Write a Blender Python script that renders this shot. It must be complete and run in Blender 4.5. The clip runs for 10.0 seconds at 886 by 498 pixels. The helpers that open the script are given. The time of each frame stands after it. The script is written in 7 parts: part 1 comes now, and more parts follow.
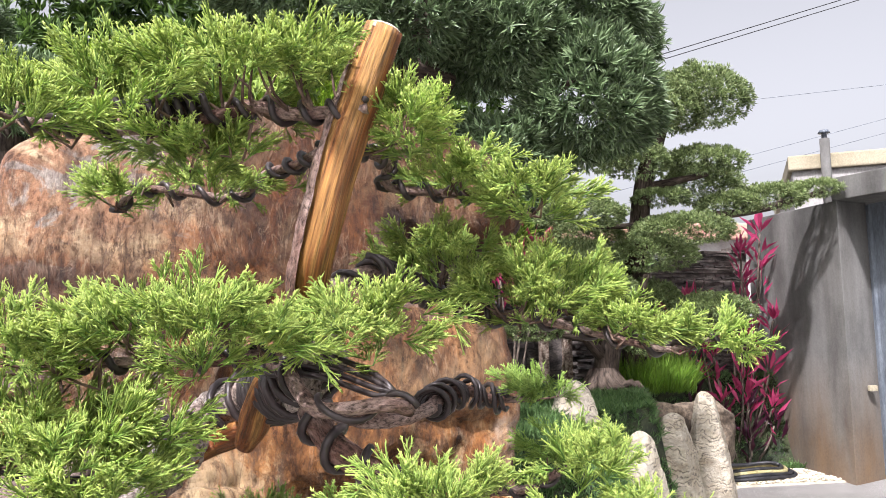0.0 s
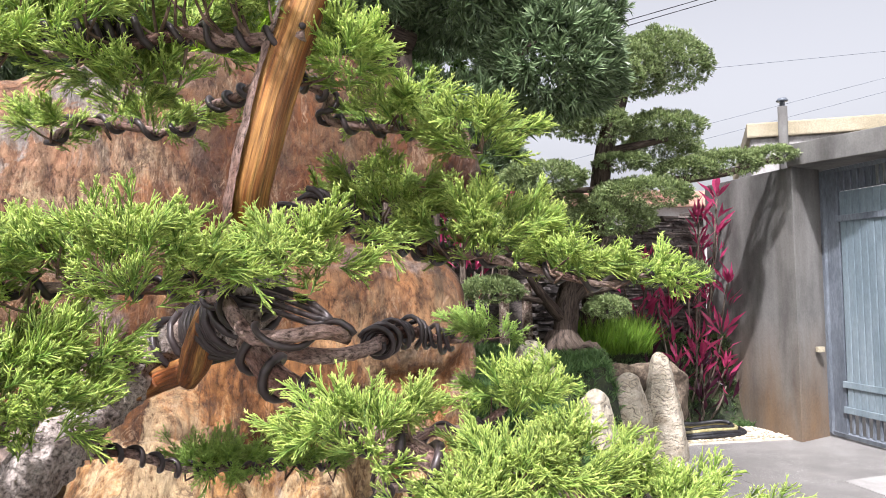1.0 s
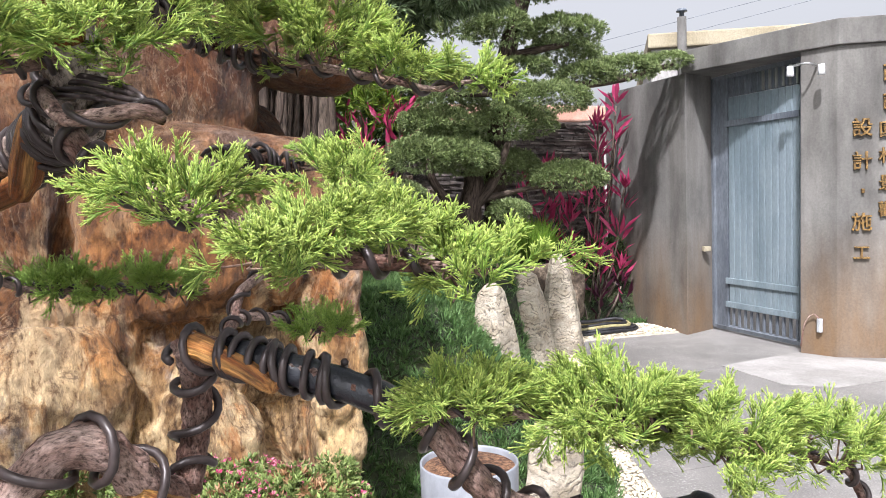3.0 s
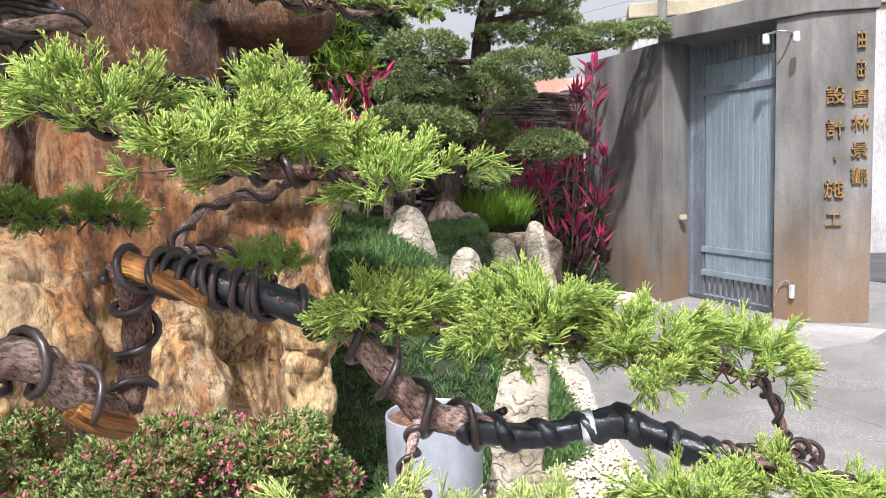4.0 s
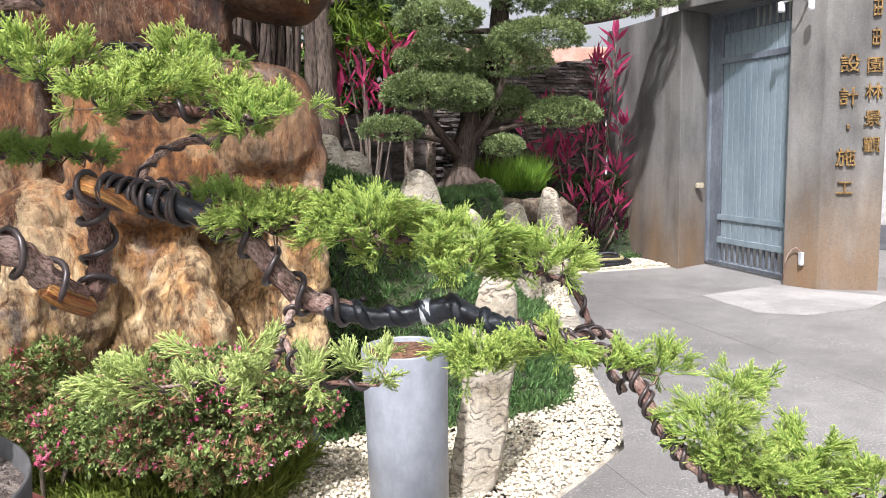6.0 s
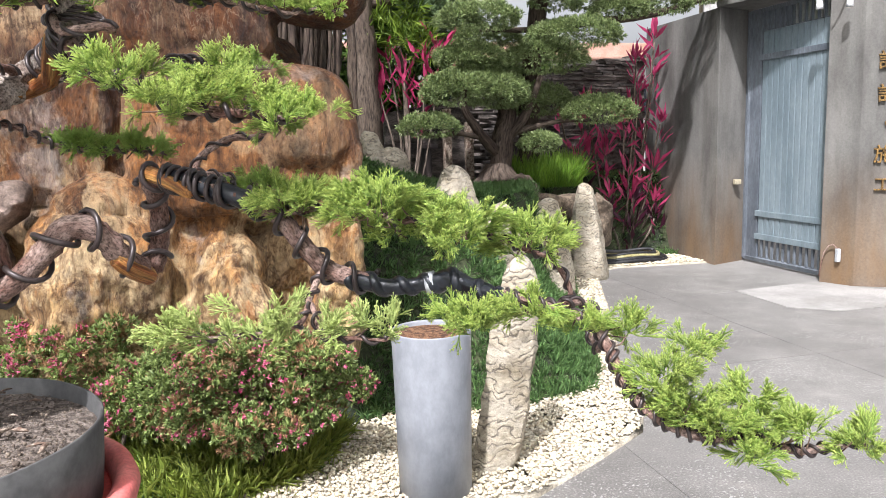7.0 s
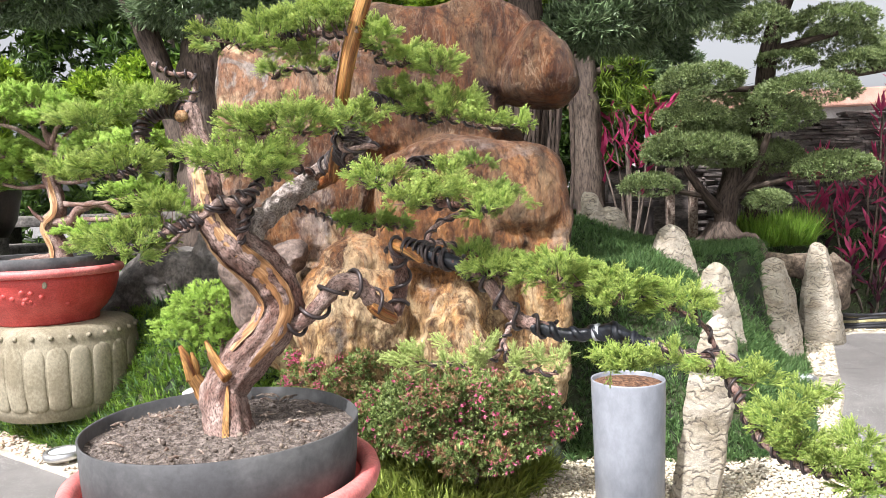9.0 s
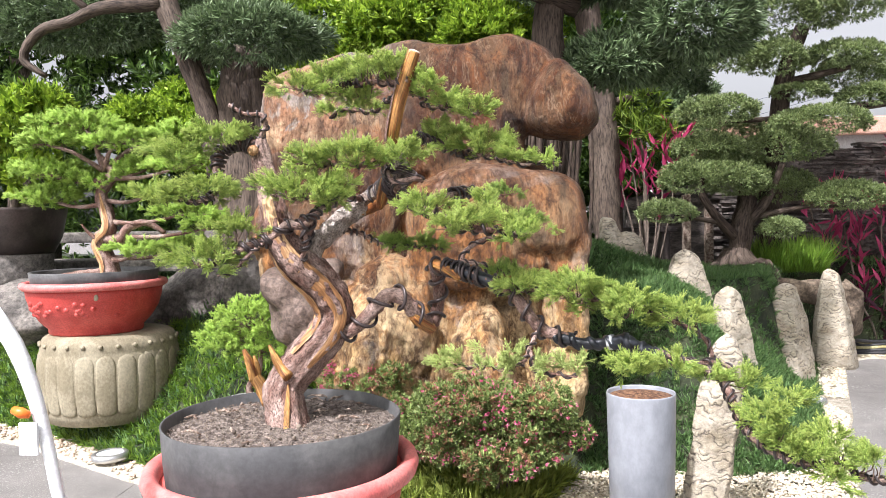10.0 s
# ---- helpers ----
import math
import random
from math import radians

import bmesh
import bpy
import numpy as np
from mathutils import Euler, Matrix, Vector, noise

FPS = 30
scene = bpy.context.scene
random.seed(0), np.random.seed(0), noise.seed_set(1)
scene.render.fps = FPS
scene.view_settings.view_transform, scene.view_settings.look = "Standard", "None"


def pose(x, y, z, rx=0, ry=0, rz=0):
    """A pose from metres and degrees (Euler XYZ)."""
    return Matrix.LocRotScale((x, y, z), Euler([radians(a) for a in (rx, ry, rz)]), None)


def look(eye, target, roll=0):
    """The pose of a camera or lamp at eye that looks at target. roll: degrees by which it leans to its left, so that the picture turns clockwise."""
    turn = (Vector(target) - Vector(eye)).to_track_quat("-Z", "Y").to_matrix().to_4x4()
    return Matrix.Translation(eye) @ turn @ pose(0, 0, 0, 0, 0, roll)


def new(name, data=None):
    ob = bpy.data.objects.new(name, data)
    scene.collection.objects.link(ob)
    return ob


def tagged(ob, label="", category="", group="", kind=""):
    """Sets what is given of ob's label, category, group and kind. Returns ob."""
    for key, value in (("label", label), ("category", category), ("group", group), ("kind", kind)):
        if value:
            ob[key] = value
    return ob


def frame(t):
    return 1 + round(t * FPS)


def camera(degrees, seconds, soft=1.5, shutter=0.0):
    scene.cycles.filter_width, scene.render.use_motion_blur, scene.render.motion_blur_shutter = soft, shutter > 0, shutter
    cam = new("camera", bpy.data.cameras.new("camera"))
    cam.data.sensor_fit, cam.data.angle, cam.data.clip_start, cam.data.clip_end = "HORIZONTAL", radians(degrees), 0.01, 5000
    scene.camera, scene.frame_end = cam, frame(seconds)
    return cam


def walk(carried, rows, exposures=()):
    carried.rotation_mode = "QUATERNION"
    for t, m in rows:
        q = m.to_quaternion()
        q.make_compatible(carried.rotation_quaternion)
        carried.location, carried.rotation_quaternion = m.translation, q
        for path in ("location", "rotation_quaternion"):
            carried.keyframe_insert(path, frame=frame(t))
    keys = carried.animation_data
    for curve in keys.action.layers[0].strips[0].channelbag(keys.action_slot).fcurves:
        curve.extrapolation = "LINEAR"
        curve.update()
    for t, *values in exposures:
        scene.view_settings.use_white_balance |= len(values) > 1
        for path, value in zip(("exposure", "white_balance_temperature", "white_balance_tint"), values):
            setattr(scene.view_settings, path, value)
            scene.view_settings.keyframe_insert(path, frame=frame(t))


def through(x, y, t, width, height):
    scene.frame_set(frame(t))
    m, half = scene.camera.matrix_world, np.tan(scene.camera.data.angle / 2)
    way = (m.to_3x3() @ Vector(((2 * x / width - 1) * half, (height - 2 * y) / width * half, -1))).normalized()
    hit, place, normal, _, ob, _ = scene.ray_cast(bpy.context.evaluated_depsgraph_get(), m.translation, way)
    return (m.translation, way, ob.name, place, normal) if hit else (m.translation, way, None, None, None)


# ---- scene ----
cam = camera(61.3, 10.0, soft=0.3)
PATH = [
    (0, (0.136, 0.045, 1.356), (0.504, 2.003, 1.536), -1.4),
    (0.5, (0.143, 0.044, 1.344), (0.554, 1.997, 1.479), -1.3),
    (1, (0.155, 0.039, 1.328), (0.615, 1.983, 1.415), -1.2),
    (1.5, (0.168, 0.029, 1.3), (0.684, 1.961, 1.336), -1.3),
    (2, (0.179, 0.018, 1.271), (0.754, 1.933, 1.247), -1.5),
    (2.5, (0.199, 0.004, 1.246), (0.83, 1.9, 1.161), -1.7),
    (4, (0.257, -0.047, 1.169), (0.964, 1.813, 0.966), -1.9),
    (4.5, (0.289, -0.096, 1.15), (0.979, 1.768, 0.923), -1.7),
    (5, (0.327, -0.17, 1.138), (0.985, 1.703, 0.89), -1.6),
    (5.5, (0.363, -0.244, 1.133), (0.987, 1.638, 0.866), -1.6),
    (7, (0.38, -0.501, 1.127), (0.861, 1.42, 0.846), -1.6),
    (7.5, (0.408, -0.582, 1.134), (0.759, 1.369, 0.871), -1.7),
    (8, (0.437, -0.677, 1.142), (0.615, 1.302, 0.915), -1.9),
    (8.5, (0.432, -0.776, 1.163), (0.435, 1.216, 0.987), -2.0),
    (9, (0.423, -0.857, 1.178), (0.303, 1.136, 1.054), -1.9),
    (9.5, (0.401, -0.96, 1.192), (0.229, 1.031, 1.108), -1.6),
    (10, (0.398, -1.09, 1.187), (0.232, 0.902, 1.122), -1.1),
]
walk(cam, [(t, look(eye, target, roll)) for t, eye, target, roll in PATH],
     [(0.0, 0.77, 6250, 16), (2.5, 0.67, 6200, 14), (4.5, 0.56, 6200, 14), (5.5, 0.57, 6200, 14), (8.0, 0.60, 6300, 11), (10.0, 0.71, 6300, 14)])

# ---- world and sun ----
world = bpy.data.worlds.new("sky")
scene.world = world
world.use_nodes = True
wn = world.node_tree.nodes
wl = world.node_tree.links
sky = wn.new("ShaderNodeTexSky")
sky.sky_type = "NISHITA"
sky.sun_disc = False
sky.sun_elevation, sky.sun_rotation = radians(54), radians(214.6)
sky.air_density, sky.dust_density, sky.ozone_density = 1.0, 6.0, 1.0
pale = wn.new("ShaderNodeHueSaturation")
pale.inputs["Saturation"].default_value = 0.12
wl.new(sky.outputs["Color"], pale.inputs["Color"])
wl.new(pale.outputs["Color"], wn["Background"].inputs["Color"])
wn["Background"].inputs["Strength"].default_value = 0.15
sun = new("sun", bpy.data.lights.new("sun", "SUN"))
sun.data.energy, sun.data.angle, sun.data.color = 4.9, radians(2), (0.99, 0.97, 0.975)
sun.matrix_world = look((0, 0, 0), (0.334, 0.484, -0.809))

# ---- materials ----
def node_mat(name, rough=0.7, metal=0.0, spec=0.5):
    m = bpy.data.materials.new(name)
    m.use_nodes = True
    b = m.node_tree.nodes["Principled BSDF"]
    b.inputs["Roughness"].default_value = rough
    b.inputs["Metallic"].default_value = metal
    b.inputs["Specular IOR Level"].default_value = spec
    return m, m.node_tree.nodes, m.node_tree.links, b


def noise_node(n, l, scale, detail=6.0, rough=0.6, stretch=(1, 1, 1), distort=0.0, place="Object"):
    tc = n.new({"Position": "ShaderNodeNewGeometry", "Vector": "ShaderNodeAttribute"}.get(place, "ShaderNodeTexCoord"))
    if place == "Vector":
        tc.attribute_name = "grain"
    mp = n.new("ShaderNodeMapping")
    mp.inputs["Scale"].default_value = stretch
    l.new(tc.outputs[place], mp.inputs["Vector"])
    t = n.new("ShaderNodeTexNoise")
    t.inputs["Scale"].default_value = scale
    t.inputs["Detail"].default_value = detail
    t.inputs["Roughness"].default_value = rough
    t.inputs["Distortion"].default_value = distort
    l.new(mp.outputs["Vector"], t.inputs["Vector"])
    return t.outputs["Fac"]


def ramp_node(n, l, fac, stops):
    r = n.new("ShaderNodeValToRGB")
    e = r.color_ramp.elements
    while len(e) < len(stops):
        e.new(0.5)
    for k, (p, c) in enumerate(stops):
        e[k].position = p
        e[k].color = (*c, 1) if len(c) == 3 else c
    l.new(fac, r.inputs["Fac"])
    return r.outputs["Color"]


def mix_node(n, l, fac, a, b, kind="MIX"):
    m = n.new("ShaderNodeMix")
    m.data_type, m.blend_type = "RGBA", kind
    for sock, v in ((m.inputs["Factor"], fac), (m.inputs["A"], a), (m.inputs["B"], b)):
        if isinstance(v, (int, float)):
            sock.default_value = v
        elif isinstance(v, tuple):
            sock.default_value = (*v, 1)
        else:
            l.new(v, sock)
    return m.outputs["Result"]


def bump_node(n, l, b, height, strength, dist):
    bp = n.new("ShaderNodeBump")
    bp.inputs["Strength"].default_value = strength
    bp.inputs["Distance"].default_value = dist
    l.new(height, bp.inputs["Height"])
    l.new(bp.outputs["Normal"], b.inputs["Normal"])


def two_tone(name, a, b, scale, fine, rough=0.8, bump=0.4, dist=0.004, stretch=(1, 1, 1), dark=0.55, lo=0.42, hi=0.58, spec=0.4, place="Object"):
    """A surface of two colours in large patches, with finer grain that darkens it and gives relief."""
    m, n, l, p = node_mat(name, rough, 0.0, spec)
    big = ramp_node(n, l, noise_node(n, l, scale, 5, 0.6, stretch, place=place), ((lo, a), (hi, b)))
    gf = noise_node(n, l, fine, 8, 0.7, stretch, place=place)
    grain = ramp_node(n, l, gf, ((0.38, (dark, dark, dark)), (0.62, (1.2, 1.2, 1.2))))
    col = mix_node(n, l, 1.0, big, grain, "MULTIPLY")
    l.new(col, p.inputs["Base Color"])
    bump_node(n, l, p, gf, bump, dist)
    return m


def leaf_mat(name, low, high, tip=None, rough=0.5, through=0.35, spread=1.0):
    """Leaves: each island takes its own tone; the tips may be paler."""
    m, n, l, p = node_mat(name, rough, 0.0, 0.35)
    geo = n.new("ShaderNodeNewGeometry")
    mid = tuple((u + v) / 2 for u, v in zip(low, high))
    c = ramp_node(n, l, geo.outputs["Random Per Island"], ((0.0, low), (0.55, mid), (1.0, high)))
    patch = ramp_node(n, l, noise_node(n, l, 9.0 * spread, 3), ((0.3, (0.75, 0.75, 0.75)), (0.7, (1.2, 1.2, 1.1))))
    c = mix_node(n, l, 1.0, c, patch, "MULTIPLY")
    if tip:
        at = n.new("ShaderNodeAttribute")
        at.attribute_name = "tip"
        c = mix_node(n, l, at.outputs["Fac"], c, tip)
    l.new(c, p.inputs["Base Color"])
    tr = n.new("ShaderNodeBsdfTranslucent")
    l.new(c, tr.inputs["Color"])
    mx = n.new("ShaderNodeMixShader")
    mx.inputs["Fac"].default_value = through
    l.new(p.outputs["BSDF"], mx.inputs[1])
    l.new(tr.outputs["BSDF"], mx.inputs[2])
    l.new(mx.outputs["Shader"], n["Material Output"].inputs["Surface"])
    return m


M = {}
M["juniper"] = leaf_mat("juniper needles", (0.085, 0.195, 0.035), (0.34, 0.515, 0.11), (0.83, 0.91, 0.26), 0.42, 0.45)
M["juniper_pale"] = leaf_mat("pale juniper needles", (0.20, 0.29, 0.075), (0.42, 0.52, 0.155), (0.76, 0.83, 0.32))
M["juniper_dark"] = leaf_mat("deep juniper needles", (0.10, 0.21, 0.035), (0.32, 0.50, 0.10), (0.55, 0.70, 0.18))
M["podo"] = leaf_mat("podocarpus leaves", (0.022, 0.045, 0.014), (0.19, 0.27, 0.10), (0.52, 0.60, 0.26), 0.4, 0.15)
M["podo_blue"] = leaf_mat("blue-green podocarpus leaves", (0.014, 0.034, 0.014), (0.125, 0.195, 0.085), (0.40, 0.52, 0.27), 0.34, 0.15)
M["wood_dark"] = leaf_mat("dark background leaves", (0.012, 0.034, 0.009), (0.17, 0.28, 0.06), None, 0.42, 0.25)
M["yellowgreen"] = leaf_mat("bright young leaves", (0.09, 0.18, 0.014), (0.44, 0.60, 0.065), None, 0.45, 0.4)
M["olive"] = leaf_mat("olive green long leaves", (0.05, 0.10, 0.012), (0.27, 0.38, 0.055), None, 0.45, 0.35)
M["grass"] = leaf_mat("mondo grass", (0.035, 0.10, 0.032), (0.16, 0.30, 0.10), (0.30, 0.45, 0.17), 0.45, 0.25)
M["grass_bright"] = leaf_mat("fresh bright grass", (0.08, 0.19, 0.02), (0.26, 0.45, 0.055), (0.44, 0.6, 0.12), 0.45, 0.35)
M["grass_yellow"] = leaf_mat("yellowish lawn blades", (0.07, 0.13, 0.016), (0.38, 0.48, 0.085), (0.64, 0.70, 0.19), 0.5, 0.35)
M["shrub"] = leaf_mat("small dark shrub leaves", (0.022, 0.046, 0.010), (0.20, 0.29, 0.075), (0.46, 0.54, 0.20), 0.5, 0.25)
M["shrub_red"] = leaf_mat("bronze red young shrub leaves", (0.20, 0.10, 0.055), (0.48, 0.30, 0.17), None, 0.5, 0.25)
M["blossom"] = leaf_mat("pink blossom", (0.52, 0.07, 0.18), (0.76, 0.26, 0.38), None, 0.5, 0.3)
M["ti"] = leaf_mat("magenta cordyline leaves", (0.12, 0.01, 0.035), (0.74, 0.085, 0.24), None, 0.35, 0.35)
M["ti_dark"] = leaf_mat("dark cordyline leaves", (0.03, 0.012, 0.02), (0.10, 0.02, 0.05), None, 0.35, 0.25)


def bark_mat(name, deep, mid, pale, size, stretch):
    """Flaking bark: small plates of uneven tone with dark cracks between, over larger stains."""
    m, n, l, p = node_mat(name, 0.82, 0.0, 0.35)
    tc = n.new("ShaderNodeAttribute")
    tc.attribute_name = "grain"
    mp = n.new("ShaderNodeMapping")
    mp.inputs["Scale"].default_value = (1, 1, stretch)
    l.new(tc.outputs["Vector"], mp.inputs["Vector"])
    wob = n.new("ShaderNodeTexNoise")
    wob.inputs["Scale"].default_value = size * 0.9
    wob.inputs["Detail"].default_value = 3.0
    l.new(mp.outputs["Vector"], wob.inputs["Vector"])
    wv = n.new("ShaderNodeMix")
    wv.data_type = "VECTOR"
    wv.inputs["Factor"].default_value = 1.6 / size
    l.new(mp.outputs["Vector"], wv.inputs["A"])
    l.new(wob.outputs["Color"], wv.inputs["B"])
    cell = n.new("ShaderNodeTexVoronoi")
    cell.inputs["Scale"].default_value = size
    l.new(wv.outputs["Result"], cell.inputs["Vector"])
    edge = n.new("ShaderNodeTexVoronoi")
    edge.feature = "DISTANCE_TO_EDGE"
    edge.inputs["Scale"].default_value = size
    l.new(wv.outputs["Result"], edge.inputs["Vector"])
    sep = n.new("ShaderNodeSeparateColor")
    l.new(cell.outputs["Color"], sep.inputs[0])
    plate = ramp_node(n, l, sep.outputs[0], ((0.0, deep), (0.45, mid), (0.9, pale)))
    stain = ramp_node(n, l, noise_node(n, l, size * 0.22, 5, 0.6, (1, 1, stretch), place="Vector"), ((0.4, mid), (0.62, pale)))
    c = mix_node(n, l, 0.82, plate, stain)
    crack = ramp_node(n, l, edge.outputs["Distance"], ((0.0, (0.8, 0.77, 0.75)), (0.06, (0.95, 0.94, 0.93)), (0.2, (1.02, 1.02, 1.02))))
    c = mix_node(n, l, 1.0, c, crack, "MULTIPLY")
    g = noise_node(n, l, size * 3.0, 6, 0.7, (1, 1, stretch), place="Vector")
    c = mix_node(n, l, 1.0, c, ramp_node(n, l, g, ((0.37, (0.25, 0.23, 0.22)), (0.48, (0.9, 0.9, 0.9)), (0.63, (1.5, 1.5, 1.5)))), "MULTIPLY")
    l.new(c, p.inputs["Base Color"])
    h = n.new("ShaderNodeMath")
    h.operation = "ADD"
    l.new(crack, h.inputs[0])
    l.new(g, h.inputs[1])
    bump_node(n, l, p, h.outputs[0], 0.9, 0.004)
    return m


M["bark"] = bark_mat("flaky grey juniper bark", (0.05, 0.03, 0.024), (0.20, 0.142, 0.112), (0.56, 0.49, 0.44), 100, 0.85)
M["bark_red"] = bark_mat("reddish peeling bark", (0.05, 0.022, 0.016), (0.17, 0.088, 0.066), (0.42, 0.31, 0.265), 110, 0.5)
M["bark_tree"] = bark_mat("grey-brown tree bark", (0.035, 0.025, 0.018), (0.09, 0.068, 0.052), (0.19, 0.152, 0.122), 30, 0.16)
M["deadwood"] = two_tone("bare carved deadwood", (0.25, 0.075, 0.016), (0.56, 0.29, 0.085), 75, 330, 0.5, 1.0, 0.003, (1, 1, 0.045), 0.3, place="Vector")
M["deadwood_pale"] = two_tone("pale stripped wood", (0.36, 0.17, 0.065), (0.58, 0.37, 0.19), 60, 240, 0.65, 0.9, 0.003, (1, 1, 0.08), 0.5, place="Vector")
M["twig"] = two_tone("thin reddish-brown twigs", (0.09, 0.05, 0.035), (0.24, 0.16, 0.115), 40, 200, 0.8, 0.3, 0.001)
M["cutwood"] = two_tone("chalky cut wood", (0.5, 0.42, 0.33), (0.7, 0.64, 0.56), 80, 300, 0.8, 0.4, 0.001)
m, n, l, p = node_mat("brown aluminium wire", 0.38, 0.2)
l.new(ramp_node(n, l, noise_node(n, l, 60), ((0.3, (0.03, 0.022, 0.021)), (0.7, (0.066, 0.05, 0.047)))), p.inputs["Base Color"])
M["wire"] = m
m, n, l, p = node_mat("black plastic tape", 0.28)
l.new(ramp_node(n, l, noise_node(n, l, 40), ((0.3, (0.008, 0.009, 0.012)), (0.7, (0.022, 0.025, 0.032)))), p.inputs["Base Color"])
bump_node(n, l, p, noise_node(n, l, 130, 4, 0.6, (1, 1, 1), 1.5), 0.5, 0.002)
M["tape"] = m
M["white_plastic"] = two_tone("white plastic", (0.72, 0.73, 0.74), (0.8, 0.8, 0.8), 8, 90, 0.4, 0.05, 0.001, (1, 1, 1), 0.92)
M["orange_plastic"] = two_tone("orange plastic", (0.75, 0.16, 0.02), (0.85, 0.22, 0.03), 8, 90, 0.4, 0.05, 0.001, (1, 1, 1), 0.92)
M["red_pot"] = two_tone("red plastic bonsai pot", (0.46, 0.055, 0.045), (0.56, 0.09, 0.075), 7, 120, 0.5, 0.15, 0.001, (1, 1, 1), 0.8)
M["pink_rim"] = two_tone("sun-faded pinkish red pot rim", (0.58, 0.14, 0.13), (0.66, 0.21, 0.19), 9, 120, 0.5, 0.15, 0.001, (1, 1, 1), 0.85)
M["liner"] = two_tone("dusty black rubber liner", (0.045, 0.045, 0.046), (0.105, 0.103, 0.10), 7, 60, 0.6, 0.2, 0.002, (1, 1, 1), 0.88, 0.35, 0.7)
M["soil"] = two_tone("grey-brown potting soil", (0.12, 0.094, 0.078), (0.31, 0.255, 0.215), 60, 260, 0.95, 1.0, 0.006, (1, 1, 1), 0.4)
M["drum_stone"] = two_tone("tan cast stone", (0.205, 0.175, 0.115), (0.29, 0.255, 0.178), 5, 80, 0.85, 0.4, 0.002, (1, 1, 0.7), 0.85)
M["grey_stone"] = two_tone("dark grey garden rock", (0.10, 0.09, 0.08), (0.23, 0.205, 0.18), 4, 35, 0.85, 0.9, 0.012, (1, 1, 1), 0.45)
M["brown_stone"] = two_tone("pinkish brown garden rock", (0.11, 0.075, 0.058), (0.25, 0.185, 0.15), 6, 45, 0.8, 0.9, 0.012, (1, 1, 1), 0.45)
M["zinc"] = two_tone("pale grey glazed cement", (0.17, 0.18, 0.20), (0.26, 0.273, 0.297), 3, 16, 0.42, 0.05, 0.001, (1, 1, 0.6), 0.9, 0.3, 0.7)
M["gravel"] = leaf_mat("cream marble pebbles", (0.43, 0.36, 0.265), (0.75, 0.685, 0.565), None, 0.7, 0.0)
M["tan_pebble"] = leaf_mat("tan pebbles", (0.36, 0.26, 0.19), (0.62, 0.52, 0.44), None, 0.7, 0.0)
M["bedsoil"] = two_tone("gravel bed ground", (0.34, 0.30, 0.23), (0.5, 0.45, 0.36), 20, 120, 0.9, 0.6, 0.004)
M["mound"] = two_tone("dark garden soil", (0.02, 0.028, 0.014), (0.05, 0.06, 0.025), 5, 60, 0.95, 0.8, 0.01)


def stone_mat():
    """Layered white-grey stone with thin dark wavy seams."""
    m, n, l, p = node_mat("layered pale stone", 0.8)
    tc = n.new("ShaderNodeTexCoord")
    w = n.new("ShaderNodeTexWave")
    w.wave_type, w.bands_direction = "BANDS", "Z"
    w.inputs["Scale"].default_value = 9.0
    w.inputs["Distortion"].default_value = 16.0
    w.inputs["Detail"].default_value = 4.0
    w.inputs["Detail Scale"].default_value = 1.6
    l.new(tc.outputs["Object"], w.inputs["Vector"])
    seams = ramp_node(n, l, w.outputs["Fac"], ((0.0, (0.17, 0.15, 0.13)), (0.07, (0.33, 0.295, 0.24)), (0.2, (0.44, 0.395, 0.315)), (1.0, (0.52, 0.47, 0.375))))
    fade = ramp_node(n, l, noise_node(n, l, 9, 4, 0.6, (1, 1, 2.2)), ((0.42, (0.1, 0.1, 0.1)), (0.54, (0.95, 0.95, 0.95))))
    seams = mix_node(n, l, fade, (0.47, 0.43, 0.36), seams)
    soft = ramp_node(n, l, noise_node(n, l, 7, 8, 0.65, (1, 1, 1.8)), ((0.36, (0.66, 0.61, 0.53)), (0.52, (0.92, 0.89, 0.84)), (0.64, (1.06, 1.04, 1.0))))
    g = noise_node(n, l, 45, 8, 0.7)
    c = mix_node(n, l, 1.0, seams, soft, "MULTIPLY")
    c = mix_node(n, l, 1.0, c, ramp_node(n, l, g, ((0.3, (0.75, 0.75, 0.75)), (0.65, (1.1, 1.1, 1.1)))), "MULTIPLY")
    l.new(c, p.inputs["Base Color"])
    add = n.new("ShaderNodeMath")
    add.operation = "ADD"
    l.new(seams, add.inputs[0])
    l.new(g, add.inputs[1])
    bump_node(n, l, p, add.outputs[0], 1.0, 0.012)
    return m


M["stone"] = stone_mat()


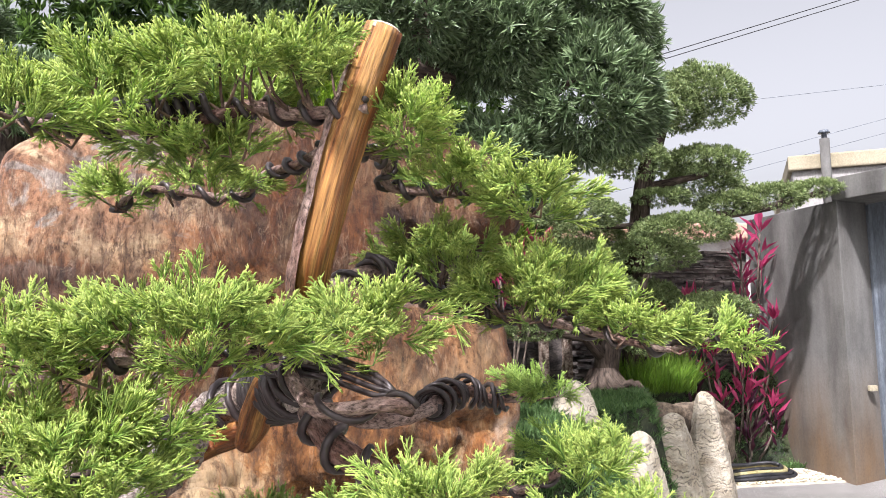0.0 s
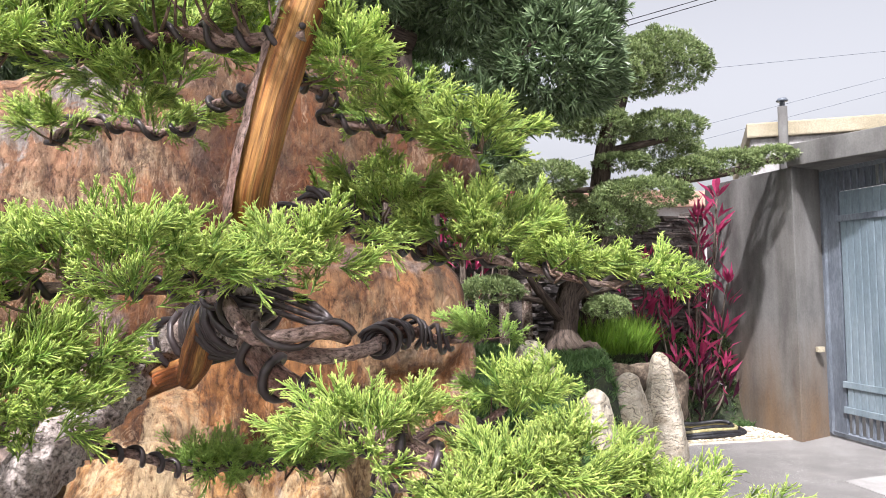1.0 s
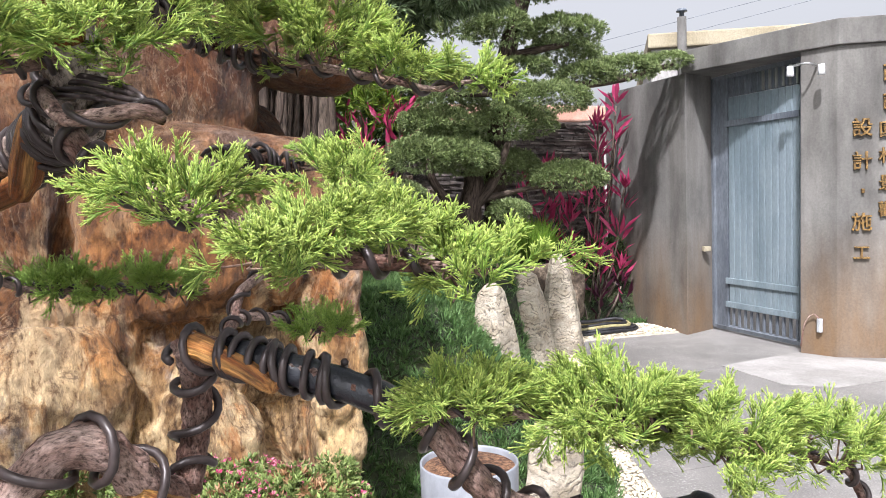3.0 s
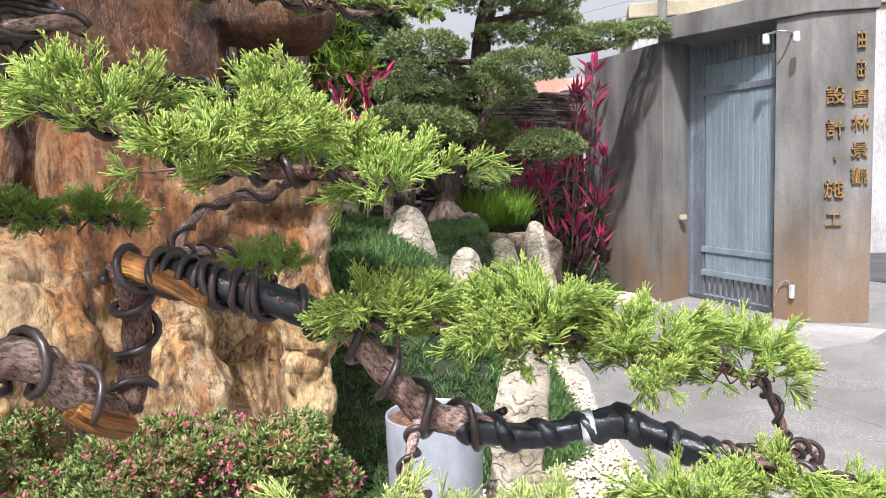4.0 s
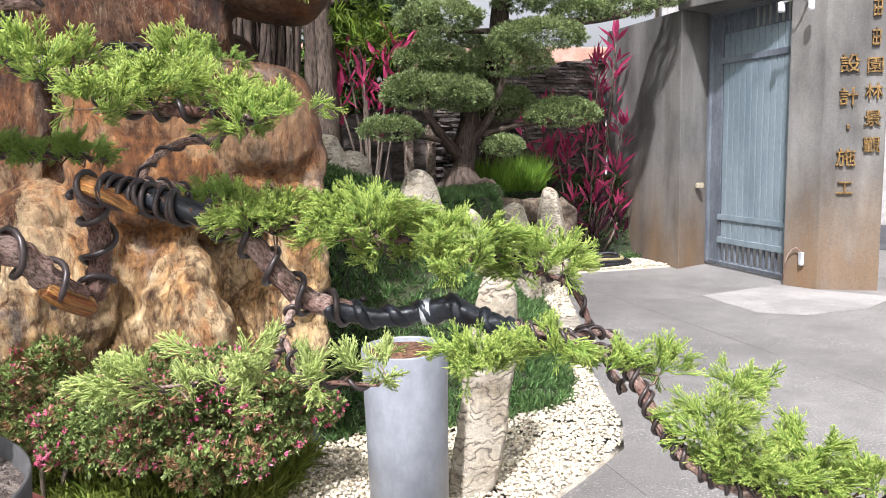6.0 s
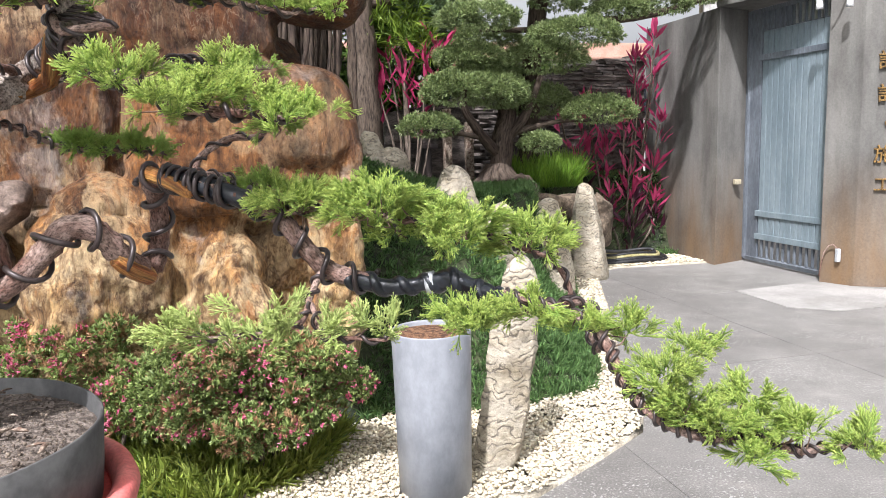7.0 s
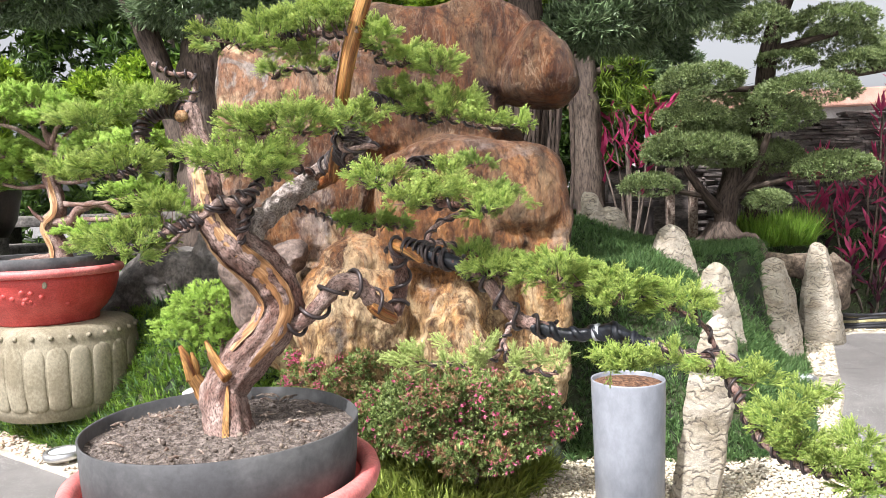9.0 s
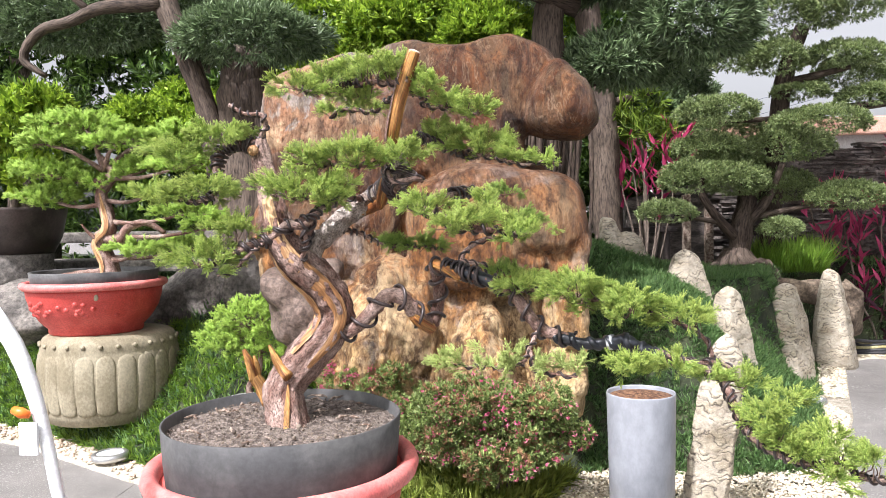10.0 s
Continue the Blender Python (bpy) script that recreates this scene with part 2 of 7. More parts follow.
def rock_mat():
    """Brown to ochre river rock: a polished red-brown crown, streaked ochre flanks, a cream foot."""
    m, n, l, p = node_mat("ochre and brown river rock", 0.46, 0.0, 0.35)
    tc = n.new("ShaderNodeTexCoord")
    sep = n.new("ShaderNodeSeparateXYZ")
    l.new(tc.outputs["Object"], sep.inputs[0])
    wob = noise_node(n, l, 2.2, 4, 0.6)
    zz = n.new("ShaderNodeMath")
    zz.operation = "MULTIPLY_ADD"
    zz.inputs[1].default_value = 0.9
    l.new(wob, zz.inputs[0])
    l.new(sep.outputs["Z"], zz.inputs[2])
    lobe = n.new("ShaderNodeMapRange")
    lobe.inputs["From Min"].default_value, lobe.inputs["From Max"].default_value = 0.02, -0.35
    lobe.inputs["To Max"].default_value = 1.0
    l.new(sep.outputs["X"], lobe.inputs["Value"])
    high = n.new("ShaderNodeMapRange")
    high.inputs["From Min"].default_value, high.inputs["From Max"].default_value = 1.48, 1.64
    l.new(sep.outputs["Z"], high.inputs["Value"])
    both = n.new("ShaderNodeMath")
    both.operation = "MULTIPLY"
    l.new(lobe.outputs[0], both.inputs[0])
    l.new(high.outputs[0], both.inputs[1])
    low = n.new("ShaderNodeMath")
    low.operation = "SUBTRACT"
    l.new(zz.outputs[0], low.inputs[0])
    l.new(both.outputs[0], low.inputs[1])
    sc = n.new("ShaderNodeMapRange")
    sc.inputs["From Min"].default_value, sc.inputs["From Max"].default_value = 0.75, 2.35
    l.new(low.outputs[0], sc.inputs["Value"])
    zone = ramp_node(n, l, sc.outputs[0], ((0.0, (0.56, 0.43, 0.25)), (0.20, (0.50, 0.35, 0.18)), (0.36, (0.32, 0.165, 0.062)), (0.58, (0.20, 0.085, 0.028)), (0.80, (0.10, 0.036, 0.0105))))
    streak = noise_node(n, l, 6.5, 9, 0.66, (1.6, 1.6, 0.42), 0.9)
    st = ramp_node(n, l, streak, ((0.36, (0.12, 0.08, 0.065)), (0.44, (0.5, 0.43, 0.37)), (0.53, (1.0, 0.94, 0.86)), (0.62, (1.6, 1.52, 1.36))))
    c = mix_node(n, l, 1.0, zone, st, "MULTIPLY")
    cream = ramp_node(n, l, noise_node(n, l, 3.4, 10, 0.74, (1, 1, 0.6), 0.5), ((0.475, (0, 0, 0)), (0.53, (1, 1, 1))))
    c = mix_node(n, l, mix_node(n, l, 1.0, cream, ramp_node(n, l, sc.outputs[0], ((0.3, (0.8, 0.8, 0.8)), (0.6, (0.12, 0.12, 0.12)))), "MULTIPLY"), c, (0.66, 0.50, 0.29))
    orange = ramp_node(n, l, noise_node(n, l, 5.0, 9, 0.72, (1, 1, 0.5), 0.6), ((0.55, (0, 0, 0)), (0.62, (0.8, 0.8, 0.8))))
    c = mix_node(n, l, mix_node(n, l, 1.0, orange, ramp_node(n, l, sc.outputs[0], ((0.3, (1, 1, 1)), (0.7, (0.25, 0.25, 0.25)))), "MULTIPLY"), c, (0.45, 0.19, 0.06))
    grey = ramp_node(n, l, noise_node(n, l, 2.3, 8, 0.68, (1, 1, 1), 0.4), ((0.57, (0, 0, 0)), (0.64, (0.7, 0.7, 0.7))))
    c = mix_node(n, l, mix_node(n, l, 1.0, grey, ramp_node(n, l, sc.outputs[0], ((0.3, (1, 1, 1)), (0.62, (0.8, 0.8, 0.8)), (0.8, (0.15, 0.15, 0.15)))), "MULTIPLY"), c, (0.30, 0.285, 0.28))
    patch = ramp_node(n, l, noise_node(n, l, 3.6, 8, 0.62, (1, 1, 1.2), 0.7), ((0.40, (0.56, 0.42, 0.27)), (0.46, (0.36, 0.20, 0.12)), (0.52, (0.30, 0.15, 0.085)), (0.56, (0.31, 0.285, 0.265)), (0.66, (0.26, 0.25, 0.245))))
    ribs = ramp_node(n, l, noise_node(n, l, 9, 7, 0.7, (1.6, 1.6, 0.4), 0.8), ((0.4, (0.45, 0.4, 0.37)), (0.5, (1, 1, 1)), (0.64, (1.35, 1.3, 1.25))))
    c = mix_node(n, l, mix_node(n, l, 1.0, both.outputs[0], (0.85, 0.85, 0.85), "MULTIPLY"), c, mix_node(n, l, 1.0, patch, ribs, "MULTIPLY"))
    for size, lo, hi, tone, keep in ((7.0, 0.485, 0.515, (0.09, 0.045, 0.03), 0.75), (11.0, 0.495, 0.505, (0.6, 0.48, 0.34), 0.35), (26.0, 0.46, 0.53, (0.09, 0.045, 0.025), 0.4)):
        vein = noise_node(n, l, size, 7, 0.6, (1.3, 1.3, 0.45), 1.4)
        line = ramp_node(n, l, vein, ((lo - 0.02, (0, 0, 0)), ((lo + hi) / 2, (keep, keep, keep)), (hi + 0.02, (0, 0, 0))))
        where = ramp_node(n, l, noise_node(n, l, size * 0.4, 3), ((0.42, (0, 0, 0)), (0.6, (1, 1, 1))))
        c = mix_node(n, l, mix_node(n, l, 1.0, line, where, "MULTIPLY"), c, tone)
    fleck = noise_node(n, l, 48, 8, 0.75, (1, 1, 0.5))
    spots = ramp_node(n, l, fleck, ((0.37, (0.34, 0.27, 0.23)), (0.46, (0.85, 0.82, 0.8)), (0.56, (1.0, 1.0, 1.0)), (0.66, (1.4, 1.38, 1.34))))
    c = mix_node(n, l, 1.0, c, spots, "MULTIPLY")
    c = mix_node(n, l, ramp_node(n, l, sc.outputs[0], ((0.4, (0, 0, 0)), (0.75, (0.12, 0.12, 0.12)))), c, zone)
    fiss = noise_node(n, l, 9.0, 7, 0.68, (1.7, 1.7, 0.55), 1.3)
    fl = ramp_node(n, l, fiss, ((0.40, (0.22, 0.16, 0.14)), (0.46, (0.9, 0.88, 0.86)), (0.60, (1.0, 1.0, 1.0)), (0.72, (1.45, 1.42, 1.35))))
    c = mix_node(n, l, ramp_node(n, l, sc.outputs[0], ((0.3, (0.25, 0.25, 0.25)), (0.6, (0.6, 0.6, 0.6)))), c, mix_node(n, l, 1.0, c, fl, "MULTIPLY"))
    vor = n.new("ShaderNodeTexVoronoi")
    vor.feature = "DISTANCE_TO_EDGE"
    vor.inputs["Scale"].default_value = 4.2
    wv = n.new("ShaderNodeTexCoord")
    wm = n.new("ShaderNodeMapping")
    wm.inputs["Scale"].default_value = (1, 1, 0.55)
    l.new(wv.outputs["Object"], wm.inputs["Vector"])
    wa = n.new("ShaderNodeMix")
    wa.data_type = "VECTOR"
    wa.inputs["Factor"].default_value = 0.16
    nz = n.new("ShaderNodeTexNoise")
    nz.inputs["Scale"].default_value = 5.0
    nz.inputs["Detail"].default_value = 5.0
    l.new(wm.outputs["Vector"], wa.inputs["A"])
    l.new(nz.outputs["Color"], wa.inputs["B"])
    l.new(wm.outputs["Vector"], nz.inputs["Vector"])
    l.new(wa.outputs["Result"], vor.inputs["Vector"])
    crack = ramp_node(n, l, vor.outputs["Distance"], ((0.0, (0.30, 0.2, 0.15)), (0.012, (0.7, 0.62, 0.55)), (0.03, (1, 1, 1))))
    c = mix_node(n, l, 0.6, c, mix_node(n, l, 1.0, c, crack, "MULTIPLY"))
    l.new(c, p.inputs["Base Color"])
    add = n.new("ShaderNodeMath")
    add.operation = "ADD"
    l.new(fiss, add.inputs[0])
    l.new(fleck, add.inputs[1])
    bump_node(n, l, p, add.outputs[0], 0.9, 0.026)
    return m


M["rock"] = rock_mat()


def concrete_mat():
    """Fair-faced concrete with damp dark staining and rusty brown feet."""
    m, n, l, p = node_mat("stained fair-faced concrete", 0.85)
    tc = n.new("ShaderNodeTexCoord")
    sep = n.new("ShaderNodeSeparateXYZ")
    l.new(tc.outputs["Object"], sep.inputs[0])
    base = ramp_node(n, l, noise_node(n, l, 2.4, 6, 0.6, (1, 1, 0.5)), ((0.36, (0.088, 0.085, 0.079)), (0.64, (0.20, 0.193, 0.178))))
    drip = ramp_node(n, l, noise_node(n, l, 6, 6, 0.65, (1, 1, 0.12)), ((0.3, (0.72, 0.70, 0.68)), (0.6, (1.08, 1.08, 1.08))))
    c = mix_node(n, l, 1.0, base, drip, "MULTIPLY")
    mr = n.new("ShaderNodeMapRange")
    mr.inputs["From Min"].default_value, mr.inputs["From Max"].default_value = 1.0, 0.1
    l.new(sep.outputs["Z"], mr.inputs["Value"])
    rust = n.new("ShaderNodeMath")
    rust.operation = "MULTIPLY"
    l.new(mr.outputs[0], rust.inputs[0])
    l.new(ramp_node(n, l, noise_node(n, l, 3, 5, 0.6, (1, 1, 0.3)), ((0.3, (0.25, 0.25, 0.25)), (0.65, (0.95, 0.95, 0.95)))), rust.inputs[1])
    c = mix_node(n, l, rust.outputs[0], c, (0.19, 0.11, 0.048))
    g = noise_node(n, l, 60, 8, 0.7)
    c = mix_node(n, l, 1.0, c, ramp_node(n, l, g, ((0.3, (0.82, 0.82, 0.82)), (0.7, (1.1, 1.1, 1.1)))), "MULTIPLY")
    l.new(c, p.inputs["Base Color"])
    bump_node(n, l, p, g, 0.35, 0.003)
    return m


M["concrete"] = concrete_mat()


def paving_mat():
    """Washed aggregate concrete: grey stone grit, damp stains and pale worn patches, at its place in the yard."""
    m, n, l, p = node_mat("washed aggregate paving", 0.62)
    big = ramp_node(n, l, noise_node(n, l, 0.8, 5, 0.6, place="Position"), ((0.36, (0.15, 0.141, 0.131)), (0.64, (0.225, 0.214, 0.2))))
    mid = ramp_node(n, l, noise_node(n, l, 5.0, 6, 0.65, place="Position"), ((0.35, (0.82, 0.82, 0.82)), (0.6, (1.05, 1.05, 1.05)), (0.72, (1.3, 1.28, 1.25))))
    g = noise_node(n, l, 150, 4, 0.7, place="Position")
    c = mix_node(n, l, 1.0, big, mid, "MULTIPLY")
    c = mix_node(n, l, 1.0, c, ramp_node(n, l, g, ((0.36, (0.62, 0.62, 0.62)), (0.56, (1.0, 1.0, 1.0)), (0.62, (1.2, 1.2, 1.18)), (0.68, (2.1, 2.1, 2.05)))), "MULTIPLY")
    chip = ramp_node(n, l, noise_node(n, l, 75, 3, 0.6, place="Position"), ((0.56, (0, 0, 0)), (0.64, (1, 1, 1))))
    bare = ramp_node(n, l, noise_node(n, l, 2.6, 5, 0.65, place="Position"), ((0.46, (0.08, 0.08, 0.08)), (0.62, (0.75, 0.75, 0.75))))
    c = mix_node(n, l, mix_node(n, l, 1.0, chip, bare, "MULTIPLY"), c, (0.46, 0.445, 0.42))
    l.new(c, p.inputs["Base Color"])
    bump_node(n, l, p, g, 0.35, 0.003)
    return m


M["paving"] = paving_mat()
# Paving in a paler tone; sunlight on the ground is put into the colour.
M["paving_sunlit"] = two_tone("paving painted as sunlit", (0.22, 0.21, 0.196), (0.30, 0.286, 0.27), 2.0, 110, 0.8, 0.3, 0.003, (1, 1, 1), 0.8)
M["asphalt"] = two_tone("asphalt", (0.045, 0.046, 0.05), (0.075, 0.076, 0.08), 2.0, 200, 0.9, 0.4, 0.003)
M["white_paint"] = two_tone("worn white road paint", (0.6, 0.6, 0.6), (0.8, 0.8, 0.8), 6, 90, 0.7, 0.1, 0.001, (1, 1, 1), 0.8)
M["steel"] = two_tone("grey painted steel", (0.10, 0.115, 0.135), (0.16, 0.18, 0.205), 4, 60, 0.45, 0.1, 0.001, (1, 1, 0.3), 0.8)
M["steel_blue"] = two_tone("blue-grey painted steel slats", (0.145, 0.185, 0.207), (0.20, 0.245, 0.268), 3, 60, 0.42, 0.02, 0.001, (1, 1, 0.3), 0.95)
M["slate"] = two_tone("dark stacked slate", (0.06, 0.05, 0.046), (0.18, 0.15, 0.132), 6, 60, 0.8, 0.8, 0.006, (1, 1, 3), 0.5)
M["brass"] = two_tone("aged brass letters", (0.12, 0.068, 0.02), (0.27, 0.16, 0.05), 30, 120, 0.45, 0.2, 0.001)
M["rubber"] = two_tone("black rubber hose", (0.012, 0.012, 0.014), (0.03, 0.03, 0.032), 20, 90, 0.5, 0.2, 0.001)
M["beige"] = two_tone("beige painted wall", (0.28, 0.24, 0.16), (0.35, 0.305, 0.215), 2, 60, 0.8, 0.1, 0.001, (1, 1, 1), 0.85)
M["paleroof"] = two_tone("pale rendered parapet", (0.30, 0.285, 0.27), (0.38, 0.365, 0.35), 2, 40, 0.8, 0.1, 0.001, (1, 1, 0.4), 0.85)
M["carpaint"] = two_tone("silver grey car paint", (0.38, 0.40, 0.43), (0.44, 0.46, 0.49), 2, 300, 0.25, 0.0, 0.001, (1, 1, 1), 0.97)
M["darkglass"] = two_tone("dark window glass", (0.01, 0.012, 0.015), (0.02, 0.023, 0.027), 2, 20, 0.08, 0.0, 0.001)
M["juniper_far"] = leaf_mat("bright juniper needles", (0.10, 0.24, 0.028), (0.42, 0.66, 0.095), (0.68, 0.85, 0.19))
M["darkpot"] = two_tone("dark brown glaze", (0.03, 0.022, 0.02), (0.06, 0.045, 0.04), 5, 60, 0.35, 0.1, 0.001, (1, 1, 1), 0.8)
M["kerbrock"] = two_tone("brown kerb rock", (0.09, 0.065, 0.045), (0.22, 0.17, 0.12), 5, 40, 0.85, 0.8, 0.01, (1, 1, 1), 0.5)
M["hose_yellow"] = two_tone("dull yellow hose", (0.28, 0.24, 0.10), (0.36, 0.32, 0.16), 10, 90, 0.5, 0.1, 0.001)
M["redroof"] = two_tone("faded salmon roof", (0.5, 0.27, 0.2), (0.6, 0.36, 0.28), 2, 40, 0.8, 0.1, 0.001)
m, n, l, p = node_mat("cast aluminium", 0.35, 0.9)
l.new(ramp_node(n, l, noise_node(n, l, 30), ((0.3, (0.5, 0.5, 0.5)), (0.7, (0.65, 0.65, 0.66)))), p.inputs["Base Color"])
M["alu"] = m
m, n, l, p = node_mat("frosted lamp glass", 0.25, 0.0, 0.6)
l.new(ramp_node(n, l, noise_node(n, l, 20), ((0.3, (0.5, 0.56, 0.55)), (0.7, (0.62, 0.68, 0.66)))), p.inputs["Base Color"])
M["lens"] = m
M["crumb"] = leaf_mat("soil crumbs", (0.07, 0.053, 0.045), (0.23, 0.185, 0.155), None, 0.95, 0.0)
M["mulch"] = two_tone("reddish bark mulch", (0.10, 0.045, 0.025), (0.32, 0.17, 0.09), 60, 220, 0.95, 1.0, 0.008, (1, 1, 1), 0.3)
M["bark_old"] = bark_mat("brown weathered old bark", (0.022, 0.014, 0.01), (0.055, 0.038, 0.028), (0.11, 0.083, 0.063), 30, 0.16)
M["grey_plastic"] = two_tone("grey plastic", (0.34, 0.35, 0.36), (0.44, 0.45, 0.46), 30, 120, 0.4, 0.05, 0.001, (1, 1, 1), 0.9)
M["chip"] = two_tone("dry bark chips", (0.17, 0.11, 0.08), (0.42, 0.34, 0.27), 60, 200, 0.85, 0.6, 0.002, (1, 1, 1), 0.5)

# ---- mesh tools ----
rng = np.random.default_rng(7)


def raw_mesh(name, verts, faces, smooth=False, tip=None):
    """A mesh from an array of places and an array of faces with as many corners each."""
    verts = np.asarray(verts, np.float32)
    faces = np.asarray(faces, np.int32)
    k = faces.shape[1]
    me = bpy.data.meshes.new(name)
    me.vertices.add(len(verts))
    me.vertices.foreach_set("co", verts.ravel())
    me.loops.add(faces.size)
    me.loops.foreach_set("vertex_index", faces.ravel())
    me.polygons.add(len(faces))
    me.polygons.foreach_set("loop_start", np.arange(0, faces.size, k, dtype=np.int32))
    me.update(calc_edges=True)
    if smooth:
        me.polygons.foreach_set("use_smooth", np.ones(len(faces), bool))
    if tip is not None:
        a = me.attributes.new("tip", "FLOAT", "POINT")
        a.data.foreach_set("value", np.asarray(tip, np.float32))
    return me


def bm_mesh(name, bm, smooth=False):
    me = bpy.data.meshes.new(name)
    bm.to_mesh(me)
    bm.free()
    if smooth:
        me.polygons.foreach_set("use_smooth", np.ones(len(me.polygons), bool))
    return me


def thing(name, at, label, category, group=""):
    """A top-level thing: an empty at its base, under which its parts hang."""
    e = new(name)
    e.empty_display_size = 0.05
    e.location = at
    return tagged(e, label, category, group)


def part(name, data, material, parent=None, label=""):
    """A mesh or bmesh as one object; its places are world places, also under a parent."""
    if isinstance(data, bmesh.types.BMesh):
        data = bm_mesh(name, data)
    if not data.materials:
        data.materials.append(material)
    ob = new(name, data)
    if parent is not None:
        ob.parent = parent
        ob.matrix_parent_inverse = Matrix.Translation(-parent.location)
    return tagged(ob, label)


def setting(name, data, material, label, category):
    return tagged(part(name, data, material), label, category, "", "structure")


def curve_points(pts, step):
    """Places along a smooth curve through the given ones (their further columns glide along)."""
    p = np.asarray(pts, float)
    p = np.vstack([2 * p[0] - p[1], p, 2 * p[-1] - p[-2]])
    out = []
    for a, b, c, d in zip(p, p[1:], p[2:], p[3:]):
        k = max(1, int(np.linalg.norm((c - b)[:3]) / step))
        u = np.linspace(0, 1, k, endpoint=False)[:, None]
        out.append(0.5 * (2 * b + (c - a) * u + (2 * a - 5 * b + 4 * c - d) * u**2 + (3 * b - a - 3 * c + d) * u**3))
    out.append(p[-2][None])
    return np.vstack(out)


def frames_along(c):
    t = np.gradient(c, axis=0)
    t /= np.linalg.norm(t, axis=1)[:, None] + 1e-9
    side = np.cross(t[0], (0.31, 0.77, 0.55))
    side /= np.linalg.norm(side)
    sides = []
    for k in range(len(c)):
        side = side - t[k] * (side @ t[k])
        side /= np.linalg.norm(side) + 1e-9
        sides.append(side)
    s = np.array(sides)
    return t, s, np.cross(t, s)


def tube(pts, sides=10, step=0.01, rough=0.0, freq=30.0, cap=True, arc=None, lift=0.0, flute=0.0):
    """A tube along (x, y, z, radius) places; rough gives knobs, flute long grooves. arc: only a strip of it, as (share of the length, from, to, facing) rows, in radians."""
    c = curve_points(pts, step)
    c, r = c[:, :3], c[:, 3]
    t, s, b = frames_along(c)
    if arc is None:
        ang = np.arange(sides) / sides * 2 * math.pi
        ang = np.repeat(ang[None], len(c), 0)
    else:
        u = np.linspace(0, 1, len(c))
        lo = np.interp(u, [k[0] for k in arc], [k[1] for k in arc])
        hi = np.interp(u, [k[0] for k in arc], [k[2] for k in arc])
        face = np.interp(u, [k[0] for k in arc], [k[3] for k in arc])
        fd = np.stack([np.cos(face), np.sin(face), 0 * face], -1)
        zero = np.arctan2((fd * b).sum(1), (fd * s).sum(1))
        ang = zero[:, None] + lo[:, None] + (hi - lo)[:, None] * np.linspace(0, 1, sides)[None]
    v = c[:, None] + (r + lift)[:, None, None] * (np.cos(ang)[..., None] * s[:, None] + np.sin(ang)[..., None] * b[:, None])
    if rough or flute:
        for i in range(len(c)):
            for j in range(v.shape[1]):
                q = Vector(v[i, j])
                k = noise.noise(q * freq) + 0.5 * noise.noise(q * freq * 2.7)
                w = noise.noise(Vector((math.cos(ang[i, j]) * 2.2, math.sin(ang[i, j]) * 2.2, i * step * 3.0)))
                v[i, j] += (v[i, j] - c[i]) * (rough * k + flute * w)
    nn, m = v.shape[0], v.shape[1]
    idx = np.arange(nn * m).reshape(nn, m)
    if arc is None:
        nxt = np.roll(idx, -1, 1)
        f = np.stack([idx[:-1], nxt[:-1], nxt[1:], idx[1:]], -1).reshape(-1, 4)
    else:
        f = np.stack([idx[:-1, :-1], idx[:-1, 1:], idx[1:, 1:], idx[1:, :-1]], -1).reshape(-1, 4)
    verts = v.reshape(-1, 3)
    run = np.concatenate([[0], np.cumsum(np.linalg.norm(np.diff(c, axis=0), axis=1))])
    tube.grain = np.stack([r[:, None] * np.cos(ang), r[:, None] * np.sin(ang), np.repeat(run[:, None], m, 1)], -1).reshape(-1, 3) + c[0] * 3.7
    if cap and arc is None:
        verts = np.vstack([verts, c[0], c[-1]])
        tube.grain = np.vstack([tube.grain, tube.grain[:1], tube.grain[-1:]])
        a, z = nn * m, nn * m + 1
        first, last = idx[0], idx[-1]
        f = np.vstack([f, np.stack([np.roll(first, -1), first, np.full(m, a), np.full(m, a)], -1), np.stack([last, np.roll(last, -1), np.full(m, z), np.full(m, z)], -1)])
    return verts, f


def tube_mesh(name, *args, **kw):
    v, f = tube(*args, **kw)
    quads = f[f[:, 2] != f[:, 3]]
    tris = f[f[:, 2] == f[:, 3]][:, :3]
    me = bpy.data.meshes.new(name)
    me.from_pydata(v.tolist(), [], quads.tolist() + tris.tolist())
    me.polygons.foreach_set("use_smooth", np.ones(len(me.polygons), bool))
    a = me.attributes.new("grain", "FLOAT_VECTOR", "POINT")
    a.data.foreach_set("vector", tube.grain.astype(np.float32).ravel())
    return me


def joined(name, pieces, smooth=True):
    """One mesh of several (verts, quads)."""
    vs, fs, k = [], [], 0
    for v, f in pieces:
        vs.append(v)
        fs.append(np.asarray(f) + k)
        k += len(v)
    v, f = np.vstack(vs), np.vstack(fs)
    f = [tuple(dict.fromkeys(q)) for q in f.tolist()]
    me = bpy.data.meshes.new(name)
    me.from_pydata(v.tolist(), [], f)
    me.polygons.foreach_set("use_smooth", np.full(len(me.polygons), smooth))
    return me


